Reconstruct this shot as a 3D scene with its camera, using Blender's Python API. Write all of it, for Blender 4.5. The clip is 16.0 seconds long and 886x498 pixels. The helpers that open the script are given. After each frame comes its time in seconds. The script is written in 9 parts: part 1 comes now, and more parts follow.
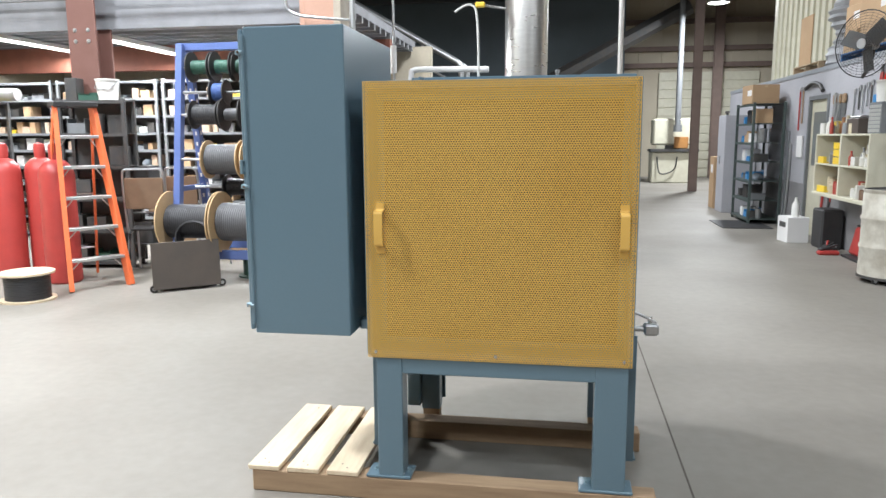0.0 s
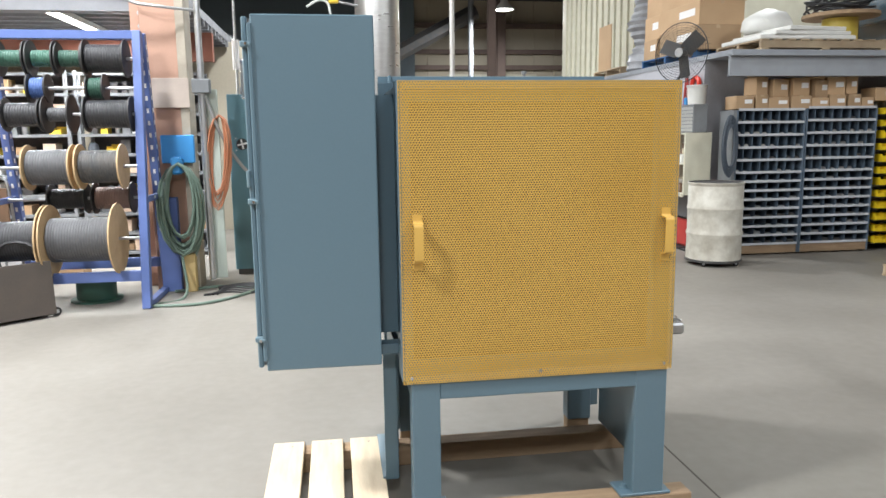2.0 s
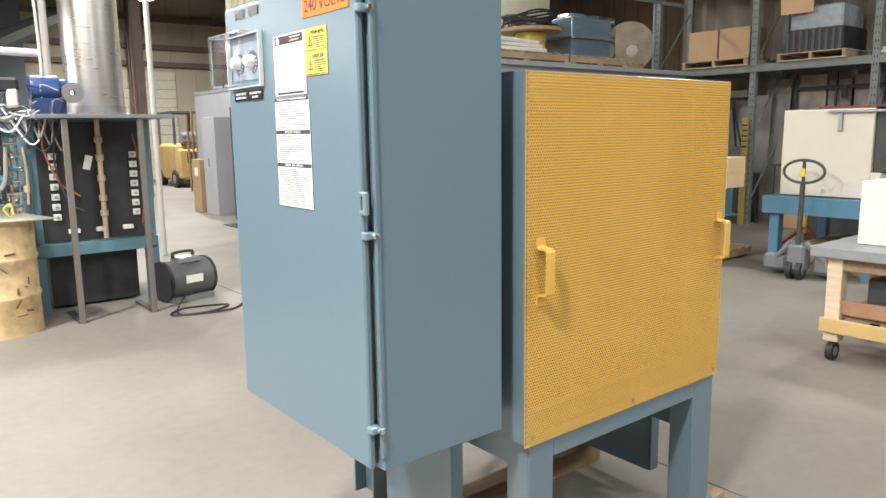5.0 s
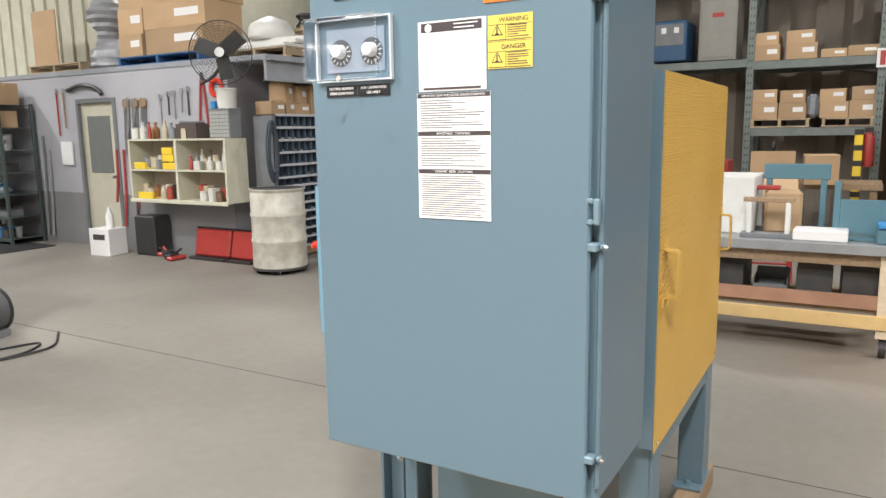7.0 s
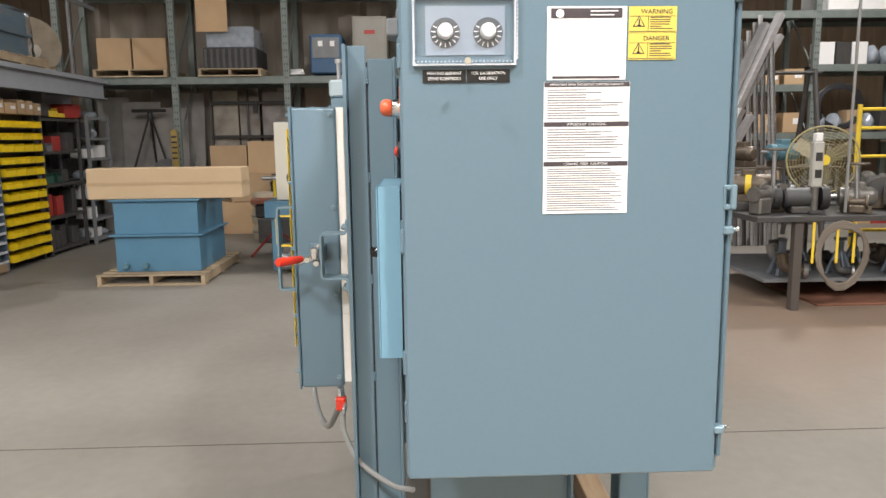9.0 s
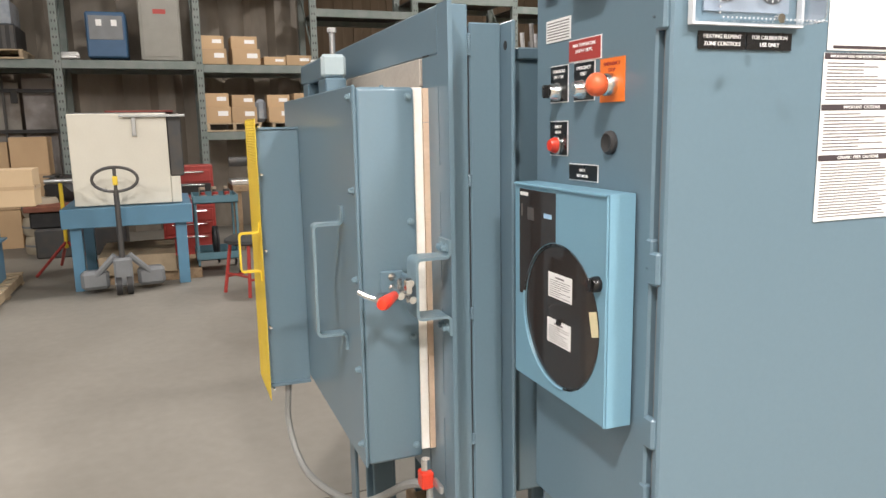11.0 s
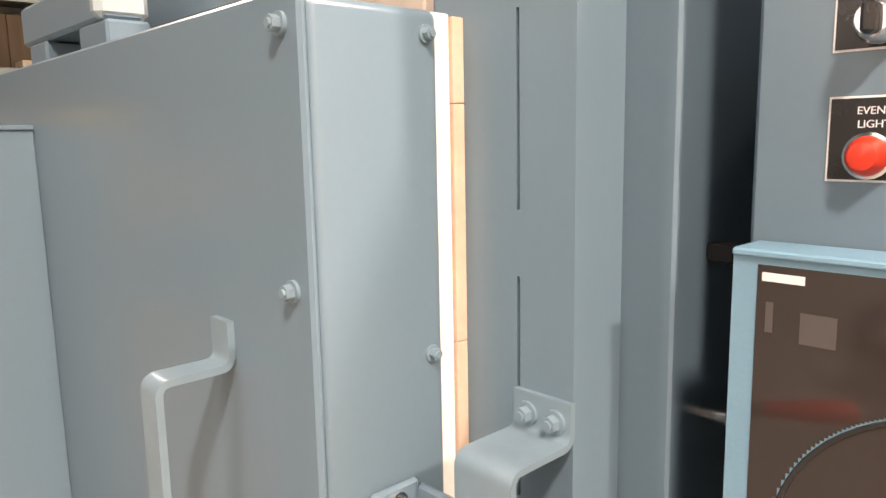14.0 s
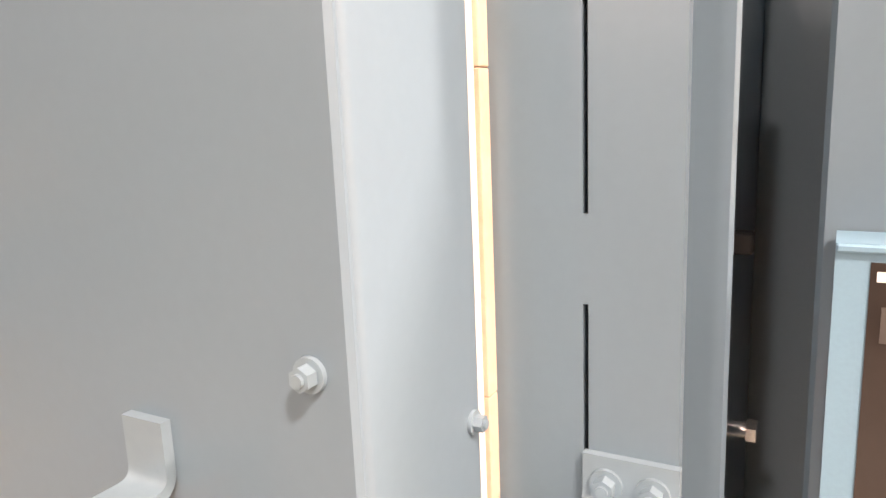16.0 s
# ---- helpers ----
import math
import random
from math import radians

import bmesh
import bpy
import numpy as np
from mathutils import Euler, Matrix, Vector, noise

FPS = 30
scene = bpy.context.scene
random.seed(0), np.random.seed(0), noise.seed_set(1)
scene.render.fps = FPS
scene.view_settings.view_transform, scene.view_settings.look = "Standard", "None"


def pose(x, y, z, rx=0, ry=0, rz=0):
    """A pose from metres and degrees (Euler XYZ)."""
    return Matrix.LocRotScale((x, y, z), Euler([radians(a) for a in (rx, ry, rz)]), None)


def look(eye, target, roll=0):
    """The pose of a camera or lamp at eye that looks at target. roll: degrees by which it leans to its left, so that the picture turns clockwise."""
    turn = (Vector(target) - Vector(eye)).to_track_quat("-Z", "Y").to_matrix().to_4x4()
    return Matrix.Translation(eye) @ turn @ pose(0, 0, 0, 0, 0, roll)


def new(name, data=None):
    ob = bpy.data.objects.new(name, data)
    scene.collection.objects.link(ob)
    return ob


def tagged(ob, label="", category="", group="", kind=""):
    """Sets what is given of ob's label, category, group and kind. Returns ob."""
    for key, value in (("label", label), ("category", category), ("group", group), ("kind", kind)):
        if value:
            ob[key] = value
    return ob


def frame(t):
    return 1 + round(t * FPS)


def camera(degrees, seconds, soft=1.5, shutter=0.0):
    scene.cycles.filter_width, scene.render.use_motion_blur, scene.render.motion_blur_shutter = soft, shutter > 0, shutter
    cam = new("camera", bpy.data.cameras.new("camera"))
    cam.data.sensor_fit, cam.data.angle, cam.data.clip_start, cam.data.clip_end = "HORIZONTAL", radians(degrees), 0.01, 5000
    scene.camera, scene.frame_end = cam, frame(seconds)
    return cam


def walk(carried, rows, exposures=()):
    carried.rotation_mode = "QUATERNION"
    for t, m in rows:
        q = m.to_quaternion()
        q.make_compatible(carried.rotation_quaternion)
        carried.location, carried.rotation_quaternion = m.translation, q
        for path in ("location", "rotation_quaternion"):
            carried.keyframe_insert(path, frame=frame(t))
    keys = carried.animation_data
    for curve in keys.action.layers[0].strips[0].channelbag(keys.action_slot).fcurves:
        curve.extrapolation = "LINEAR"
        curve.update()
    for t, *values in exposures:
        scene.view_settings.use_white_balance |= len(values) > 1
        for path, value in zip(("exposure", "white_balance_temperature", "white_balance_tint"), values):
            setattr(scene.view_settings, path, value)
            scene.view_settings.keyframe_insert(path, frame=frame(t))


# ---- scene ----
cam = camera(63.1, 16.0)

PATH = [
    (0, (-0.125, 0.386, 1.428), (-0.471, 2.472, 1.1), -0.3),
    (0.5, (-0.418, 0.309, 1.447), (-0.576, 2.417, 1.114), -0.5),
    (1, (-0.596, 0.342, 1.452), (-0.7, 2.452, 1.112), -0.5),
    (1.5, (-0.807, 0.49, 1.455), (-0.707, 2.6, 1.116), -0.5),
    (2, (-1.068, 0.585, 1.453), (-0.756, 2.676, 1.118), -0.7),
    (2.5, (-1.273, 0.728, 1.453), (-0.811, 2.791, 1.117), -0.7),
    (3, (-1.436, 0.969, 1.471), (-0.67, 2.938, 1.127), -0.8),
    (3.5, (-1.666, 1.127, 1.458), (-0.835, 3.069, 1.115), -0.8),
    (4, (-1.887, 1.244, 1.466), (-0.845, 3.084, 1.133), -0.7),
    (4.5, (-2.032, 1.427, 1.461), (-0.959, 3.247, 1.12), -0.6),
    (5, (-2.221, 1.637, 1.476), (-0.904, 3.288, 1.133), -0.8),
    (7.3, (-2.85, 2.7, 1.487), (-0.997, 3.712, 1.144), -0.9),
    (7.5, (-2.888, 2.802, 1.484), (-1.012, 3.774, 1.143), -0.9),
    (8, (-2.893, 3.116, 1.472), (-0.873, 3.728, 1.121), -0.8),
    (8.5, (-2.915, 3.411, 1.472), (-0.816, 3.648, 1.125), -0.9),
    (9, (-2.919, 3.708, 1.456), (-0.806, 3.641, 1.129), -0.7),
    (9.2, (-2.884, 3.794, 1.455), (-0.771, 3.703, 1.123), -0.7),
    (11.5, (-2.057, 4.581, 1.461), (-0.192, 3.595, 1.102), -1.2),
    (12, (-1.834, 4.645, 1.454), (-0.072, 3.482, 1.107), -1.1),
    (12.5, (-1.659, 4.682, 1.452), (0.079, 3.473, 1.137), -0.8),
    (13, (-1.522, 4.631, 1.453), (0.149, 3.334, 1.12), -1.0),
    (13.5, (-1.343, 4.485, 1.45), (0.253, 3.098, 1.122), -1.0),
    (14, (-1.202, 4.386, 1.443), (0.336, 2.935, 1.111), -1.1),
    (14.5, (-1.035, 4.317, 1.44), (0.474, 2.839, 1.097), -1.4),
    (15, (-0.937, 4.27, 1.44), (0.484, 2.708, 1.098), -1.7),
    (15.5, (-0.931, 4.282, 1.44), (0.297, 2.569, 1.07), -1.8),
    (16, (-0.936, 4.347, 1.448), (0.082, 2.511, 1.033), -2.4),
]
walk(cam, [(t, look(eye, target, roll)) for t, eye, target, roll in PATH], [(0.0, 0.04, 5980, 8), (3.0, 0.27, 6280, 9), (5.0, 0.32, 6600, 10), (7.5, -0.05, 6450, 10), (9.2, -0.05, 6600, 12), (11.5, 0.27, 6860, 12), (12.5, 0.63, 7250, 15), (13.5, 0.74, 7480, 20), (14.3, 0.64, 8600, 28), (15.2, 0.75, 9050, 36), (16.0, 1.15, 8700, 33)])

# ---- light ----
world = bpy.data.worlds.new("world")
scene.world = world
world.use_nodes = True
world.node_tree.nodes["Background"].inputs[0].default_value = (0.75, 0.85, 1.0, 1)
world.node_tree.nodes["Background"].inputs[1].default_value = 0.25

LAMP_POWER = 280
LAMPS = [  # lamps under the roof and the low deck: place and share of the power
    (-4.4, 1.6, 5.6, 1.45), (-3.4, 6.2, 5.6, 1.2), (-6.6, 4.2, 5.6, 1.5), (-0.8, 10.4, 5.6, 1.0), (1.6, 0.6, 5.6, 0.35), (2.0, 6.4, 5.6, 0.1), (5.8, 3.6, 5.6, 0.4),
    (6.0, -1.6, 5.6, 0.8), (0.6, 15.5, 5.6, 1.1), (3.97, 21.8, 5.0, 1.9), (-1.5, -3.0, 5.6, 1.0), (5.6, 10.6, 5.6, 0.3),
    (-5.7, 9.5, 2.62, 0.6), (-3.9, 9.5, 2.74, 0.45), (-7.6, 9.5, 2.74, 0.5),
]


# ---- materials ----
def mat(name, color, rough=0.5, metal=0.0, second=None, scale=6.0, amount=0.35, fine=90.0, bump=0.05, stretch=(1, 1, 1), spec=0.5, by_object=0.0, uneven=0.09):
    """Paint, wood, metal, concrete: two scales of noise in colour, roughness and relief."""
    m = bpy.data.materials.new(name)
    m.use_nodes = True
    nt = m.node_tree
    nodes, links = nt.nodes, nt.links
    bsdf = nodes["Principled BSDF"]
    coord = nodes.new("ShaderNodeTexCoord")
    mapping = nodes.new("ShaderNodeMapping")
    mapping.inputs["Scale"].default_value = stretch
    links.new(coord.outputs["Object"], mapping.inputs["Vector"])
    n1, n2 = nodes.new("ShaderNodeTexNoise"), nodes.new("ShaderNodeTexNoise")
    n1.inputs["Scale"].default_value, n1.inputs["Detail"].default_value = scale, 6
    n2.inputs["Scale"].default_value, n2.inputs["Detail"].default_value = fine, 4
    links.new(mapping.outputs[0], n1.inputs["Vector"])
    links.new(mapping.outputs[0], n2.inputs["Vector"])
    ramp = nodes.new("ShaderNodeMapRange")
    ramp.inputs[1].default_value, ramp.inputs[2].default_value = 0.35, 0.7
    links.new(n1.outputs[0], ramp.inputs[0])
    mix = nodes.new("ShaderNodeMix")
    mix.data_type = "RGBA"
    second = second or tuple(c * 0.72 for c in color)
    mix.inputs[6].default_value, mix.inputs[7].default_value = (*color, 1), (*second, 1)
    mul = nodes.new("ShaderNodeMath")
    mul.operation = "MULTIPLY"
    mul.inputs[1].default_value = amount
    links.new(ramp.outputs[0], mul.inputs[0])
    links.new(mul.outputs[0], mix.inputs[0])
    out = mix.outputs[2]
    hsv = nodes.new("ShaderNodeHueSaturation")
    links.new(out, hsv.inputs["Color"])
    grain = nodes.new("ShaderNodeMapRange")
    grain.inputs[3].default_value, grain.inputs[4].default_value = 1 - 0.12 * amount - 0.02, 1 + 0.12 * amount + 0.02
    links.new(n2.outputs[0], grain.inputs[0])
    value = grain.outputs[0]
    if by_object:
        info = nodes.new("ShaderNodeObjectInfo")
        rng = nodes.new("ShaderNodeMapRange")
        rng.inputs[3].default_value, rng.inputs[4].default_value = 1 - by_object, 1 + by_object
        links.new(info.outputs["Random"], rng.inputs[0])
        both = nodes.new("ShaderNodeMath")
        both.operation = "MULTIPLY"
        links.new(value, both.inputs[0])
        links.new(rng.outputs[0], both.inputs[1])
        value = both.outputs[0]
    links.new(value, hsv.inputs["Value"])
    links.new(hsv.outputs[0], bsdf.inputs["Base Color"])
    rr = nodes.new("ShaderNodeMapRange")
    rr.inputs[3].default_value, rr.inputs[4].default_value = max(0.03, rough - uneven), min(1.0, rough + uneven)
    links.new(n1.outputs[0], rr.inputs[0])
    links.new(rr.outputs[0], bsdf.inputs["Roughness"])
    bsdf.inputs["Metallic"].default_value = metal
    bsdf.inputs["Specular IOR Level"].default_value = spec
    if bump:
        b = nodes.new("ShaderNodeBump")
        b.inputs["Strength"].default_value, b.inputs["Distance"].default_value = bump, 0.004
        links.new(n2.outputs[0], b.inputs["Height"])
        links.new(b.outputs[0], bsdf.inputs["Normal"])
    return m


def glowing(name, color, strength):
    m = bpy.data.materials.new(name)
    m.use_nodes = True
    bsdf = m.node_tree.nodes["Principled BSDF"]
    bsdf.inputs["Base Color"].default_value = (0.8, 0.8, 0.8, 1)
    bsdf.inputs["Emission Color"].default_value = (*color, 1)
    bsdf.inputs["Emission Strength"].default_value = strength
    return m


def clear(name, color=(1, 1, 1), rough=0.03):
    m = bpy.data.materials.new(name)
    m.use_nodes = True
    bsdf = m.node_tree.nodes["Principled BSDF"]
    bsdf.inputs["Base Color"].default_value = (*color, 1)
    bsdf.inputs["Roughness"].default_value = rough
    bsdf.inputs["Transmission Weight"].default_value = 1.0
    bsdf.inputs["IOR"].default_value = 1.2
    return m


BLUE = mat("slate_blue_enamel", (0.130, 0.199, 0.246), 0.28, 0.0, (0.124, 0.190, 0.236), 2.0, 0.15, 120, 0.0, uneven=0.0)
BLUE2 = mat("bright_blue_enamel", (0.10, 0.24, 0.36), 0.4, 0.0, None, 4, 0.3)
TEAL = mat("teal_enamel", (0.105, 0.22, 0.27), 0.42, 0.0, None, 4, 0.3)
REC_BLUE = mat("light_blue_plastic", (0.17, 0.33, 0.43), 0.38, 0.0, (0.15, 0.30, 0.40), 5, 0.3, 300, 0.03)
# rear guard: the door guard's paint, with its more orange light in the colour
YELLOW = mat("guard_yellow_rear_light", (0.68, 0.43, 0.105), 0.40, 0.0, (0.61, 0.36, 0.07), 2.2, 0.6, 200, 0.05)
YELLOW2 = mat("safety_yellow_paint", (0.84, 0.60, 0.05), 0.45, 0.0, (0.75, 0.5, 0.04), 5, 0.4)
CONCRETE = mat("worn_concrete", (0.262, 0.243, 0.213), 0.55, 0.0, (0.190, 0.174, 0.150), 0.55, 0.8, 14, 0.10, spec=0.30)


def rust_wash(material, center, inner, outer, color, strength):
    """Red-brown dust trodden into the concrete round a place, with an uneven edge."""
    nt = material.node_tree
    nodes, links = nt.nodes, nt.links
    bsdf = nodes["Principled BSDF"]
    base = bsdf.inputs["Base Color"].links[0].from_socket
    geo = nodes.new("ShaderNodeNewGeometry")
    far = nodes.new("ShaderNodeVectorMath")
    far.operation = "DISTANCE"
    far.inputs[1].default_value = center
    links.new(geo.outputs["Position"], far.inputs[0])
    cloud = nodes.new("ShaderNodeTexNoise")
    cloud.inputs["Scale"].default_value = 0.9
    cloud.inputs["Detail"].default_value = 6
    links.new(geo.outputs["Position"], cloud.inputs["Vector"])
    add = nodes.new("ShaderNodeMath")
    add.operation = "MULTIPLY_ADD"
    links.new(cloud.outputs[0], add.inputs[0])
    add.inputs[1].default_value = 3.0
    links.new(far.outputs["Value"], add.inputs[2])
    ramp = nodes.new("ShaderNodeMapRange")
    ramp.inputs["From Min"].default_value = inner + 1.5
    ramp.inputs["From Max"].default_value = outer + 1.5
    ramp.inputs["To Min"].default_value = strength
    ramp.inputs["To Max"].default_value = 0.0
    links.new(add.outputs[0], ramp.inputs["Value"])
    mix = nodes.new("ShaderNodeMix")
    mix.data_type = "RGBA"
    links.new(ramp.outputs[0], mix.inputs[0])
    links.new(base, mix.inputs[6])
    mix.inputs[7].default_value = (*color, 1)
    links.new(mix.outputs[2], bsdf.inputs["Base Color"])


rust_wash(CONCRETE, (3.0, 0.4, 0.0), 0.6, 3.2, (0.245, 0.165, 0.115), 0.75)
JOINT = mat("floor_joint_dirt", (0.11, 0.095, 0.08), 0.9)
PINE = mat("fresh_pine", (0.70, 0.58, 0.42), 0.65, 0.0, (0.56, 0.43, 0.28), 7, 0.6, 60, 0.2, (6, 0.7, 6), by_object=0.08)
TIMBER = mat("old_timber", (0.36, 0.25, 0.15), 0.75, 0.0, (0.23, 0.15, 0.09), 6, 0.7, 60, 0.25, (0.7, 6, 6), by_object=0.1)
PALLET = mat("pallet_wood", (0.46, 0.36, 0.24), 0.8, 0.0, (0.30, 0.22, 0.14), 5, 0.7, 50, 0.25, by_object=0.2)
PLY = mat("reel_plywood", (0.56, 0.40, 0.22), 0.7, 0.0, (0.42, 0.28, 0.15), 9, 0.5, 60, 0.2, by_object=0.12)
CARD = mat("corrugated_card", (0.49, 0.335, 0.195), 0.8, 0.0, (0.40, 0.265, 0.15), 3, 0.5, 140, 0.06, by_object=0.16)
STEEL = mat("galvanised_steel", (0.52, 0.53, 0.54), 0.35, 0.85, (0.38, 0.39, 0.40), 8, 0.6, 120, 0.05)
CHROME = mat("bright_zinc", (0.75, 0.75, 0.74), 0.22, 1.0, (0.6, 0.6, 0.6), 30, 0.4, 200, 0.03)
STACK = mat("stainless_stack", (0.66, 0.66, 0.65), 0.30, 0.9, (0.52, 0.52, 0.51), 5, 0.5, 90, 0.05, (1, 1, 6))
BOLT = mat("painted_bolt", (0.20, 0.29, 0.34), 0.35, 0.2, None, 20, 0.3)
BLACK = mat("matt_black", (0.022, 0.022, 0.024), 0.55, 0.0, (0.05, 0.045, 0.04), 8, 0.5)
GLOSS_BLACK = mat("black_engraved_plastic", (0.013, 0.013, 0.014), 0.28, 0.0, None, 20, 0.2, 200, 0.02)
GREY = mat("grey_enamel", (0.20, 0.21, 0.22), 0.5, 0.0, (0.14, 0.145, 0.15), 6, 0.5)
DARKGREY = mat("dark_steel", (0.07, 0.072, 0.075), 0.5, 0.3, (0.12, 0.10, 0.08), 9, 0.5)
RACK_GREEN = mat("rack_green_grey", (0.15, 0.185, 0.17), 0.5, 0.1, (0.24, 0.25, 0.24), 8, 0.6)
RACK_BLUE = mat("rack_blue_paint", (0.10, 0.15, 0.36), 0.42, 0.0, (0.12, 0.17, 0.42), 9, 0.5)
WHITE = mat("white_paint", (0.76, 0.76, 0.73), 0.5, 0.0, (0.62, 0.61, 0.57), 5, 0.5)
PAPER = mat("label_paper", (0.83, 0.82, 0.81), 0.45, 0.0, (0.79, 0.78, 0.77), 8, 0.3, 200, 0.02)
INK = mat("label_ink", (0.06, 0.045, 0.05), 0.5)
GREYINK = mat("fine_print", (0.15, 0.13, 0.135), 0.6)
CREAM = mat("cream_enamel", (0.62, 0.60, 0.48), 0.5, 0.0, (0.50, 0.47, 0.36), 6, 0.5)
DRUM_WHITE = mat("dirty_white_drum", (0.62, 0.60, 0.53), 0.5, 0.0, (0.30, 0.26, 0.20), 7, 0.6, 40, 0.1)
DRUM_YELLOW = mat("scuffed_yellow_drum", (0.70, 0.53, 0.29), 0.6, 0.0, (0.36, 0.25, 0.13), 8, 0.8, 30, 0.15)
SCUFF = mat("brown_scrape", (0.17, 0.11, 0.06), 0.7)
FIBRE = mat("ceramic_fibre", (0.86, 0.83, 0.78), 0.9, 0.0, (0.80, 0.72, 0.62), 20, 0.5, 120, 0.3)
FIBRE2 = mat("tan_fibre_board", (0.63, 0.48, 0.36), 0.9, 0.0, (0.52, 0.37, 0.26), 25, 0.6, 120, 0.45)
RED = mat("red_paint", (0.42, 0.05, 0.042), 0.42, 0.0, (0.32, 0.04, 0.035), 7, 0.5)
RED_PLASTIC = mat("red_rubber", (0.72, 0.045, 0.02), 0.3, 0.0, None, 20, 0.3)
ORANGE = mat("orange_sign", (0.85, 0.20, 0.03), 0.4, 0.0, None, 10, 0.2)
LADDER = mat("orange_fibreglass", (0.75, 0.16, 0.05), 0.45, 0.0, (0.62, 0.12, 0.04), 10, 0.4)
ALU = mat("brushed_aluminium", (0.62, 0.62, 0.62), 0.35, 0.8, (0.45, 0.45, 0.45), 12, 0.5)
RUST = mat("rust_primer", (0.24, 0.085, 0.05), 0.7, 0.0, (0.17, 0.06, 0.04), 6, 0.6)
WALL = mat("beige_wall_panel", (0.50, 0.45, 0.35), 0.75, 0.0, (0.42, 0.37, 0.28), 1.2, 0.6, 30, 0.1)
WALL_GREY = mat("painted_block_wall", (0.44, 0.44, 0.47), 0.7, 0.0, (0.36, 0.36, 0.39), 1.5, 0.6, 30, 0.15)
WALL_LOW = mat("grey_painted_dado", (0.25, 0.245, 0.25), 0.65, 0.0, None, 2, 0.5)
WALL_BROWN = mat("brown_wall_lining", (0.20, 0.14, 0.09), 0.85, 0.0, (0.12, 0.085, 0.055), 1.5, 0.7, 12, 0.3, (3, 3, 0.5))
DECK = mat("pale_ribbed_deck", (0.24, 0.245, 0.26), 0.6, 0.1, (0.17, 0.17, 0.18), 4, 0.6)
NAVY = mat("dark_navy_paint", (0.15, 0.19, 0.22), 0.55, 0.0, (0.12, 0.15, 0.175), 0.8, 0.7)
ROOF = mat("dark_roof_deck", (0.085, 0.088, 0.095), 0.8, 0.0, None, 1, 0.5)
COLUMN_RED = mat("brown_red_column", (0.165, 0.08, 0.065), 0.65, 0.0, (0.13, 0.06, 0.045), 5, 0.5)
BEAM_GREY = mat("pale_grey_beam", (0.34, 0.36, 0.39), 0.45, 0.0, (0.26, 0.27, 0.29), 5, 0.5)
GIRT = mat("brown_grey_girt", (0.17, 0.12, 0.10), 0.7, 0.0, (0.12, 0.09, 0.075), 5, 0.5)
COLUMN = mat("pinkish_steel_column", (0.42, 0.25, 0.18), 0.7, 0.0, (0.33, 0.2, 0.14), 5, 0.5)
HOSE_GREEN = mat("green_grey_hose", (0.14, 0.20, 0.16), 0.55, 0.0, None, 10, 0.4)
HOSE_ORANGE = mat("orange_cord", (0.50, 0.21, 0.11), 0.55)
HOSE_GREY = mat("grey_hose", (0.26, 0.26, 0.25), 0.5)
CABLE = mat("black_cable", (0.025, 0.025, 0.028), 0.5)
CABLE_GREEN = mat("green_wire", (0.035, 0.10, 0.07), 0.5, by_object=0.3)
CABLE_BLUE = mat("blue_wire", (0.05, 0.10, 0.28), 0.5)
CABLE_GREY = mat("grey_wire", (0.085, 0.085, 0.09), 0.5)
BRASS = mat("copper_pipe", (0.60, 0.47, 0.35), 0.5, 0.4)
SMOKED = mat("smoked_window", (0.035, 0.028, 0.025), 0.06, 0.0, None, 4, 0.2, 200, 0.0)
PLASTIC_BLUE = mat("blue_plastic", (0.06, 0.28, 0.62), 0.35)


def thin_sheet(name, color, gloss, rough):
    """A thin clear sheet: what lies behind shows through, with a share of gloss."""
    m = bpy.data.materials.new(name)
    m.use_nodes = True
    nt = m.node_tree
    nt.nodes.remove(nt.nodes["Principled BSDF"])
    see, shine, mixed = nt.nodes.new("ShaderNodeBsdfTransparent"), nt.nodes.new("ShaderNodeBsdfGlossy"), nt.nodes.new("ShaderNodeMixShader")
    see.inputs["Color"].default_value = (*color, 1)
    shine.inputs["Roughness"].default_value = rough
    fres = nt.nodes.new("ShaderNodeFresnel")
    fres.inputs["IOR"].default_value = 1.5
    amount = nt.nodes.new("ShaderNodeMath")
    amount.operation = "MULTIPLY_ADD"
    amount.inputs[1].default_value, amount.inputs[2].default_value = 0.9, gloss
    nt.links.new(fres.outputs[0], amount.inputs[0])
    nt.links.new(amount.outputs[0], mixed.inputs[0])
    nt.links.new(see.outputs[0], mixed.inputs[1])
    nt.links.new(shine.outputs[0], mixed.inputs[2])
    nt.links.new(mixed.outputs[0], nt.nodes["Material Output"].inputs["Surface"])
    return m


SHEET_CLEAR = thin_sheet("clear_polycarbonate", (0.95, 0.95, 0.97), 0.07, 0.12)
GLASS = clear("window_glass")
WRAP = mat("shrink_wrap", (0.35, 0.38, 0.42), 0.15, 0.1, (0.2, 0.25, 0.3), 12, 0.6, 30, 0.5)
GLOW = glowing("lamp_diffuser", (1.0, 0.95, 0.86), 9.0)
GLOW_DAY = glowing("skylight", (0.95, 0.97, 1.0), 2.0)


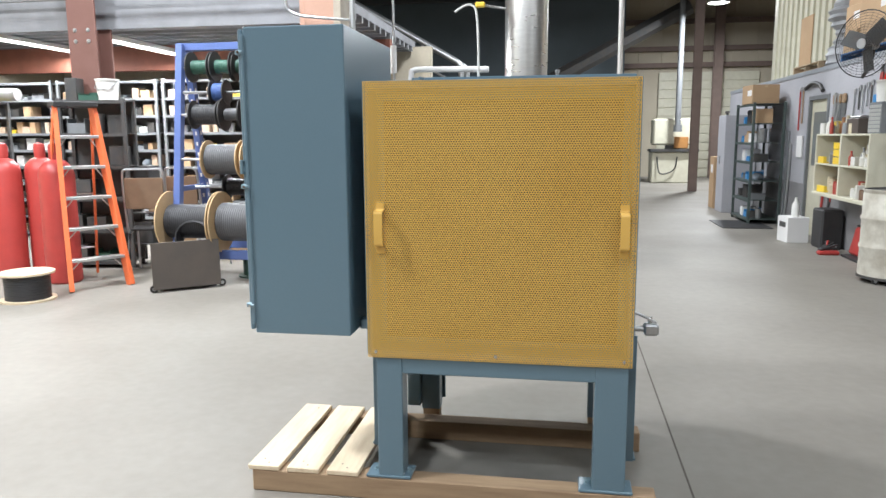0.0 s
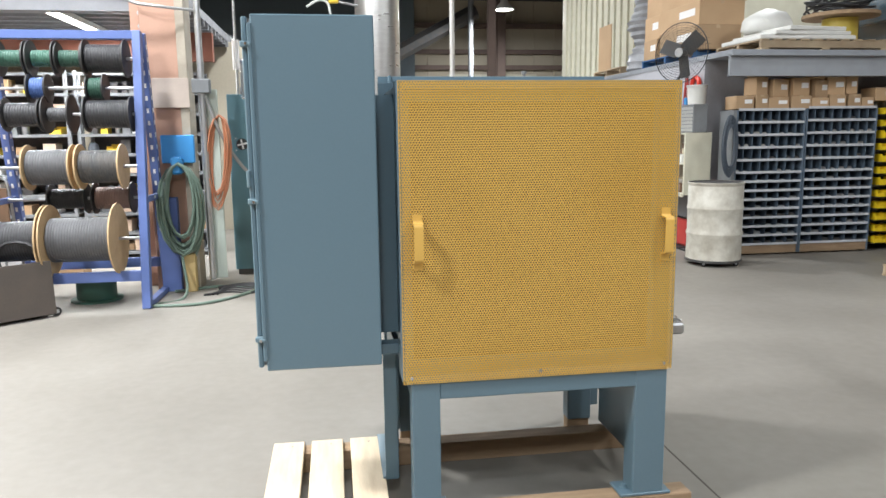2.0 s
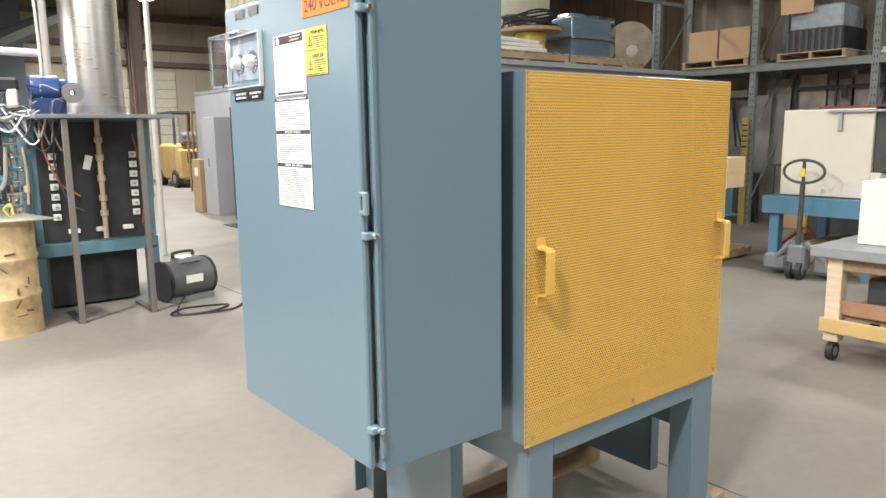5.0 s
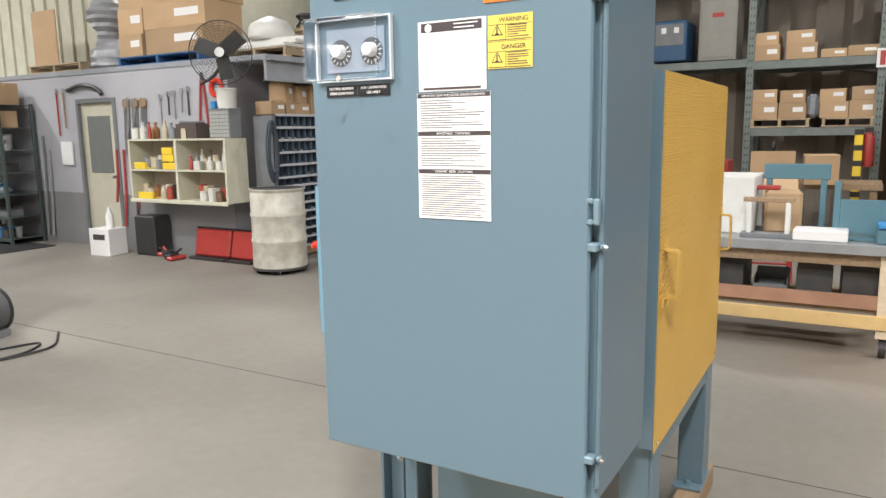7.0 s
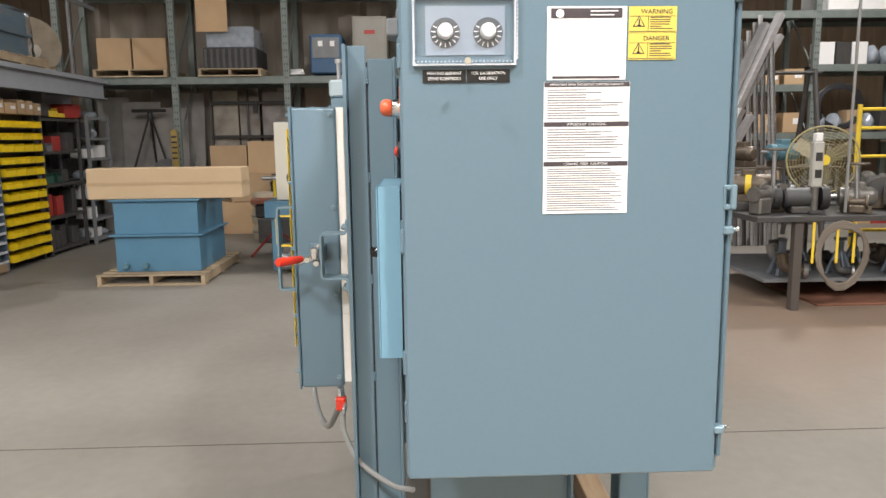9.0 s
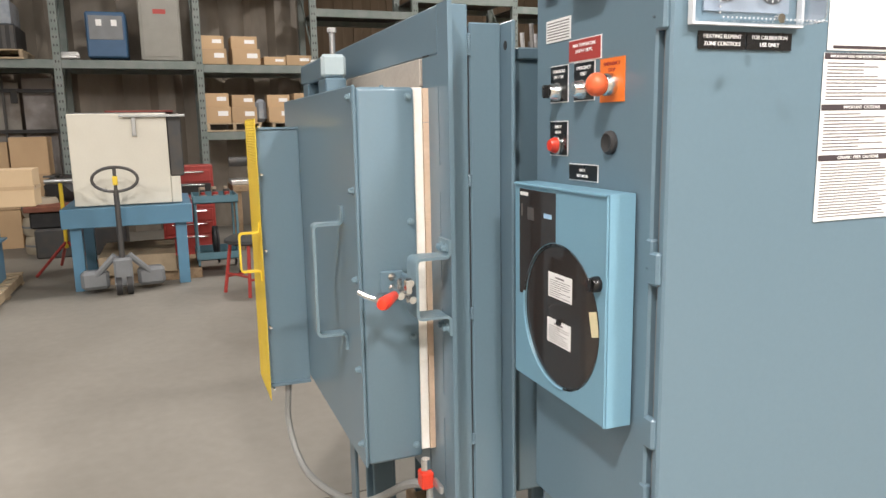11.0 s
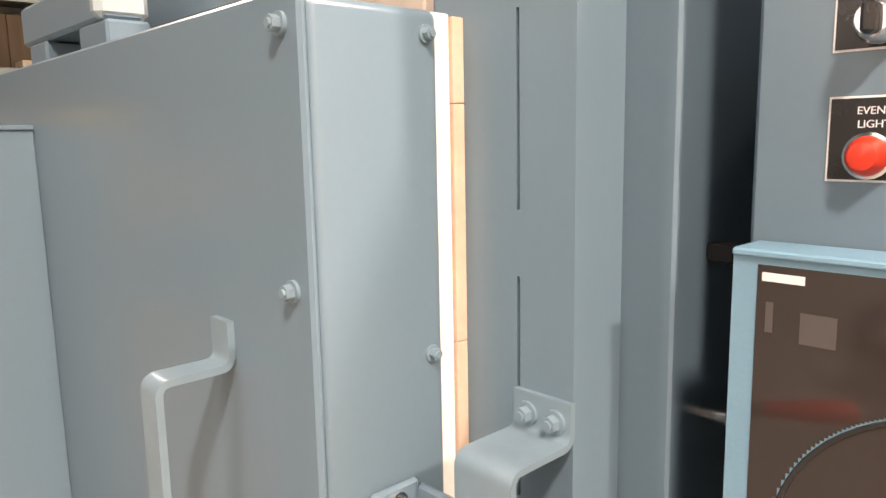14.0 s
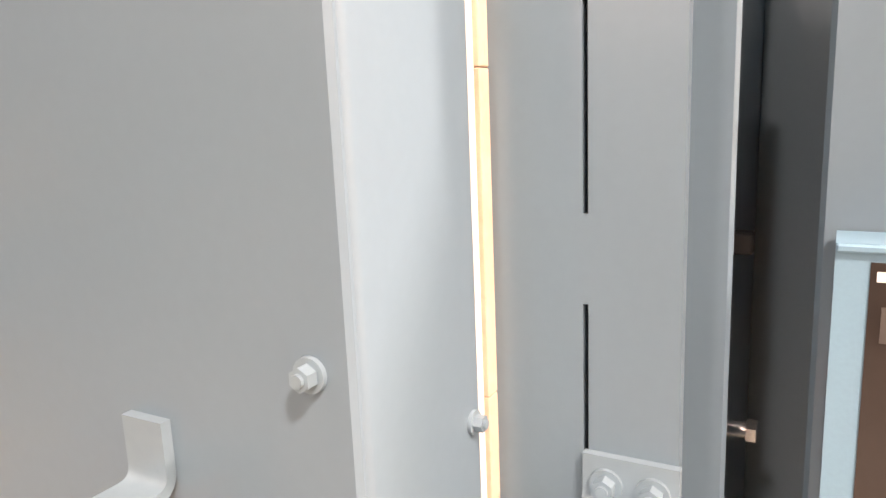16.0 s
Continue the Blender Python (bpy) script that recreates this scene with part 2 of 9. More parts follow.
# ---- builders ----
def box(bm, lo, hi, bevel=0.0, m=None, segments=1):
    lo, hi = Vector(lo), Vector(hi)
    size, mid = hi - lo, (lo + hi) / 2
    made = bmesh.ops.create_cube(bm, size=1.0, matrix=(m or Matrix()) @ Matrix.Translation(mid) @ Matrix.Diagonal((*size, 1)))
    if bevel:
        edges = list({e for v in made["verts"] for e in v.link_edges})
        bmesh.ops.bevel(bm, geom=edges, offset=bevel, segments=segments, affect="EDGES", profile=0.5)
    return bm


def cyl(bm, a, b, r, n=16, r2=None, caps=True):
    a, b = Vector(a), Vector(b)
    turn = (b - a).to_track_quat("Z", "Y").to_matrix().to_4x4()
    bmesh.ops.create_cone(bm, cap_ends=caps, segments=n, radius1=r, radius2=r if r2 is None else r2, depth=(b - a).length, matrix=Matrix.Translation((a + b) / 2) @ turn)
    return bm


def tube(bm, pts, r, n=8, closed=False):
    pts = [Vector(p) for p in pts]
    k = len(pts)
    rings, up = [], Vector((0.13, 0.21, 0.97))
    for i, p in enumerate(pts):
        a = pts[(i - 1) % k] if closed or i else p
        b = pts[(i + 1) % k] if closed or i < k - 1 else p
        d = (b - a).normalized()
        side = d.cross(up)
        if side.length < 0.05:
            side = d.orthogonal()
        side.normalize()
        up = side.cross(d).normalized()
        rings.append([bm.verts.new(p + r * (math.cos(t) * side + math.sin(t) * up)) for t in (2 * math.pi * j / n for j in range(n))])
    for i in range(k if closed else k - 1):
        q, s = rings[i], rings[(i + 1) % k]
        for j in range(n):
            bm.faces.new((q[j], q[(j + 1) % n], s[(j + 1) % n], s[j]))
    if not closed:
        bm.faces.new(rings[0][::-1])
        bm.faces.new(rings[-1])
    return bm


def lathe(bm, profile, n=24, m=None):
    m = m or Matrix()
    rings = []
    for r, z in profile:
        if r < 1e-5:
            rings.append([bm.verts.new(m @ Vector((0, 0, z)))])
        else:
            rings.append([bm.verts.new(m @ Vector((r * math.cos(2 * math.pi * j / n), r * math.sin(2 * math.pi * j / n), z))) for j in range(n)])
    for q, s in zip(rings, rings[1:]):
        for j in range(n):
            ring = [q[j % len(q)], q[(j + 1) % len(q)], s[(j + 1) % len(s)], s[j % len(s)]]
            ring = list(dict.fromkeys(ring))
            if len(ring) > 2:
                bm.faces.new(ring)
    return bm


def arc(points, steps=6):
    """A smooth line through the points."""
    pts = [Vector(p) for p in points]
    pts = [2 * pts[0] - pts[1], *pts, 2 * pts[-1] - pts[-2]]
    out = []
    for i in range(1, len(pts) - 2):
        a, b, c, d = pts[i - 1 : i + 3]
        for k in range(steps):
            t = k / steps
            out.append(0.5 * ((2 * b) + (c - a) * t + (2 * a - 5 * b + 4 * c - d) * t * t + (3 * b - a - 3 * c + d) * t**3))
    return [*out, pts[-2]]


def coil(center, r, turns, tall, seed, lean=0.0):
    """A hank of cord that hangs in the plane y = const: points of a wobbling loop."""
    rnd = random.Random(seed)
    pts = []
    for k in range(turns):
        dr, dz, dy = rnd.uniform(-0.03, 0.03), rnd.uniform(-0.05, 0.05), rnd.uniform(-0.03, 0.03)
        for j in range(14):
            a = 2 * math.pi * j / 14
            pts.append(Vector(center) + Vector(((r + dr) * math.sin(a) + lean * math.cos(a), dy + 0.01 * k, tall * math.cos(a) + dz * (1 - math.cos(a)))))
    return pts


def mesh_of(name, bm, material):
    bmesh.ops.recalc_face_normals(bm, faces=bm.faces)
    me = bpy.data.meshes.new(name)
    bm.to_mesh(me)
    bm.free()
    me.materials.append(material)
    me.shade_smooth()
    me.set_sharp_from_angle(angle=radians(35))
    return me


def part(name, bm, material, parent, label="", at=None):
    """One mesh object under a thing or under a part."""
    ob = new(name, bm if isinstance(bm, bpy.types.Mesh) else mesh_of(name, bm, material))
    ob.parent = parent
    if at is not None:
        ob.matrix_basis = at if isinstance(at, Matrix) else Matrix.Translation(at)
    if label:
        ob["label"] = label
    return ob


def thing(name, at=(0, 0, 0), rz=0.0, label="", category="", group="", kind=""):
    ob = new(name)
    ob.empty_display_size = 0.1
    ob.matrix_basis = pose(*at, 0, 0, rz)
    return tagged(ob, label, category, group, kind)


def solid(name, bm, material, label="", category="", group="", kind="", at=None):
    """A thing that is one mesh."""
    ob = part(name, bm, material, None, "", at)
    return tagged(ob, label, category, group, kind)


def setting(name, bm, material, label):
    return solid(name, bm, material, label, name.split("_")[0], "", "structure")


def text(name, words, size, material, parent, m):
    cu = bpy.data.curves.new("words", "FONT")
    cu.body, cu.size, cu.align_x, cu.align_y, cu.extrude = words, size, "CENTER", "CENTER", 0.0004
    tmp = bpy.data.objects.new("words", cu)
    scene.collection.objects.link(tmp)
    me = bpy.data.meshes.new_from_object(tmp.evaluated_get(bpy.context.evaluated_depsgraph_get()))
    bpy.data.objects.remove(tmp)
    me.materials.clear()
    me.materials.append(material)
    ob = new(name, me)
    ob.parent, ob.matrix_basis = parent, m
    return ob


B = bmesh.new


def one(lo, hi, bevel=0.003):
    return box(B(), lo, hi, bevel)


def boxes(items, bevel=0.002):
    bm = B()
    for lo, hi in items:
        box(bm, lo, hi, bevel)
    return bm


def hexbolt(r=0.009, h=0.009):
    """A flanged hex bolt that stands along +z."""
    bm = B()
    cyl(bm, (0, 0, 0), (0, 0, 0.003), r * 1.45, 16)
    cyl(bm, (0, 0, 0.003), (0, 0, 0.003 + h), r, 6)
    cyl(bm, (0, 0, 0.003 + h), (0, 0, 0.005 + h), r * 0.55, 10)
    return bm


def bent_bar(pts, x0, x1, thick):
    """A flat bar from x0 to x1, bent along the line of (y, z) points, with rounded bends."""
    line = [Vector(pts[0])]
    for a, b, c in zip(pts, pts[1:], pts[2:]):
        a, b, c = Vector(a), Vector(b), Vector(c)
        r = min(0.012, 0.4 * (a - b).length, 0.4 * (c - b).length)
        p, q = b + (a - b).normalized() * r, b + (c - b).normalized() * r
        line += [p * (1 - k) ** 2 + b * 2 * k * (1 - k) + q * k * k for k in (0, 0.2, 0.4, 0.6, 0.8, 1)]
    line.append(Vector(pts[-1]))
    bm, rows = B(), []
    for i, p in enumerate(line):
        d = (line[min(i + 1, len(line) - 1)] - line[max(i - 1, 0)]).normalized()
        n = Vector((-d.y, d.x)) * thick / 2
        rows.append([bm.verts.new((x, *(p + s * n))) for x, s in ((x0, 1), (x1, 1), (x1, -1), (x0, -1))])
    for q, s in zip(rows, rows[1:]):
        for j in range(4):
            bm.faces.new((q[j], q[(j + 1) % 4], s[(j + 1) % 4], s[j]))
    bm.faces.new(rows[0])
    bm.faces.new(rows[-1][::-1])
    return bm


FACE_Y = pose(0, 0, 0, -90, 0, 0)  # turns +z to +y
FACE_MX = pose(0, 0, 0, 0, -90, 0)  # turns +z to -x
SIGN_Y = pose(0, 0, 0, 90, 0, 180)  # a sign that is read from +y
SIGN_MX = pose(0, 0, 0, 90, 0, -90)  # a sign that is read from -x

# ---- the hall ----
XW, XE, YS, YN, ZR = -9.0, 11.8, -7.0, 27.0, 6.4
setting("floor", box(B(), (XW, YS, -0.2), (XE, YN, 0.0)), CONCRETE, "worn grey-beige concrete workshop floor with scuffs")
setting("trim_floor_joint", box(B(), (0.413, YS, 0.0), (0.421, YN, 0.0012)), JOINT, "dark dirt-filled saw-cut joint in the floor")
setting("wall_west", box(B(), (XW - 0.2, YS, 0), (XW, YN, ZR)), WALL, "plain beige panel wall of the hall")
setting("wall_south", box(B(), (XW, YS - 0.2, 0), (XE, YS, ZR)), WALL_BROWN, "brown lined end wall of the hall")
east = setting("wall_east", box(B(), (XE, YS, 0), (XE + 0.2, YN, ZR)), WALL_BROWN, "brown corrugated wall lining behind the pallet racks")
north = setting("wall_north", box(B(), (XW, YN, 0), (XE, YN + 0.2, ZR)), WALL, "beige metal panel wall at the far end")
rib = mesh_of("rib", one((-0.03, -0.04, 0), (0.03, 0, ZR - 0.02), 0.006), WALL)
for i in range(24):
    part("rib", rib, None, north, at=(XW + 0.5 + 0.78 * i, YN, 0))
rib = mesh_of("rib", one((-0.025, -0.09, 0), (0, 0.09, ZR - 0.02), 0.01), WALL_BROWN)
for i in range(58):
    part("rib", rib, None, east, at=(XE, YS + 0.4 + 0.34 * i + 0.05 * math.sin(i * 7.1), 0))
bm = B()
box(bm, (XW, YS, ZR), (XE, YN, ZR + 0.15))
for i in range(12):
    box(bm, (XW, YS + 1.2 + 2.9 * i, ZR - 0.35), (XE, YS + 1.36 + 2.9 * i, ZR))
for i in range(16):
    box(bm, (XW + 0.6 + 1.2 * i, YS, ZR - 0.1), (XW + 0.68 + 1.2 * i, YN, ZR))
setting("ceiling", bm, ROOF, "dark steel roof deck with purlins and beams")

# lamps under the roof
for k, (x, y, z, share) in enumerate(LAMPS):
    lamp = thing("high_bay_lamp" if z > 3 else "tube_lamp", (x, y, z), 0, "white metal ceiling lamp with a bright diffuser" if z > 3 else "fluorescent batten lamp under the low storage ceiling", "lamp", "ceiling lamps")
    long = (0.32, 0.32, 0.16) if z > 3 else (0.12, 1.2, 0.05)
    bm = B()
    if z > 3:
        lathe(bm, [(0.07, 0.42), (0.1, 0.3), (0.12, 0.2), (0.3, 0.02), (0.31, 0.0), (0.29, 0.0), (0.11, 0.18), (0.0, 0.2)], 20)
    else:
        box(bm, (-0.07, -1.2, 0.02), (0.07, 1.2, 0.08), 0.01)
    part("housing", bm, WHITE, lamp)
    if z > 3:
        part("stem", cyl(B(), (0, 0, 0.42), (0, 0, ZR - z), 0.012, 8), DARKGREY, lamp)
        part("diffuser", lathe(B(), [(0.27, 0.03), (0.25, 0.0), (0.15, -0.02), (0, -0.03)], 20), GLOW, lamp, "glowing diffuser")
    else:
        part("diffuser", box(B(), (-0.05, -1.18, 0.0), (0.05, 1.18, 0.02), 0.008), GLOW, lamp, "glowing tubes")
    data = bpy.data.lights.new("lamp_light", "AREA")
    data.shape, data.size, data.energy, data.color = "RECTANGLE", 0.5 if z > 3 else 0.1, LAMP_POWER * share, (1.0, 0.985, 0.965)
    data.size_y = 0.5 if z > 3 else 2.3
    light = new("lamp_light", data)
    light.matrix_basis = pose(x, y, z - 0.06, 0, 0, 0)

# far end: roller door, girts and columns
far = setting("door_1", box(B(), (3.1, YN - 0.1, 0), (6.4, YN - 0.045, 3.6)), CREAM, "closed cream sectional roller door in the far wall")
slat = mesh_of("slat", one((3.1, YN - 0.13, 0.01), (6.4, YN - 0.1, 0.28), 0.012), CREAM)
for i in range(12):
    part("slat", slat, None, far, at=(0, 0, 0.3 * i))
for z in (3.75, 4.3, 5.2):
    setting("trim_girt", one((XW, YN - 0.22, z), (XE, YN - 0.05, z + 0.16)), GIRT, "brown steel girt across the far wall")
for x, y, w in ((3.2, 20.0, 0.1), (4.9, 26.2, 0.14), (8.2, 26.2, 0.14)):
    col = thing("steel_column", (x, y, 0), 0, "dark brown rolled steel roof column", "column", "columns")
    part("web", one((-w * 0.1, -w, 0), (w * 0.1, w, ZR), 0.004), GIRT, col)
    for s in (-1, 1):
        part("flange", one((-w, s * w - 0.012, 0), (w, s * w + 0.012, ZR), 0.004), GIRT, col)
setting("wall_north_dark", box(B(), (XW, YN - 0.34, 0), (1.9, YN - 0.24, ZR)), NAVY, "dark navy painted part of the far wall")
tru = thing("sloping_truss", (0, 0, 0), 0, "dark steel truss sloping down across the far wall", "truss")
part("chord", tube(B(), [(3.6, 24.2, 5.35), (-0.6, 24.2, 3.15)], 0.26, 8), DARKGREY, tru)
part("post", tube(B(), [(-0.5, 24.2, 0), (-0.5, 24.2, 3.2)], 0.07, 8), NAVY, tru)
part("hanger", tube(B(), [(3.5, 24.2, 5.2), (3.5, 24.2, ZR - 0.36)], 0.05, 8), NAVY, tru)
pipe = thing("standpipe", (3.25, 23.2, 0), 0, "grey vertical duct pipe rising to the roof", "pipe")
part("riser", cyl(B(), (0, 0, 1.6), (0, 0, 6.3), 0.085, 16), GREY, pipe)
part("flange", cyl(B(), (0, 0, 1.55), (0, 0, 1.75), 0.13, 16), GREY, pipe)

# storage bay with a low deck, north-west
bm = B()
box(bm, (XW, 8.3, 2.9), (-2.6, 12.56, 3.0))
for i in range(14):
    box(bm, (XW, 8.4 + 0.3 * i, 2.82), (-2.6, 8.46 + 0.3 * i, 2.9))
box(bm, (XW, 8.15, 2.66), (-2.6, 8.3, 3.1))
setting("ceiling_storage_deck", bm, DECK, "grey ribbed underside of the storage deck")
for z in (2.98, 3.25, 3.5):
    setting("trim_deck_conduit", tube(B(), [(XW, 8.02 + 0.05 * (z - 3), z), (-2.8, 8.02 + 0.05 * (z - 3), z)], 0.018, 8), GREY, "thin grey conduit along the deck edge")
setting("wall_storage_back", box(B(), (XW, 12.4, 0), (-2.3, 12.55, 2.9)), WALL, "beige wall behind the storage shelves")
setting("trim_deck_beam", one((XW, 10.78, 2.45), (-2.6, 10.9, 2.82)), RUST, "rust-red beam under the storage deck")
for x, y in ((-5.42, 8.05), (-2.75, 8.15)):
    col = thing("steel_column", (x, y, 0), 0, "rust-primed wide-flange column with bolts", "column", "columns")
    part("web", one((-0.012, -0.14, 0), (0.012, 0.14, 3.4), 0.003), COLUMN_RED if x < -4 else COLUMN, col)
    for s in (-1, 1):
        part("flange", one((-0.17, s * 0.14 - 0.012, 0), (0.17, s * 0.14 + 0.012, 3.4 if x < -4 else 4.2), 0.003), COLUMN_RED if x < -4 else COLUMN, col)
    for z in (2.5, 2.62):
        for dx in (-0.08, 0.08):
            part("bolt", hexbolt(0.016, 0.014), STEEL, col, at=Matrix.Translation((dx, -0.154, z)) @ pose(0, 0, 0, 90, 0, 0))

# office block with a storage mezzanine, north-east
OX, OY = 3.4, 8.95
office = setting("wall_office_west", boxes([((OX, OY, 0), (OX + 0.15, 10.98, 2.3)), ((OX, 11.8, 0), (OX + 0.15, 17.0, 2.3)), ((OX, 10.98, 1.98), (OX + 0.15, 11.8, 2.3))], 0), WALL_GREY, "pale grey painted block wall of the office")
setting("wall_office_dado", boxes([((OX - 0.006, OY, 0), (OX, 10.98, 0.72)), ((OX - 0.006, 11.8, 0), (OX, 17.0, 0.72))], 0), WALL_LOW, "dark grey painted lower band of the office wall")
setting("wall_office_south", box(B(), (OX + 0.15, OY, 0), (8.4, OY + 0.15, 2.3)), WALL_GREY, "grey office wall behind the bin shelves")
setting("wall_office_inside", box(B(), (OX + 1.6, OY + 0.16, 0), (OX + 1.7, 17.0, 2.28)), WALL, "dim inner wall behind the office door")
setting("ceiling_office_deck", box(B(), (OX - 0.012, OY - 0.62, 2.3), (8.6, 17.0, 2.36)), BEAM_GREY, "grey steel deck of the mezzanine above the office")
setting("trim_mezzanine_beam", boxes([((OX - 0.05, OY - 0.66, 2.06), (8.0, OY - 0.62, 2.3)), ((OX - 0.05, OY - 0.72, 2.06), (8.0, OY - 0.60, 2.075)), ((OX - 0.05, OY - 0.72, 2.285), (8.0, OY - 0.60, 2.30))], 0), BEAM_GREY, "grey steel channel along the mezzanine edge")
door = setting("door_2", one((OX + 0.02, 10.98 + 0.06, 0.0), (OX + 0.06, 11.74, 1.92)), CREAM, "cream office door standing ajar in the grey wall")
part("frame", boxes([((OX - 0.02, 10.98, 0), (OX + 0.15, 11.04, 1.98)), ((OX - 0.02, 11.74, 0), (OX + 0.15, 11.8, 1.98)), ((OX - 0.02, 11.04, 1.92), (OX + 0.15, 11.74, 1.98))], 0.003), GREY, door)
part("pane", one((OX + 0.012, 11.15, 1.0), (OX + 0.02, 11.62, 1.75)), mat("dusty_pane", (0.22, 0.23, 0.22), 0.12), door, "dusty grey window pane")
part("handle", cyl(B(), (OX - 0.05, 11.1, 0.95), (OX + 0.02, 11.1, 0.95), 0.02, 10), STEEL, door)
setting("wall_upper_store", boxes([((4.2, 11.3, 2.36), (4.3, 17.0, 5.6)), ((4.3, 11.2, 2.36), (8.0, 11.3, 5.6))], 0), CREAM, "pale yellow ribbed partition on the mezzanine")
bm = B()
for i in range(18):
    box(bm, (4.16, 11.35 + 0.31 * i, 2.36), (4.2, 11.40 + 0.31 * i, 5.6))
setting("trim_partition_ribs", bm, CREAM, "raised seams of the pale yellow partition")
# exit door
ex = setting("door_3", one((XE - 0.16, 0.68, 0.02), (XE - 0.1, 1.48, 2.00)), BLACK, "closed dark grey exit door with a push bar")
part("frame", boxes([((XE - 0.2, 0.60, 0), (XE - 0.05, 0.68, 2.0)), ((XE - 0.2, 1.48, 0), (XE - 0.05, 1.56, 2.0)), ((XE - 0.2, 0.60, 2.0), (XE - 0.05, 1.56, 2.08))], 0.004), DARKGREY, ex)
part("push_bar", cyl(B(), (XE - 0.18, 0.76, 1.0), (XE - 0.18, 1.40, 1.0), 0.02, 8), STEEL, ex)
part("warning_sign", one((XE - 0.166, 0.90, 1.62), (XE - 0.162, 1.24, 1.82), 0.001), mat("faded_red_sign", (0.30, 0.10, 0.08), 0.6), ex, "small faded red warning sign")
part("sign_bar", boxes([((XE - 0.168, 0.95, 1.74), (XE - 0.166, 1.19, 1.765)), ((XE - 0.168, 0.98, 1.68), (XE - 0.166, 1.16, 1.70))], 0), mat("sign_white", (0.5, 0.45, 0.42), 0.6), ex)
part("kick_plate", one((XE - 0.168, 0.72, 0.04), (XE - 0.162, 1.44, 0.26), 0.001), STEEL, ex)

# ---- the furnace on its skid ----
def perforated(bm_name, lo_x, hi_x, lo_z, hi_z, y, pitch, thick, border, material, parent, name):
    """A sheet in the plane y with staggered round holes; each hole has its own rim and wall."""
    verts, faces = [], []
    rise = pitch * math.sqrt(3) / 2
    cols, rows = int((hi_x - lo_x - 2 * border) / pitch) - 1, int((hi_z - lo_z - 2 * border) / rise)
    x0, z0 = lo_x + ((hi_x - lo_x) - (cols + 0.5) * pitch) / 2 + pitch / 2, lo_z + ((hi_z - lo_z) - (rows - 1) * rise) / 2
    outer, inner = pitch / math.sqrt(3), pitch * 0.333
    ang = [radians(30 + 60 * k) for k in range(6)]
    for r in range(rows):
        for c in range(cols):
            cx, cz, n = x0 + c * pitch + (pitch / 2 if r % 2 else 0), z0 + r * rise, len(verts)
            verts += [(cx + outer * math.cos(a), y, cz + outer * math.sin(a)) for a in ang]
            verts += [(cx + inner * math.cos(a), y, cz + inner * math.sin(a)) for a in ang]
            verts += [(cx + inner * math.cos(a), y + thick, cz + inner * math.sin(a)) for a in ang]
            for k in range(6):
                j = (k + 1) % 6
                faces += [(n + k, n + j, n + 6 + j, n + 6 + k), (n + 6 + k, n + 6 + j, n + 12 + j, n + 12 + k)]
    me = bpy.data.meshes.new(bm_name)
    me.from_pydata(verts, [], faces)
    me.materials.append(material)
    sheet = part(name, me, material, parent, "perforated yellow sheet")
    xa, xb, za, zb = x0 - pitch / 2, x0 + cols * pitch, z0 - outer * 0.6, z0 + (rows - 1) * rise + outer * 0.6
    a, b = min(y, y + thick), max(y, y + thick)
    part("sheet_border", boxes([((lo_x, a, lo_z), (xa, b, hi_z)), ((xb, a, lo_z), (hi_x, b, hi_z)), ((xa, a, lo_z), (xb, b, za)), ((xa, a, zb), (xb, b, hi_z))], 0), material, sheet)
    return sheet


fur = thing("box_furnace", (0, 0, 0), 0, "slate-blue electric box furnace on legs with a yellow perforated rear guard", "furnace")
XL, XR, YB, YF = -0.853, 0.139, 2.997, 3.917
part("body", boxes([((XL + 0.012, 3.12, 0.60), (XR - 0.012, 3.752, 1.60)), ((-0.801, 3.752, 0.60), (XR - 0.012, 3.86, 1.60))], 0.006), BLUE, fur)
part("terminal_panel", one((XL + 0.05, 3.108, 0.645), (XR - 0.05, 3.1195, 1.565), 0), mat("terminal_board", (0.13, 0.10, 0.065), 0.8), fur, "dark terminal panel behind the guard")
part("roof_plate", boxes([((XL + 0.004, 3.122, 1.60), (XR - 0.004, 3.752, 1.625)), ((-0.801, 3.752, 1.60), (XR - 0.004, 3.87, 1.625))], 0.003), BLUE, fur)
part("rear_frame", boxes([((XL - 0.004, 2.9995, 0.60), (XL + 0.02, 3.12, 1.632)), ((XR - 0.02, 2.9995, 0.60), (XR + 0.004, 3.12, 1.632)), ((XL + 0.02, 2.9995, 1.60), (XR - 0.02, 3.12, 1.632)), ((XL + 0.02, 2.9995, 0.592), (XR - 0.02, 3.12, 0.62))], 0.002), BLUE, fur)
for x in (XL + 0.03, -0.36, XR - 0.03):
    part("guard_screw", cyl(B(), (x, YB - 0.003, 0.612), (x, YB - 0.0002, 0.612), 0.006, 10), CHROME, fur)
guard = perforated("rear_guard", XL, XR, 0.590, 1.630, YB, 0.009525, 0.0016, 0.0, YELLOW, fur, "rear_guard")
for x in (-0.795, 0.095):
    yo, yi = YB - 0.039, YB - 0.0026
    part("handle", bent_bar([(yi, 1.188), (yi, 1.157), (yo, 1.157), (yo, 1.028), (yi, 1.028), (yi, 0.998)], x - 0.016, x + 0.016, 0.005), YELLOW, guard, "bent flat-bar yellow handle")
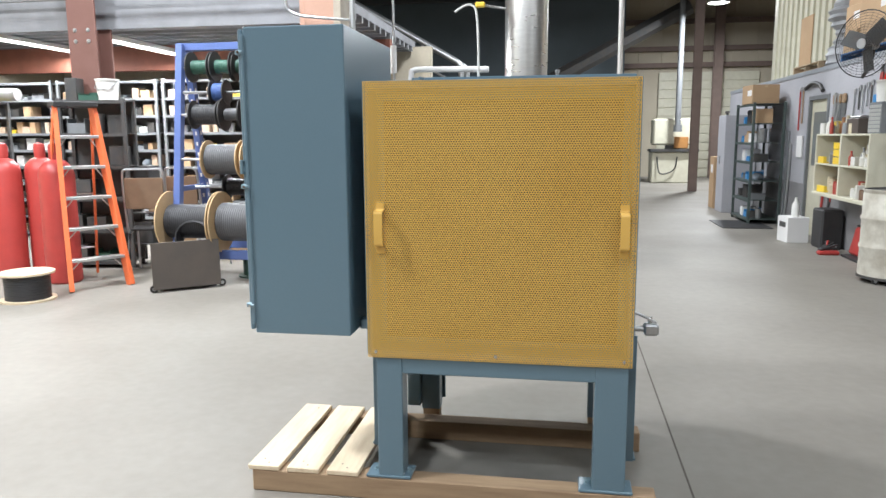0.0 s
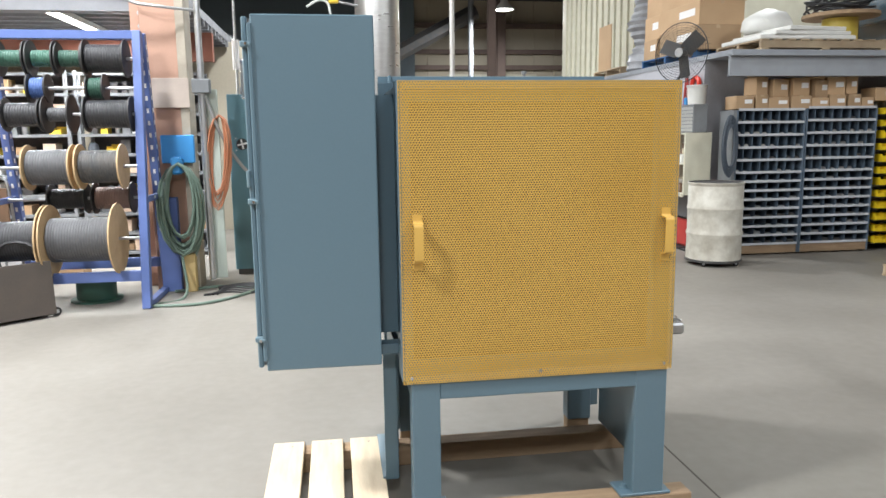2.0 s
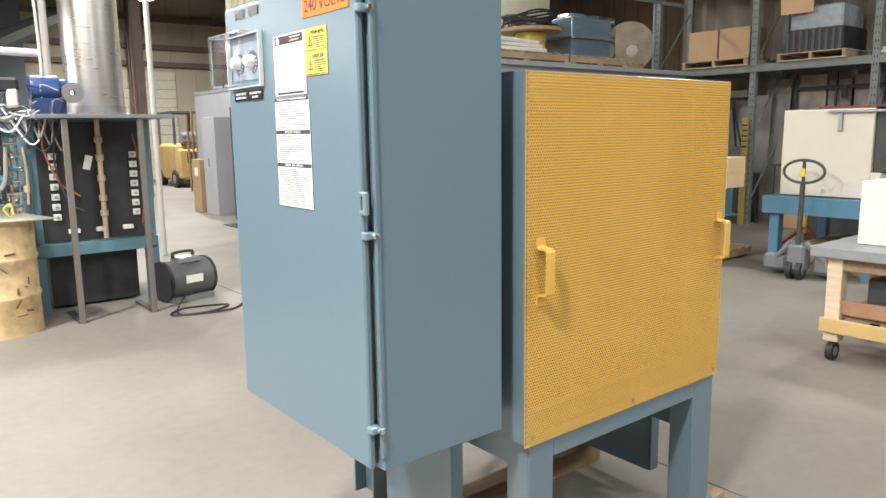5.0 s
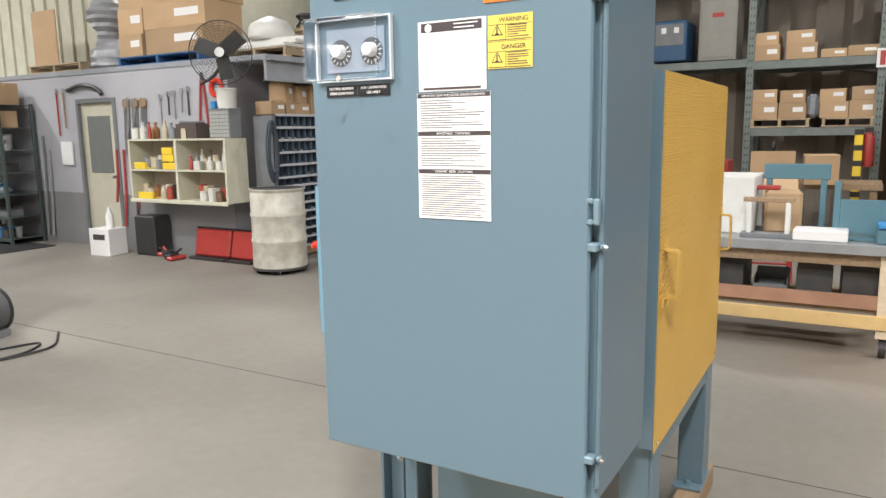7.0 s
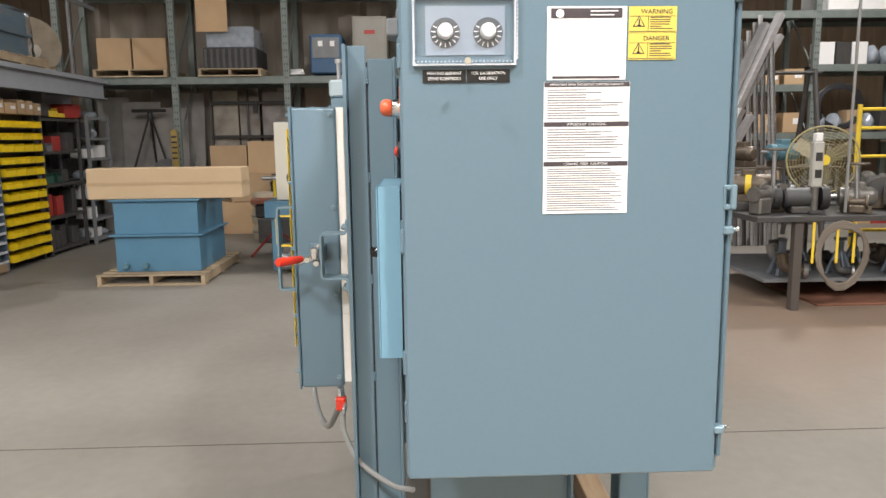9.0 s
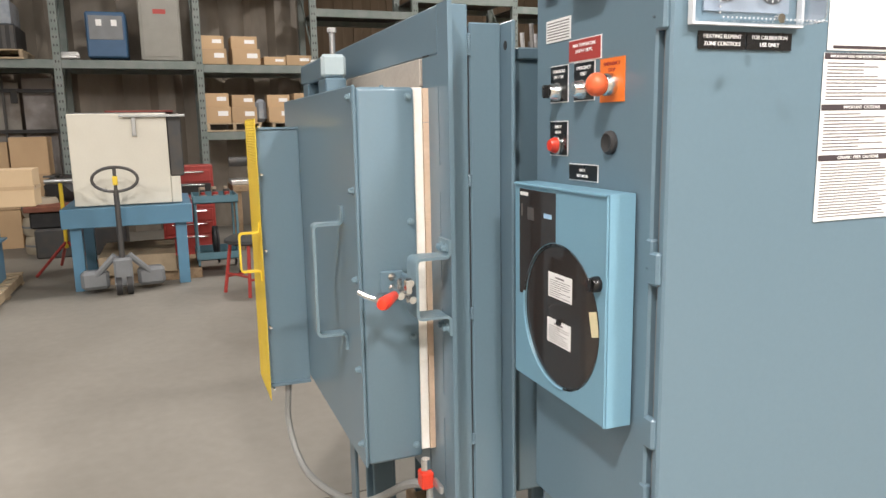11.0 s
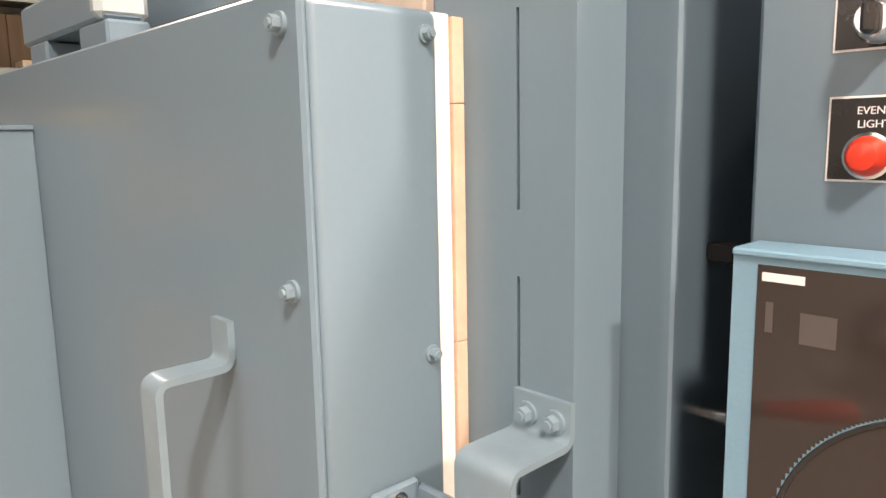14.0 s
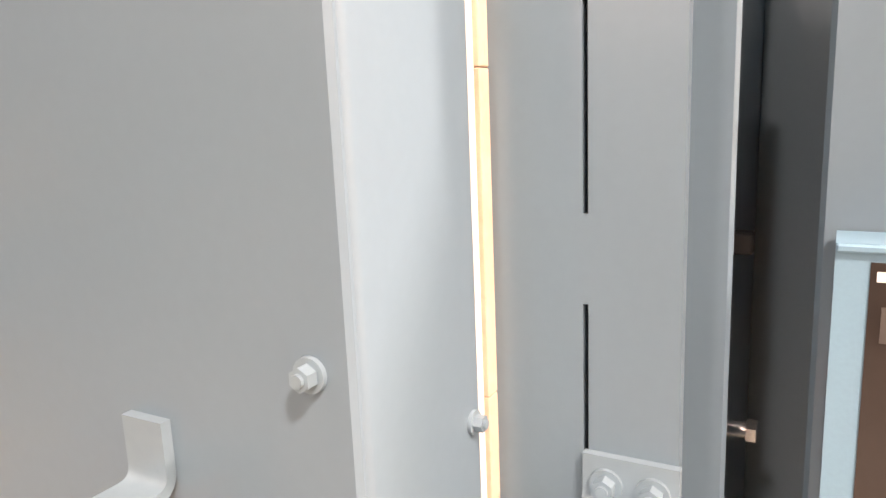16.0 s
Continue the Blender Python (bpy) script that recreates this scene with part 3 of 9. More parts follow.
# legs and rails
for x0, x1, y0, y1, feet in ((XL + 0.03, XL + 0.13, 3.005, 3.10, True), (0.007, 0.128, 3.005, 3.10, True), (XL + 0.05, -0.712, 3.80, 3.88, False), (0.016, 0.13, 3.80, 3.88, False)):
    low = 0.10 if feet else 0.075
    leg = part("leg", one((x0, y0, low), (x1, y0 + 0.01, 0.60), 0.003), BLUE, fur)
    for fx in (x0, x1 - 0.01):
        part("flange", one((fx, y0 + 0.008, low), (fx + 0.01, y1, 0.597), 0.003), BLUE, leg)
    if feet:
        part("foot_plate", one((x0 - 0.05, y0 - 0.005, 0.092), (x1 + 0.03, y1 + 0.01, 0.104)), BLUE, leg)
        for dx in (-0.015, 0.115):
            part("bolt", hexbolt(0.011, 0.01), BOLT, leg, at=(x0 + dx, y0 + 0.05, 0.104))
    else:
        part("foot_block", one((x0 + 0.004, y0 + 0.012, 0.0), (x1 - 0.004, y1 - 0.004, 0.075)), TIMBER, leg, "timber packing block")
part("rear_rail", one((XL + 0.13, 3.007, 0.525), (0.01, 3.03, 0.60)), BLUE, fur)
part("front_rail", one((XL + 0.10, 3.76, 0.50), (0.02, 3.79, 0.60)), BLUE, fur)
part("side_rail", one((XL + 0.035, 3.10, 0.50), (XL + 0.06, 3.70, 0.60)), BLUE, fur)
part("side_rail", one((0.085, 3.10, 0.36), (0.11, 3.70, 0.60)), BLUE, fur)
for x, s in ((XL - 0.008, -1), (0.128, 1)):
    sp_ = part("side_plate", one((x, 3.27, 0.11), (x + 0.008, 3.69, 0.66), 0.002), BLUE, fur)
    part("plate_flange", one((min(x + 0.004, x + 0.004 + s * 0.05), 3.262, 0.11), (max(x + 0.004, x + 0.004 + s * 0.05), 3.27, 0.64), 0.001), BLUE, sp_)
    part("plate_foot", one((min(x + 0.004, x + 0.004 + s * 0.06), 3.27, 0.111), (max(x + 0.004, x + 0.004 + s * 0.06), 3.69, 0.119), 0.001), BLUE, sp_)
# pipe elbow with a lever on the far side
elbow = part("pipe_elbow", box(B(), (0.188, 3.105, 0.684), (0.243, 3.155, 0.728), 0.008), STEEL, fur, "galvanised pipe elbow")
part("nipple", cyl(B(), (0.136, 3.13, 0.706), (0.189, 3.13, 0.706), 0.011, 14), STEEL, elbow)
part("lever", box(B(), (-0.045, -0.012, -0.004), (0.045, 0.012, 0.004), 0.002, Matrix.Translation((0.193, 3.13, 0.752)) @ pose(0, 0, 0, 0, 24, 0)), STEEL, elbow)
part("lever_pin", cyl(B(), (0.212, 3.13, 0.726), (0.212, 3.13, 0.752), 0.008, 10), CHROME, elbow)
# front frame: slotted stile, header, far stile, sill and the channel behind
PX, WX0 = -0.859, -0.815  # free edge of the slotted plate, outer face of the web behind it
ZS = [(0.30, 0.56), (0.60, 0.80), (0.855, 1.06), (1.118, 1.321), (1.379, 1.546)]
bm = boxes([((PX, YF - 0.010, 0.10), (-0.8013, YF, 1.714)), ((-0.7977, YF - 0.010, 0.10), (-0.700, YF, 1.612)), ((-0.8013, YF - 0.010, 1.546), (-0.7977, YF, 1.714))], 0.0)
lo = 0.10
for a, b in ZS:
    box(bm, (-0.8013, YF - 0.010, lo), (-0.7977, YF, a))
    lo = b
part("slotted_stile", bm, BLUE, fur)
part("stile_return", one((WX0, 3.8545, 0.10), (WX0 + 0.012, YF - 0.0104, 1.714), 0.002), BLUE, fur)
# added black sheets: the dark inside slots and seam, put in as colour
part("slot_shade_sheet", one((-0.811, YF - 0.03, 0.12), (-0.76, YF - 0.02, 1.60), 0), BLACK, fur)
part("seam_shade_sheet", one((WX0 + 0.006, 3.846, 0.12), (WX0 + 0.010, 3.858, 1.67), 0), BLACK, fur)
part("header_plate", one((-0.797, YF - 0.010, 1.614), (0.205, YF, 1.714)), BLUE, fur)
part("header_slit", one((-0.745, YF, 1.6135), (-0.705, YF + 0.0012, 1.6165), 0), BLACK, fur)
part("far_stile", one((0.13, YF - 0.012, 0.10), (0.205, YF, 1.612)), BLUE, fur)
part("sill_plate", one((-0.698, YF - 0.012, 0.60), (0.13, YF, 0.70)), BLUE, fur)
chan = part("frame_channel", boxes([((WX0, 3.777, 0.10), (WX0 + 0.010, 3.850, 1.678)), ((-0.869, 3.767, 0.10), (WX0 + 0.010, 3.7766, 1.678))], 0.003), BLUE, fur)
part("lifting_hole", lathe(B(), [(0.0, 0.0), (0.008, 0.0), (0.008, 0.001), (0, 0.001)], 18, Matrix.Translation((-0.838, 3.7767, 1.629)) @ FACE_Y @ Matrix.Diagonal((0.95, 1.25, 1, 1))), BLACK, chan)
rnd = random.Random(8)
for z, long in ((0.42, 0.028), (0.745, 0.028), (1.045, 0.028), (1.345, 0.030), (1.632, 0.046)):
    bm = B()
    for k in range(int(long / 0.0045)):
        bmesh.ops.create_icosphere(bm, subdivisions=2, radius=1.0, matrix=Matrix.Translation((WX0 - 0.0006, 3.8523 + rnd.uniform(-0.0006, 0.0006), z - long / 2 + 0.0045 * (k + 0.5))) @ Matrix.Diagonal((0.0022, 0.0042, 0.0036, 1)))
    part("weld_bead", bm, BLUE, chan)
for z in (1.135,):
    pin = part("side_bolt", cyl(B(), (-0.875, 3.655, z), (-0.826, 3.655, z), 0.0075, 14), CHROME, fur)
    part("bolt_head", cyl(B(), (-0.882, 3.655, z), (-0.873, 3.655, z), 0.012, 6), CHROME, pin)
part("cable_clip", one((-0.872, 3.64, 1.305), (-0.842, 3.66, 1.325), 0.002), BLACK, fur)
# refractory round the opening
part("upper_refractory", one((-0.690, YF - 0.010, 1.552), (0.13, YF + 0.004, 1.6125), 0.002), mat("grey_refractory", (0.42, 0.38, 0.33), 0.9, 0, (0.34, 0.29, 0.25), 9, 0.6, 80, 0.3), fur, "grey-beige refractory board")
lo = 0.70
for z in (0.93, 1.252, 1.471, 1.546):
    part("frame_seal", one((-0.736, YF - 0.008, lo + 0.0004), (-0.690, YF + 0.013, z - 0.0003), 0.0007), FIBRE2, fur, "tan fibre seal block")
    lo = z
# door
dr = part("door", box(B(), (-0.742, 3.952, 0.687), (0.195, 4.084, 1.548), 0.009, None, 4), BLUE, fur, "thick slate-blue furnace door")
part("door_skin", boxes([((-0.7445, 4.084, 0.683), (0.197, 4.092, 1.552))], 0.003), BLUE, dr)
lo = 0.70
for z in (0.92, 1.548):
    part("door_seal", one((-0.733, 3.9308, lo + 0.0002), (0.15, 3.953, z - 0.0002), 0.0015), FIBRE, dr, "white ceramic fibre seal")
    lo = z
bolt = mesh_of("bolt", hexbolt(0.0064, 0.007), BOLT)
for z in (0.735, 0.915, 1.125, 1.325, 1.527):
    part("bolt", bolt, None, dr, at=Matrix.Translation((-0.720, 4.092, z)) @ FACE_Y)
for z in (0.72, 0.985, 1.252, 1.527):
    part("bolt", bolt, None, dr, at=Matrix.Translation((-0.742, 3.968, z)) @ FACE_MX @ Matrix.Scale(0.85, 4))
for x in (-0.6, -0.4, -0.2, 0.0, 0.13):
    part("bolt", bolt, None, dr, at=(x, 3.985, 1.548))
    part("bolt", bolt, None, dr, at=(x + 0.07, 4.05, 1.548))
HX, HY = -0.60, 4.1635
part("door_handle", bent_bar([(4.0955, 1.283), (4.0955, 1.2405), (HY, 1.2405), (HY, 0.9735), (4.0955, 0.9735), (4.0955, 0.933)], HX - 0.016, HX + 0.016, 0.0068), BOLT, dr, "bent flat-bar blue door handle")
# terminal guard on the door
GX, GY = -0.045, 4.215
tb = part("terminal_box", boxes([((GX, 4.092, 0.672), (GX + 0.006, GY, 1.462)), ((GX - 0.004, 4.092, 1.462), (0.19, GY - 0.002, 1.469)), ((GX - 0.012, 4.092, 0.664), (0.19, GY + 0.004, 0.674))], 0.001), BLUE, dr)
yg = perforated("door_guard", GX - 0.022, 0.205, 0.625, 1.495, GY + 0.006, 0.009525, -0.0016, 0.0, YELLOW2, dr, "door_guard")
part("handle", bent_bar([(GY + 0.0088, 1.183), (GY + 0.0088, 1.152), (GY + 0.067, 1.152), (GY + 0.067, 1.033), (GY + 0.0088, 1.033), (GY + 0.0088, 1.002)], GX + 0.01, GX + 0.035, 0.005), YELLOW2, yg, "bent flat-bar yellow handle")
for z in (0.66, 0.86, 1.10, 1.33, 1.47):
    part("screw", cyl(B(), (GX - 0.028, GY - 0.006, z), (GX, GY - 0.006, z), 0.004, 8), CHROME, yg)
# hinge bar with an adjusting knob over the door
hb = part("hinge_bar", one((-0.175, 3.972, 1.604), (0.205, 4.03, 1.668), 0.006), BLUE, fur)
part("bar_end", one((-0.178, 3.965, 1.606), (-0.148, 4.037, 1.672), 0.009), mat("primed_cap", (0.36, 0.43, 0.45), 0.4), hb)
part("adjusting_bolt", tube(B(), [(-0.16, 4.0, 1.66), (-0.16, 4.0, 1.735)], 0.008, 10), STEEL, hb)
part("bolt_head", cyl(B(), (-0.16, 4.0, 1.733), (-0.16, 4.0, 1.746), 0.014, 6), STEEL, hb)
part("bar_foot", one((-0.19, 3.97, 1.552), (-0.08, 4.03, 1.604), 0.004), BLUE, hb)
part("bar_foot", one((0.08, 3.97, 1.552), (0.17, 4.03, 1.604), 0.004), BLUE, hb)
# striker bracket on the frame, toggle clamp on the door edge
BK = -0.841
st = part("striker_bracket", bent_bar([(YF + 0.0032, 1.222), (YF + 0.0032, 1.185), (3.995, 1.185), (3.995, 1.055), (YF + 0.0032, 1.055), (YF + 0.0032, 1.012)], BK - 0.02, BK + 0.042, 0.006), BOLT, fur, "bent C-shaped striker bracket")
for x in (BK - 0.004, BK + 0.026):
    for z in (1.203, 1.026):
        part("bolt", hexbolt(0.0075, 0.008), BOLT, st, at=Matrix.Translation((x, YF + 0.006, z)) @ FACE_Y)
cl = part("clamp_bracket", boxes([((-0.749, 3.991, 1.094), (-0.742, 4.046, 1.146)), ((-0.800, 3.991, 1.094), (-0.749, 3.997, 1.142))], 0.004), BLUE, dr)
for z in (1.106, 1.132):
    part("bolt", hexbolt(0.0062, 0.006), CHROME, cl, at=Matrix.Translation((-0.749, 4.018, z)) @ FACE_MX)
bd = part("clamp_body", boxes([((-0.862, 4.004, 1.112), (-0.838, 4.024, 1.148)), ((-0.850, 4.016, 1.106), (-0.800, 4.040, 1.120)), ((-0.800, 3.9975, 1.104), (-0.770, 4.020, 1.136)), ((-0.862, 4.000, 1.094), (-0.836, 4.020, 1.108))], 0.004), CHROME, cl, "bright zinc toggle clamp")
for y, z in ((4.012, 1.138), (4.008, 1.102), (4.034, 1.113)):
    part("rivet", cyl(B(), (-0.868, y, z), (-0.832, y, z), 0.008, 12), CHROME, bd)
part("clamp_arm", box(B(), (-0.006, -0.034, -0.006), (0.006, 0.034, 0.006), 0.003, pose(-0.846, 4.052, 1.112, -12, 0, 0)), CHROME, cl)
part("clamp_rod", tube(B(), arc([(-0.838, 4.035, 1.110), (-0.828, 4.062, 1.100), (-0.818, 4.088, 1.106), (-0.81, 4.112, 1.119)]), 0.0068, 8), CHROME, cl)
part("rod_nut", cyl(B(), (-0.829, 4.060, 1.101), (-0.824, 4.076, 1.104), 0.011, 6), CHROME, cl)
way = Vector((-0.087, 0.053, 0.004))
part("lever", cyl(B(), (-0.845, 4.034, 1.114), (-0.885, 4.058, 1.117), 0.0055, 8), CHROME, cl)
part("red_grip", lathe(B(), [(0, 0), (0.0095, 0.001), (0.0105, 0.02), (0.0125, 0.055), (0.0135, 0.085), (0.010, 0.099), (0, 0.102)], 16, Matrix.Translation((-0.869, 4.049, 1.117)) @ way.to_track_quat("Z", "Y").to_matrix().to_4x4()), RED_PLASTIC, cl, "red rubber clamp grip")
# limit switch and cords under the door
sw = part("limit_switch", one((-0.80, 3.945, 0.63), (-0.765, 3.975, 0.672), 0.004), RED_PLASTIC, fur, "small red cable connector")
part("switch_nut", cyl(B(), (-0.782, 3.96, 0.672), (-0.782, 3.96, 0.70), 0.011, 8), CHROME, sw)
part("switch_arm", one((-0.85, 3.94, 0.64), (-0.80, 3.95, 0.66)), STEEL, sw)
part("door_cord", tube(B(), arc([(-0.03, 4.16, 0.668), (-0.035, 4.165, 0.52), (-0.15, 4.13, 0.40), (-0.45, 4.05, 0.44), (-0.70, 3.98, 0.60), (-0.782, 3.96, 0.635)]), 0.011, 8), HOSE_GREY, fur, "grey flexible cord")
part("switch_cord", tube(B(), arc([(-0.79, 3.955, 0.632), (-0.80, 3.95, 0.56), (-0.84, 3.90, 0.48), (-0.93, 3.80, 0.45), (-1.0, 3.74, 0.47)]), 0.008, 8), HOSE_GREY, fur)

# control cabinet
cab = thing("control_cabinet", (0, 0, 0), 0, "tall slate-blue control cabinet with a side door full of warning labels", "cabinet")
CX0, CX1, CY0, CY1, CZ0, CZ1 = -1.315, -0.925, 3.010, 3.748, 0.664, 1.838
bm = boxes([((CX0, CY0, CZ0), (CX1, CY1, CZ1))], 0.004)
part("body", bm, BLUE, cab)
part("door_gasket", one((CX0 - 0.012, CY0 + 0.030, CZ0 + 0.014), (CX0, CY1 - 0.014, CZ1 - 0.012), 0), GREY, cab)
cd = part("cabinet_door", one((-1.345, 3.028, 0.672), (CX0 - 0.012, 3.744, 1.832), 0.004), BLUE, cab)
part("door_edge_lip", one((CX0 - 0.010, CY0 - 0.006, 0.70), (CX0 + 0.004, CY0 + 0.006, 1.81), 0.003), BLUE, cab)
for z in (0.775, 1.243, 1.745):
    c = part("latch_clip", boxes([((-1.350, 3.010, z - 0.009), (-1.322, 3.032, z + 0.009)), ((-1.335, 3.001, z - 0.006), (-1.314, 3.010, z + 0.006))], 0.003), BOLT, cd)
    part("clip_screw", cyl(B(), (-1.33, 2.992, z), (-1.33, 3.0, z), 0.005, 8), CHROME, c)
lh = part("padlock_hasp", boxes([((-1.350, 3.006, 1.29), (-1.338, 3.020, 1.345)), ((-1.350, 3.020, 1.29), (-1.338, 3.034, 1.302)), ((-1.350, 3.020, 1.333), (-1.338, 3.034, 1.345)), ((-1.350, 3.03, 1.29), (-1.338, 3.036, 1.345))], 0.003), BOLT, cd)
for z in (0.92, 1.20, 1.60):
    part("hinge", boxes([((-1.338, 3.738, z), (-1.312, 3.752, z + 0.055))], 0.004), BLUE, cd)
FX = -1.3462


def sheet(y0, y1, z0, z1, material, label, lift=0.0):
    return part("label_sheet", one((FX - 0.0008 - lift, y0, z0), (FX - lift, y1, z1), 0), material, cd, label)


def lines(parent, y0, y1, z0, z1, n, seed, material=None, x=FX - 0.0012, fat=0.36):
    rnd = random.Random(seed)
    bm = B()
    step = (z1 - z0) / n
    for i in range(n):
        cut = rnd.choice((0.01, 0.05, 0.09, 0.02, 0.16, 0.07, 0.12, 0.5, 0.3))
        box(bm, (x - 0.0004, y0 + cut * (y1 - y0), z1 - (i + 0.5 + fat / 2) * step), (x, y1, z1 - (i + 0.5 - fat / 2) * step))
    return part("fine_print", bm, material or GREYINK, parent)


s = sheet(3.262, 3.432, 1.574, 1.726, PAPER, "white maker's label with a dark heading band")
part("print_band", one((FX - 0.0016, 3.272, 1.702), (FX - 0.0012, 3.424, 1.722), 0), INK, s)
lines(s, 3.28, 3.34, 1.704, 1.720, 2, 4, PAPER, FX - 0.002, 0.3)
part("maker_mark", lathe(B(), [(0.009, 0), (0.009, 0.0005), (0, 0.0005)], 12, Matrix.Translation((FX - 0.0018, 3.405, 1.711)) @ FACE_MX), PAPER, s)
part("print_band", one((FX - 0.0016, 3.275, 1.577), (FX - 0.0012, 3.42, 1.582), 0), INK, s)
for z0, z1, words, seed in ((1.486, 1.572, "IMPORTANT READ THIS BEFORE STARTING FURNACE", 11), (1.401, 1.488, "IMPORTANT  CAUTIONS", 12), (1.287, 1.403, "CERAMIC  FIBER  CAUTIONS", 13)):
    s = sheet(3.252, 3.438, z0, z1 - 0.002, PAPER, "white printed caution sheet with a dark heading", 0.0003)
    part("heading_band", one((FX - 0.0017, 3.253, z1 - 0.0125), (FX - 0.0013, 3.437, z1 - 0.0025), 0), INK, s)
    lines(s, 3.262, 3.430, z0 + 0.005, z1 - 0.016, 12 if z1 - z0 < 0.1 else 19, seed, None, FX - 0.0013)
    text("heading", words, 0.0076 if len(words) < 30 else 0.0066, PAPER, s, Matrix.Translation((FX - 0.0019, 3.345, z1 - 0.0078)) @ SIGN_MX)
LABEL_YELLOW = mat("label_yellow", (0.74, 0.58, 0.11), 0.4, 0, None, 10, 0.2)
for z0, z1, words, seed in ((1.671, 1.725, "WARNING", 21), (1.615, 1.670, "DANGER", 22)):
    s = part("warning_label", one((FX - 0.0010, 3.155, z0), (FX - 0.0002, 3.258, z1), 0), LABEL_YELLOW, cd, "yellow warning label with a black triangle")
    text("heading", words, 0.014, INK, s, Matrix.Translation((FX - 0.0014, 3.198, z1 - 0.011)) @ SIGN_MX)
    lines(s, 3.163, 3.212, z0 + 0.006, z1 - 0.02, 6, seed, INK, FX - 0.0012)
    part("triangle", cyl(B(), (FX - 0.0016, 3.236, z0 + 0.02), (FX - 0.001, 3.236, z0 + 0.02), 0.0155, 3), INK, s)
    part("triangle_field", cyl(B(), (FX - 0.0020, 3.236, z0 + 0.02), (FX - 0.0014, 3.236, z0 + 0.02), 0.0118, 3), LABEL_YELLOW, s)
    part("triangle_bolt", boxes([((FX - 0.0024, 3.2345, z0 + 0.014), (FX - 0.0020, 3.2375, z0 + 0.0285)), ((FX - 0.0024, 3.232, z0 + 0.014), (FX - 0.0020, 3.240, z0 + 0.0165))], 0), INK, s)
    part("outline", boxes([((FX - 0.0015, 3.158, z0 + 0.002), (FX - 0.001, 3.256, z0 + 0.0035)), ((FX - 0.0015, 3.158, z1 - 0.0205), (FX - 0.001, 3.256, z1 - 0.0195)), ((FX - 0.0015, 3.2155, z0 + 0.002), (FX - 0.001, 3.2165, z1 - 0.02))], 0), INK, s)
sg = part("voltage_sign", one((FX - 0.0010, 3.055, 1.752), (FX - 0.0002, 3.268, 1.824), 0), ORANGE, cd, "orange high-voltage sign")
text("heading", "240 VOLTS", 0.040, INK, sg, Matrix.Translation((FX - 0.0014, 3.162, 1.776)) @ SIGN_MX)
for y in (3.557, 3.651):
    s = part("engraved_label", one((FX - 0.0018, y - 0.046, 1.571), (FX - 0.0002, y + 0.046, 1.598), 0), GLOSS_BLACK, cd, "black engraved nameplate")
    for k, w in enumerate(("HEATING ELEMENT", "ZONE CONTROLS") if y > 3.6 else ("FOR CALIBRATION", "USE ONLY")):
        text("heading", w, 0.0085, PAPER, s, Matrix.Translation((FX - 0.0024, y, 1.590 - 0.011 * k)) @ SIGN_MX)
for y in (3.545, 3.635):
    part("engraved_label", one((FX - 0.0018, y - 0.03, 1.796), (FX - 0.0002, y + 0.03, 1.82), 0), GLOSS_BLACK, cd, "black engraved nameplate")
bm = B()
box(bm, (FX - 0.064, 3.500, 1.607), (FX, 3.716, 1.750), 0.012, None, 3)
bmesh.ops.delete(bm, geom=[f for f in bm.faces if f.calc_center_median().x > FX - 0.006], context="FACES")
kb = part("thermostat_cover", bm, SHEET_CLEAR, cd, "clear plastic lockable cover")
kb.visible_shadow = False
bm = B()
for k in range(26):
    for z in (1.6085, 1.7475):
        box(bm, (FX - 0.0660, 3.507 + 0.0079 * k, z - 0.0014), (FX - 0.0630, 3.510 + 0.0079 * k, z + 0.0014), 0.001)
    if k < 17:
        for y in (3.5035, 3.7125):
            box(bm, (FX - 0.0660, y - 0.0014, 1.613 + 0.0080 * k), (FX - 0.0630, y + 0.0014, 1.616 + 0.0080 * k), 0.001)
part("cover_teeth", bm, mat("frosted_plastic", (0.55, 0.57, 0.60), 0.3), kb)
part("cover_lock", cyl(B(), (FX - 0.072, 3.605, 1.609), (FX - 0.064, 3.605, 1.609), 0.007, 12), CHROME, kb)
part("dial_plate", one((FX - 0.003, 3.522, 1.628), (FX - 0.0005, 3.69, 1.728), 0), mat("dial_plate_blue", (0.27, 0.33, 0.40), 0.35), cd)
for y in (3.648, 3.558):
    d = part("dial", lathe(B(), [(0.017, 0), (0.0168, 0.006), (0.0158, 0.008), (0.015, 0.022), (0.013, 0.024), (0, 0.024)], 20, Matrix.Translation((FX - 0.003, y, 1.676)) @ FACE_MX), mat("white_knob", (0.78, 0.78, 0.77), 0.3), cd, "white dial knob on a dark scale")
    part("dial_scale", lathe(B(), [(0.0, 0), (0.0315, 0), (0.0315, 0.0015), (0.0, 0.0015)], 28, Matrix.Translation((FX - 0.003, y, 1.673)) @ FACE_MX), mat("scale_grey", (0.07, 0.085, 0.10), 0.4), d)
    bm = B()
    for k in range(11):
        a = radians(-30 + 24 * k)
        box(bm, (-0.0010, 0.0205, 0.0016), (0.0010, 0.0295, 0.0024), 0, Matrix.Translation((FX - 0.003, y, 1.673)) @ FACE_MX @ pose(0, 0, 0, 0, 0, math.degrees(a)))
    part("dial_marks", bm, PAPER, d)
bm = B()
for y in (3.499, 3.713):
    box(bm, (FX - 0.012, y, 1.606), (FX - 0.0005, y + 0.004, 1.752))
box(bm, (FX - 0.012, 3.503, 1.748), (FX - 0.0005, 3.713, 1.752))
box(bm, (FX - 0.012, 3.503, 1.606), (FX - 0.0005, 3.713, 1.610))
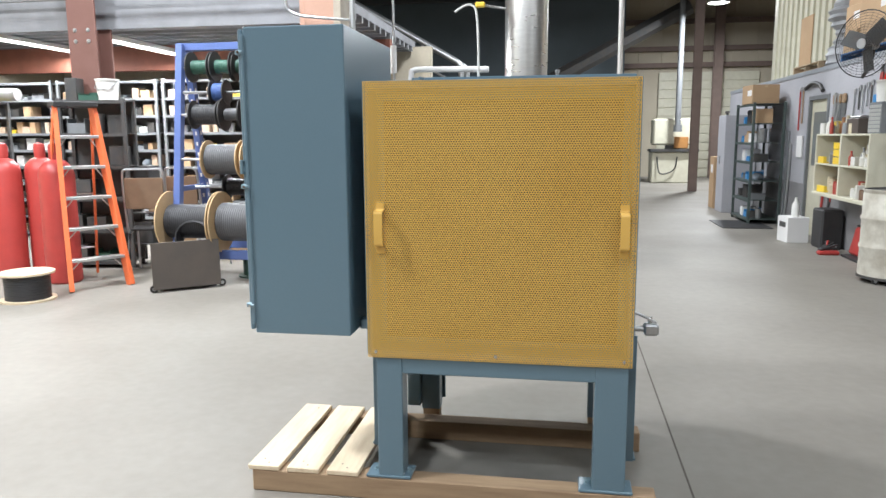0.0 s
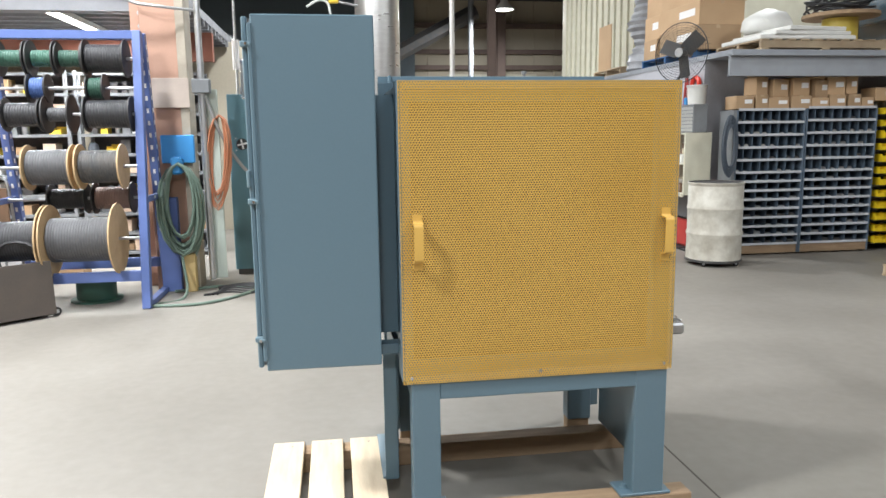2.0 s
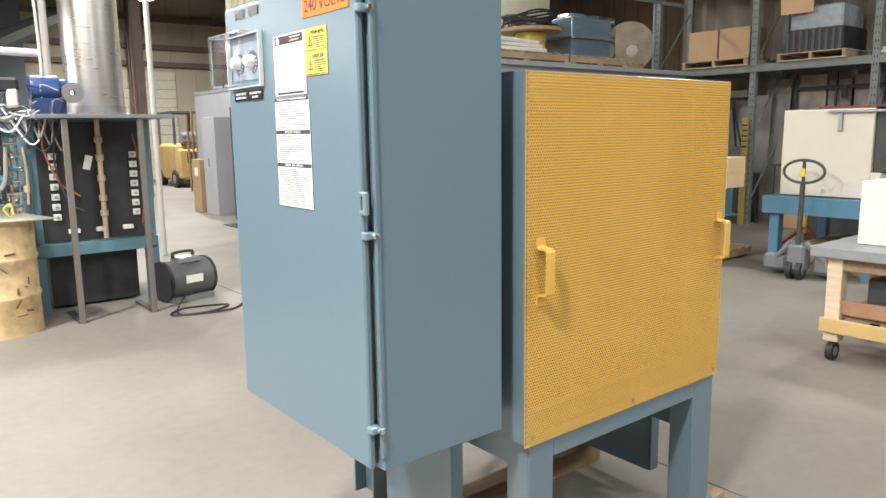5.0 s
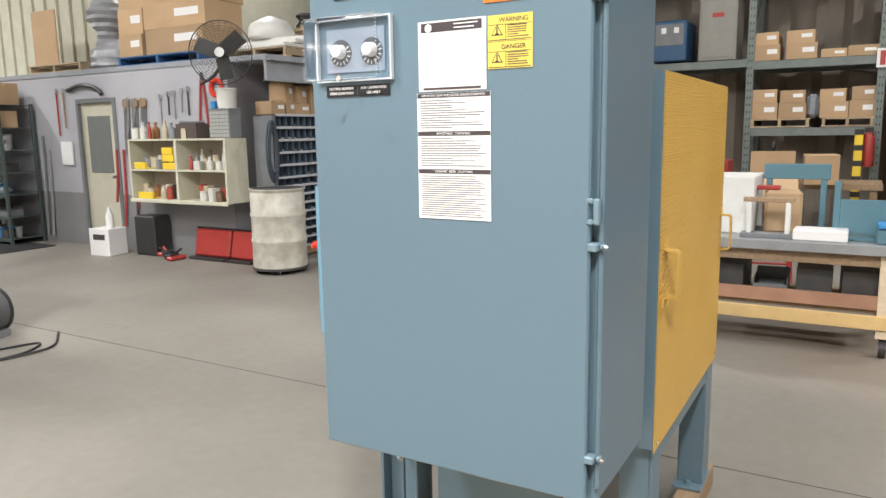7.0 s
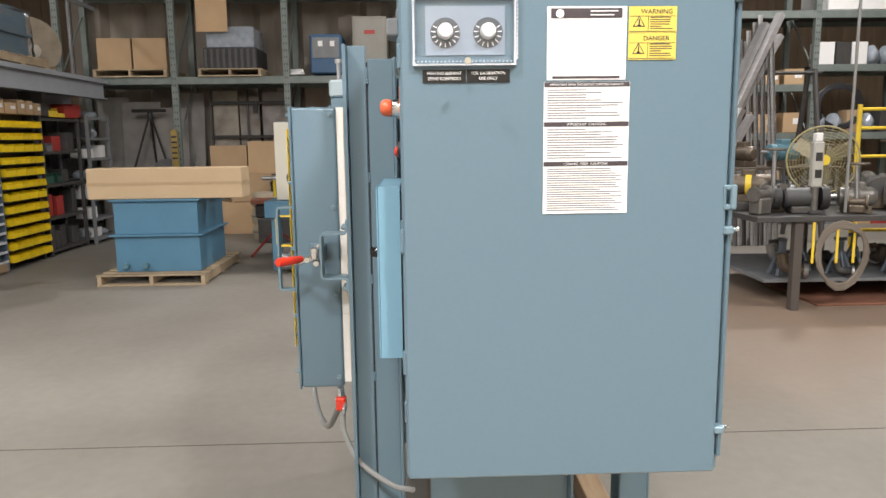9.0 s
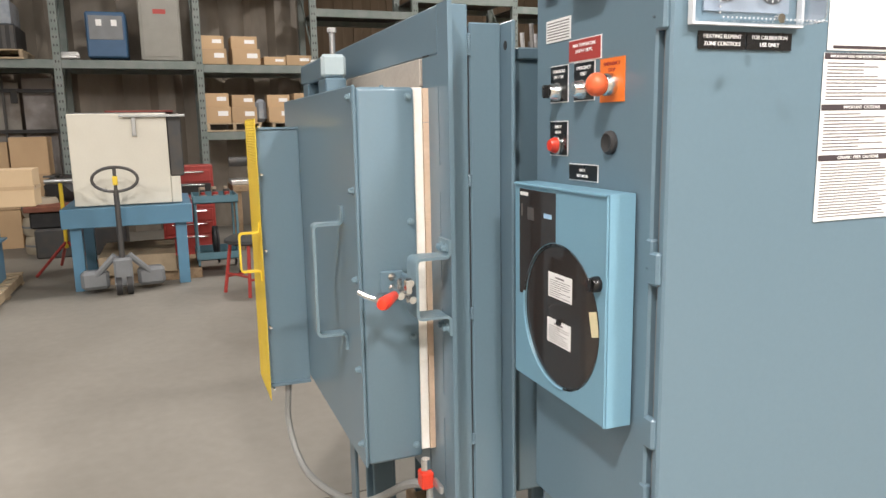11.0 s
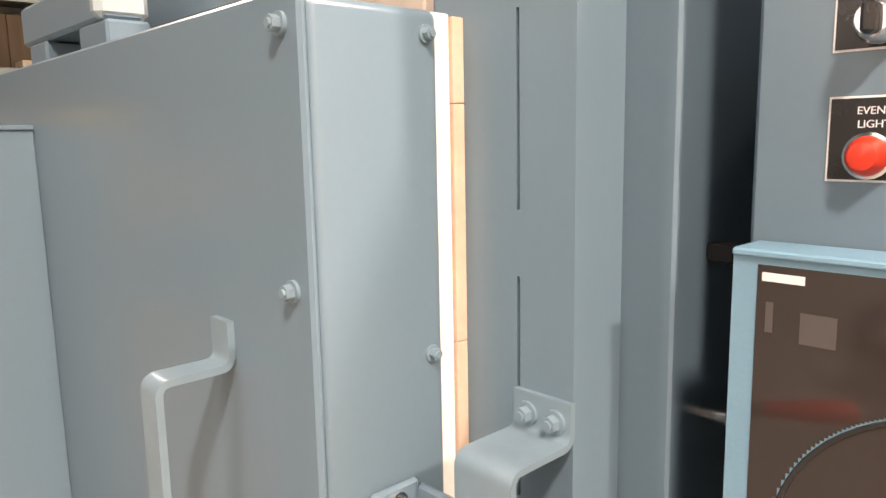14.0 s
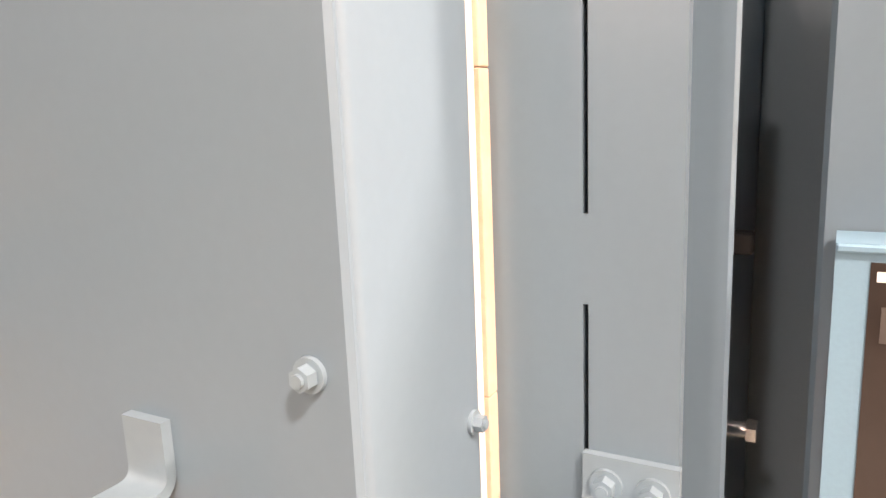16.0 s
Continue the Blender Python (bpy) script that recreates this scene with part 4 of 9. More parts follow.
part("cover_base_rim", bm, mat("frosted_rim", (0.62, 0.64, 0.66), 0.25), kb)
# front panel of the cabinet
PY = CY1 + 0.0005


def plate(x0, x1, z0, z1, material, words, label, ink=PAPER, size=0.0085, rim=True):
    if rim:
        rim = part("plate_rim", one((x0 - 0.0018, PY, z0 - 0.0018), (x1 + 0.0018, PY + 0.0012, z1 + 0.0018), 0), PAPER, cab)
    p = part("engraved_plate", one((x0, PY, z0), (x1, PY + 0.0022, z1), 0), material, cab, label)
    for k, w in enumerate(words):
        text("heading", w, size, ink, p, Matrix.Translation(((x0 + x1) / 2, PY + 0.0028, z1 - 0.010 - 0.0105 * k)) @ SIGN_Y)
    return p


plate(-1.052, -0.988, 1.504, 1.571, GLOSS_BLACK, ("CONTROLS", "OFF / ON"), "black engraved plate")
plate(-1.143, -1.076, 1.504, 1.571, GLOSS_BLACK, ("EMERGENCY", "RESET"), "black engraved plate")
plate(-1.235, -1.163, 1.497, 1.571, ORANGE, ("EMERGENCY", "STOP"), "orange engraved plate", RED, 0.0085, False)
plate(-1.162, -1.057, 1.556 + 0.019, 1.612, RED, ("MAX TEMPERATURE", "2350°F / 1287°C"), "red maximum temperature plate")
plate(-1.052, -0.988, 1.402, 1.466, GLOSS_BLACK, ("EVENT", "LIGHT"), "black engraved plate")
plate(-1.158, -1.062, 1.358, 1.386, GLOSS_BLACK, ("DATA", "RECORDER"), "black engraved plate", PAPER, 0.0075)
p = part("label_sheet", one((-1.06, PY, 1.618), (-0.968, PY + 0.0012, 1.66), 0), PAPER, cab, "white printed data label")
bm = B()
for k in range(7):
    box(bm, (-1.055, PY + 0.0012, 1.622 + 0.0052 * k), (-0.973, PY + 0.0016, 1.6238 + 0.0052 * k))
part("fine_print", bm, GREYINK, p)
for x, m_ in ((-1.02, CHROME), (-1.11, CHROME)):
    kn = part("selector" if x > -1.1 else "push_button", lathe(B(), [(0.0175, 0), (0.0175, 0.008), (0.0155, 0.012), (0.0145, 0.02), (0.012, 0.024), (0, 0.024)], 20, Matrix.Translation((x, PY + 0.002, 1.523)) @ FACE_Y), m_, cab, "chrome ringed control")
    if x > -1.1:
        part("lever", one((x - 0.005, PY + 0.024, 1.511), (x + 0.005, PY + 0.038, 1.536), 0.003), GLOSS_BLACK, kn)
es = part("stop_button", lathe(B(), [(0.014, 0), (0.014, 0.018), (0.0185, 0.022), (0.020, 0.028), (0.019, 0.037), (0.0145, 0.043), (0.007, 0.046), (0, 0.0455)], 24, Matrix.Translation((-1.199, PY + 0.002, 1.526)) @ FACE_Y), mat("faded_red_plastic", (0.86, 0.16, 0.06), 0.35), cab, "faded red mushroom stop button")
part("collar", lathe(B(), [(0.019, 0), (0.019, 0.014), (0.0165, 0.018)], 20, Matrix.Translation((-1.199, PY + 0.002, 1.526)) @ FACE_Y), CHROME, es)
lt = part("event_light", lathe(B(), [(0.016, 0), (0.016, 0.006), (0.0145, 0.012), (0.0105, 0.019), (0, 0.022)], 20, Matrix.Translation((-1.018, PY + 0.002, 1.421)) @ FACE_Y), RED_PLASTIC, cab, "round red event lamp")
part("collar", lathe(B(), [(0.0185, 0), (0.0185, 0.005), (0.016, 0.006)], 20, Matrix.Translation((-1.018, PY + 0.002, 1.421)) @ FACE_Y), CHROME, lt)
kh = part("horn", lathe(B(), [(0.021, 0), (0.0205, 0.006), (0.016, 0.01), (0.012, 0.008), (0.005, 0.006), (0, 0.006)], 20, Matrix.Translation((-1.196, PY, 1.428)) @ FACE_Y), BLACK, cab, "black round alarm sounder")
part("controller", one((-1.02, PY, 1.70), (-0.97, PY + 0.012, 1.78), 0.004), GREY, cab, "grey panel instrument")
part("controller", one((-1.19, PY, 1.69), (-1.09, PY + 0.03, 1.73), 0.004), GREY, cab, "grey panel instrument")
for z in (1.225, 1.62, 0.8):
    part("front_hinge", one((CX0 - 0.006, CY1 - 0.012, z), (CX0 + 0.012, CY1 + 0.003, z + 0.05), 0.003), BLUE, cab)
# chart recorder
rc = thing("chart_recorder", (0, 0, 0), 0, "light blue circular chart recorder mounted on the cabinet front", "recorder")
RX0, RX1, RZ0, RZ1, RY = -1.279, -0.937, 0.945, 1.347, 3.803
CXr, CZr, RR = -1.116, 1.103, 0.138
part("case", one((RX0 + 0.012, CY1 + 0.001, RZ0 + 0.012), (RX1 - 0.012, RY - 0.02, RZ1 - 0.012), 0.003), mat("dark_case", (0.05, 0.06, 0.065), 0.4), rc)
bm = B()  # bezel: a plate with a round opening
n = 64
ring_o, ring_i, ring_b = [], [], []
for k in range(n):
    a = 2 * math.pi * k / n
    c, s_ = math.cos(a), math.sin(a)
    t = min((((RX1 if c > 0 else RX0) - CXr) / c) if abs(c) > 1e-6 else 9, (((RZ1 if s_ > 0 else RZ0) - CZr) / s_) if abs(s_) > 1e-6 else 9)
    ring_o.append(bm.verts.new((CXr + t * c, RY, CZr + t * s_)))
    ring_i.append(bm.verts.new((CXr + RR * c, RY, CZr + RR * s_)))
    ring_b.append(bm.verts.new((CXr + (RR - 0.006) * c, RY - 0.012, CZr + (RR - 0.006) * s_)))
corner = [bm.verts.new((x, RY, z)) for x, z in ((RX1, RZ1), (RX0, RZ1), (RX0, RZ0), (RX1, RZ0))]
for k in range(n):
    j = (k + 1) % n
    bm.faces.new((ring_o[k], ring_o[j], ring_i[j], ring_i[k]))
    bm.faces.new((ring_i[k], ring_i[j], ring_b[j], ring_b[k]))
    a, b = ring_o[k].co, ring_o[j].co
    if abs(a.x - b.x) > 1e-5 and abs(a.z - b.z) > 1e-5:
        c = min(corner, key=lambda v: (v.co - a).length)
        bm.faces.new((ring_o[k], c, ring_o[j]))
box(bm, (RX0, RY - 0.05, RZ0), (RX0 + 0.012, RY - 0.0005, RZ1))
box(bm, (RX1 - 0.012, RY - 0.05, RZ0), (RX1, RY - 0.0005, RZ1))
box(bm, (RX0 + 0.012, RY - 0.05, RZ1 - 0.012), (RX1 - 0.012, RY - 0.0005, RZ1))
box(bm, (RX0 + 0.012, RY - 0.05, RZ0), (RX1 - 0.012, RY - 0.0005, RZ0 + 0.012))
part("bezel", bm, REC_BLUE, rc, "light blue plastic bezel")
part("bezel_ridge", boxes([((RX0, RY, RZ1 - 0.006), (RX1, RY + 0.004, RZ1)), ((RX0, RY, RZ0), (RX0 + 0.006, RY + 0.004, RZ1))], 0.0015), REC_BLUE, rc)
wn = part("chart_window", lathe(B(), [(0.0, 0.0), (RR - 0.003, 0.0), (RR - 0.003, 0.003), (0.0, 0.003)], 64, Matrix.Translation((CXr, RY - 0.006, CZr)) @ FACE_Y), SMOKED, rc, "dark glossy round chart window")
part("window_rim", lathe(B(), [(RR - 0.003, 0.0), (RR + 0.0002, 0.002), (RR + 0.0012, 0.0012), (RR + 0.0012, 0.0)], 64, Matrix.Translation((CXr, RY - 0.001, CZr)) @ FACE_Y), GLOSS_BLACK, rc)
# pale arc only where the window ring catches light, the rest left black
part("lit_rim_arc", tube(B(), [(CXr + RR * math.cos(radians(a)), RY + 0.001, CZr + RR * math.sin(radians(a))) for a in range(-98, 14, 4)], 0.0026, 8), REC_BLUE, rc)
bm, n_ = B(), 48
for k in range(n_):
    xa, xb = -1.104 + 0.146 * k / n_, -1.104 + 0.146 * (k + 1) / n_
    dx = abs(xa - CXr) if xa > CXr else 0.0
    box(bm, (xa, RY, CZr + math.sqrt(RR * RR - dx * dx) + 0.0025 if dx < RR else 1.12), (xb, RY + 0.001, 1.335))
bmesh.ops.remove_doubles(bm, verts=bm.verts, dist=0.0001)
dp = part("display_panel", bm, SMOKED, rc, "dark display window")
part("brand_mark", boxes([((-0.995, RY + 0.001, 1.322), (-0.962, RY + 0.0016, 1.329))], 0), PAPER, dp)
DIM = mat("dim_display", (0.09, 0.08, 0.075), 0.3)
part("digit_bar", one((-0.972, RY + 0.001, 1.28), (-0.966, RY + 0.0016, 1.305), 0), DIM, dp)
part("display_patch", one((-1.02, RY + 0.001, 1.275), (-0.993, RY + 0.0014, 1.30), 0), DIM, dp)
part("model_mark", one((-1.09, RY + 0.001, 1.285), (-1.06, RY + 0.0016, 1.294), 0), mat("logo_pale_blue", (0.35, 0.55, 0.75), 0.4), dp)
kn = part("latch_knob", lathe(B(), [(0.014, 0), (0.0135, 0.01), (0.011, 0.014), (0, 0.014)], 18, Matrix.Translation((-1.248, RY, 1.193)) @ FACE_Y), GLOSS_BLACK, rc)
part("knob_bar", one((-1.253, RY + 0.013, 1.181), (-1.243, RY + 0.022, 1.205), 0.003), GLOSS_BLACK, kn)
WY = RY - 0.0028
for x0, z0, seed in ((-1.160, 1.136, 31), (-1.157, 1.046, 32)):
    s = part("attention_label", one((x0, WY, z0), (x0 + 0.087, WY + 0.0006, z0 + 0.048), 0), PAPER, wn, "white attention label")
    bm, rnd = B(), random.Random(seed)
    for k in range(8):
        box(bm, (x0 + 0.006 + rnd.choice((0, 0.004, 0.02, 0.035)), WY + 0.0006, z0 + 0.004 + 0.0042 * k), (x0 + 0.080, WY + 0.0010, z0 + 0.0049 + 0.0042 * k))
    box(bm, (x0 + 0.028, WY + 0.0006, z0 + 0.0385), (x0 + 0.060, WY + 0.0010, z0 + 0.0415))
    part("fine_print", bm, GREYINK, s)
part("hub", cyl(B(), (CXr - 0.002, WY, 1.093), (CXr - 0.002, WY + 0.006, 1.093), 0.006, 12), GLOSS_BLACK, wn)
part("tape", box(B(), (-0.012, -0.0005, -0.022), (0.012, 0.0005, 0.022), 0, Matrix.Translation((-1.235, RY - 0.0022, 1.118)) @ pose(0, 0, 0, 0, 14, 0)), mat("masking_tape", (0.75, 0.66, 0.42), 0.7), wn, "strip of masking tape")
for y in (3.14, 3.60):
    part("mounting_bracket", one((CX1, y, 0.66), (XL + 0.012, y + 0.06, 0.70), 0.003), BLUE, cab)
part("mounting_plate", one((CX1, 3.30, 0.70), (XL + 0.012, 3.308, 1.60), 0.001), BLUE, cab)
# skid
sk = thing("shipping_skid", (0, 0, 0), 0, "timber skid with fresh pine deck boards under the cabinet", "skid")
for y in (3.0, 3.605):
    part("timber", one((-1.355, y, 0.0), (0.245, y + 0.09, 0.09), 0.004), TIMBER, sk)
for x0, x1 in ((-1.372, -1.238), (-1.207, -1.070), (-1.038, -0.906)):
    b = part("deck_board", one((x0, 2.998, 0.09), (x1, 3.69, 0.11), 0.003), PINE, sk)
    for y in (3.03, 3.06, 3.64):
        part("nail", cyl(B(), ((x0 + x1) / 2 + 0.02 * math.sin(y * 90), y, 0.11), ((x0 + x1) / 2 + 0.02 * math.sin(y * 90), y, 0.1106), 0.004, 8), DARKGREY, b)


# ---- kinds of things ----
def pallet(at, sx, sy, rz=0, material=PALLET, label="weathered wooden pallet carrying stored goods", group="pallets"):
    p = thing("pallet", at, rz, label, "pallet", group)
    for k in range(3):
        y = -sy / 2 + 0.03 + k * (sy - 0.06) / 2
        part("stringer", one((-sx / 2, y - 0.02, 0.02), (sx / 2, y + 0.02, 0.10), 0.003), material, p)
    n = max(5, int(sx / 0.16))
    board = mesh_of("board", one((-0.05, -sy / 2, 0.10), (0.05, sy / 2, 0.118), 0.003), material)
    for k in range(n):
        part("deck_board", board, None, p, at=(-sx / 2 + 0.05 + k * (sx - 0.1) / (n - 1), 0, 0))
    low = mesh_of("board", one((-0.05, -sy / 2, 0.0), (0.05, sy / 2, 0.02), 0.003), material)
    for k in range(3):
        part("bottom_board", low, None, p, at=(-sx / 2 + 0.05 + k * (sx - 0.1) / 2, 0, 0))
    return p


def carton(at, sx, sy, sz, rz=0, label="closed brown cardboard carton", group="cartons", sticker=True, face="-x"):
    c = thing("carton", at, rz, label, "box", group)
    part("body", one((-sx / 2, -sy / 2, 0), (sx / 2, sy / 2, sz), 0.004), CARD, c)
    part("tape", one((-0.025, -sy / 2 - 0.001, sz * 0.86), (0.025, sy / 2 + 0.001, sz + 0.001), 0), mat_tape, c)
    if sticker:
        if face == "-x":
            part("paper_label", one((-sx / 2 - 0.002, -sy * 0.4, sz * 0.42), (-sx / 2, -sy * 0.02, sz * 0.72), 0), PAPER, c)
        else:
            part("paper_label", one((-sx * 0.02, -sy / 2 - 0.002, sz * 0.42), (sx * 0.4, -sy / 2, sz * 0.72), 0), PAPER, c)
    return c


mat_tape = mat("packing_tape", (0.50, 0.36, 0.22), 0.3, 0, None, 8, 0.2)


def drum(at, material, label, h=0.87, r=0.292, name="steel_drum"):
    d = thing(name, at, 0, label, "drum", "steel drums")
    prof = [(0, 0.015), (r - 0.012, 0.015), (r - 0.006, 0.0), (r, 0.0), (r, 0.02)]
    for z in (h * 0.335, h * 0.665):
        prof += [(r - 0.004, z - 0.03), (r + 0.007, z - 0.008), (r + 0.007, z + 0.008), (r - 0.004, z + 0.03)]
    prof += [(r - 0.003, h - 0.05), (r - 0.008, h - 0.04), (r - 0.003, h - 0.022), (r + 0.006, h - 0.012), (r + 0.006, h), (r - 0.006, h)]
    part("shell", lathe(B(), prof, 40), material, d)
    part("lid", lathe(B(), [(r - 0.008, h - 0.004), (r - 0.02, h - 0.015), (0.0, h - 0.015)], 40), DARKGREY, d)
    return d


def reel(at, r, w, core, flange, wire, label, rz=0, group="cable reels", thick=0.012):
    """A cable reel whose axis lies along x."""
    t = thing("cable_reel", at, rz, label, "reel", group)
    turn = pose(0, 0, 0, 0, 90, 0)
    for s in (-1, 1):
        part("flange", lathe(B(), [(0.02, -thick / 2), (r, -thick / 2), (r, thick / 2), (0.02, thick / 2), (0.02, -thick / 2)], 32, Matrix.Translation((s * w / 2, 0, 0)) @ turn), flange, t)
    prof, k = [(0.02, -w / 2 + thick)], max(6, int(w / 0.022))
    for i in range(k):
        z0, z1 = -w / 2 + thick + i * (w - 2 * thick) / k, -w / 2 + thick + (i + 1) * (w - 2 * thick) / k
        prof += [(core - 0.004, z0 + 0.001), (core, (z0 + z1) / 2), (core - 0.004, z1 - 0.001)]
    prof += [(0.02, w / 2 - thick)]
    part("winding", lathe(B(), prof, 24, turn), wire, t)
    return t


def hank(name, pts, r, material, label, category="hose"):
    return solid(name, tube(B(), pts, r, 7), material, label, category)


def shelving(at, sx, sy, sz, n, material, label, rz=0, stock=None, seed=1, group="shelving units", back=True, small=False):
    """Steel shelving that opens towards -y, with its stock as things of their own."""
    s = thing("shelving_unit", at, rz, label, "shelf", group)
    for x in (-sx / 2, sx / 2 - 0.04):
        for y in (-sy / 2, sy / 2 - 0.04):
            part("post", one((x, y, 0), (x + 0.04, y + 0.04, sz), 0.003), material, s)
    board = mesh_of("shelf_board", boxes([((-sx / 2, -sy / 2, -0.006), (sx / 2, sy / 2, 0.0)), ((-sx / 2, -sy / 2 - 0.002, -0.035), (sx / 2, -sy / 2 + 0.004, -0.001))], 0), material)
    for k in range(n):
        part("shelf_board", board, None, s, at=(0, 0, 0.08 + k * (sz - 0.1) / (n - 1)))
    if back:
        part("back_panel", one((-sx / 2, sy / 2 - 0.006, 0.05), (sx / 2, sy / 2 - 0.001, sz), 0), DARKGREY, s)
    rnd = random.Random(seed)
    m = Matrix.Translation(at) @ pose(0, 0, 0, 0, 0, rz)
    for k in range(n - 1 if sz > 1.9 else n):
        z, x, room = 0.08 + k * (sz - 0.1) / (n - 1), -sx / 2 + 0.05, (sz - 0.1) / (n - 1) - 0.06
        while x < sx / 2 - 0.15:
            w = rnd.uniform(0.06, 0.17) if small else rnd.uniform(0.1, 0.26)
            if rnd.random() < 0.86 and x + w < sx / 2 - 0.04:
                stock_item(m @ Matrix.Translation((x + w / 2, -sy / 2 + 0.17 + rnd.uniform(0, 0.06), z + 0.0005)), w * 0.92, rnd.uniform(0.18, 0.26), room * rnd.uniform(0.45, 0.95), rnd, stock)
            x += w + rnd.uniform(0.005, 0.05)
    return s


STOCK = {
    "carton": (CARD, "small brown carton stored on the shelf"), "bin": (YELLOW2, "yellow plastic parts bin on the shelf"), "pail": (WHITE, "white plastic pail on the shelf"), "red_box": (RED, "red metal parts box on the shelf"),
    "case": (DARKGREY, "dark metal case on the shelf"), "grey_bin": (GREY, "grey steel tote on the shelf"), "can": (STEEL, "bare metal can on the shelf"), "bag": (WRAP, "clear bag of parts on the shelf"), "blue_bin": (PLASTIC_BLUE, "blue plastic parts bin on the shelf"),
    "paper_box": (PAPER, "white paper-wrapped parcel on the shelf"), "tan_box": (FIBRE2, "tan card parts box on the shelf"), "green_bin": (CABLE_GREEN, "green plastic tote on the shelf"),
}


def stock_item(m, w, d, h, rnd, kinds):
    kind = rnd.choice(kinds or ("carton", "carton", "carton", "pail", "case", "bin", "grey_bin", "paper_box", "can", "red_box", "bag", "paper_box"))
    material, label = STOCK[kind]
    bm = B()
    if kind in ("pail", "can"):
        r = min(w, d, 0.2) / 2
        lathe(bm, [(0, 0), (r * 0.9, 0), (r, h * 0.9), (r * 1.06, h * 0.92), (r * 1.06, h * 0.97), (r * 0.96, h), (0, h * 0.97)], 16)
    elif kind in ("bin", "grey_bin", "blue_bin", "green_bin"):
        h *= 0.75
        box(bm, (-w / 2, -d / 2, 0), (w / 2, d / 2, 0.006))
        box(bm, (-w / 2, -d / 2, 0.006), (w / 2, -d / 2 + 0.006, h * 0.55))
        box(bm, (-w / 2, d / 2 - 0.006, 0.006), (w / 2, d / 2, h))
        for s in (-1, 1):
            box(bm, (s * (w / 2 - 0.003) - 0.003, -d / 2 + 0.006, 0.006), (s * (w / 2 - 0.003) + 0.003, d / 2 - 0.006, h * 0.8))
        box(bm, (-w * 0.4, -d * 0.35, 0.006), (w * 0.4, d * 0.4, h * 0.5), 0.01)
    elif kind == "bag":
        bmesh.ops.create_icosphere(bm, subdivisions=3, radius=0.5)
        for v in bm.verts:
            v.co *= 1 + 0.25 * noise.noise(v.co * 3 + Vector((w * 90, h * 70, 0)))
            v.co.z = max(v.co.z, -0.38)
        zmin = min(v.co.z for v in bm.verts)
        for v in bm.verts:
            v.co = Vector((v.co.x * w, v.co.y * d, (v.co.z - zmin) * h))
    else:
        box(bm, (-w / 2, -d / 2, 0), (w / 2, d / 2, h), 0.004)
        if kind in ("carton", "red_box", "case"):
            box(bm, (-w * 0.3, -d / 2 - 0.001, h * 0.3), (w * 0.05, -d / 2, h * 0.65))
    ob = solid({"bin": "parts_bin", "grey_bin": "tote", "blue_bin": "parts_bin", "green_bin": "tote", "can": "can", "red_box": "parts_box", "case": "case", "paper_box": "parcel", "tan_box": "parts_box"}.get(kind, kind), bm, material, label, {"pail": "pail", "can": "can", "bag": "bag"}.get(kind, "box"), "stored goods")
    ob.matrix_basis = m @ pose(0, 0, 0, 0, 0, rnd.uniform(-4, 4))
    return ob


def step_ladder(at, h, rz, label, lean=14, rear=True, material=LADDER, n=6, wide=1.0):
    """A step ladder whose steps face -y at rz = 0."""
    l = thing("step_ladder", at, rz, label, "ladder", "ladders")
    tan = math.tan(radians(lean))
    for s in (-1, 1):
        a, b = Vector((s * 0.27 * wide, -tan * h * 0.5, 0)), Vector((s * 0.17 * wide, 0.0, h))
        m = Matrix.Translation(a) @ (b - a).to_track_quat("Z", "Y").to_matrix().to_4x4()
        part("side_rail", box(B(), (-0.022, -0.045, 0), (0.022, 0.045, (b - a).length), 0.003, m), material, l)
        if rear:
            c = Vector((s * 0.25 * wide, tan * h * 0.55, 0))
            m2 = Matrix.Translation(c) @ (b + Vector((0, 0.05, -0.06)) - c).to_track_quat("Z", "Y").to_matrix().to_4x4()
            part("rear_rail", box(B(), (-0.012, -0.02, 0), (0.012, 0.02, (b - c).length - 0.05), 0.003, m2), material, l)
    for k in range(1, n):
        f = k / n
        y, w = -tan * h * 0.5 * (1 - f), (0.27 - 0.10 * f) * wide - 0.012
        st = part("step", one((-w, y - 0.05, f * h - 0.018), (w, y + 0.055, f * h + 0.012), 0.003), ALU, l)
        for s in (-1, 1):
            part("step_brace", tube(B(), [(s * w * 0.96, y + 0.03, f * h - 0.10), (s * w * 0.6, y + 0.02, f * h - 0.012)], 0.006, 6), ALU, st)
        if rear and k in (1, 3, 5):
            part("rear_bar", tube(B(), [((-0.24 + 0.08 * f) * wide, tan * h * 0.55 * (1 - f) + 0.03, f * h), ((0.24 - 0.08 * f) * wide, tan * h * 0.55 * (1 - f) + 0.03, f * h)], 0.010, 8), ALU, l)
    part("top_cap", box(B(), (-0.20, -0.09, h - 0.01), (0.20, 0.13, h + 0.05), 0.012), BLACK, l)
    return l


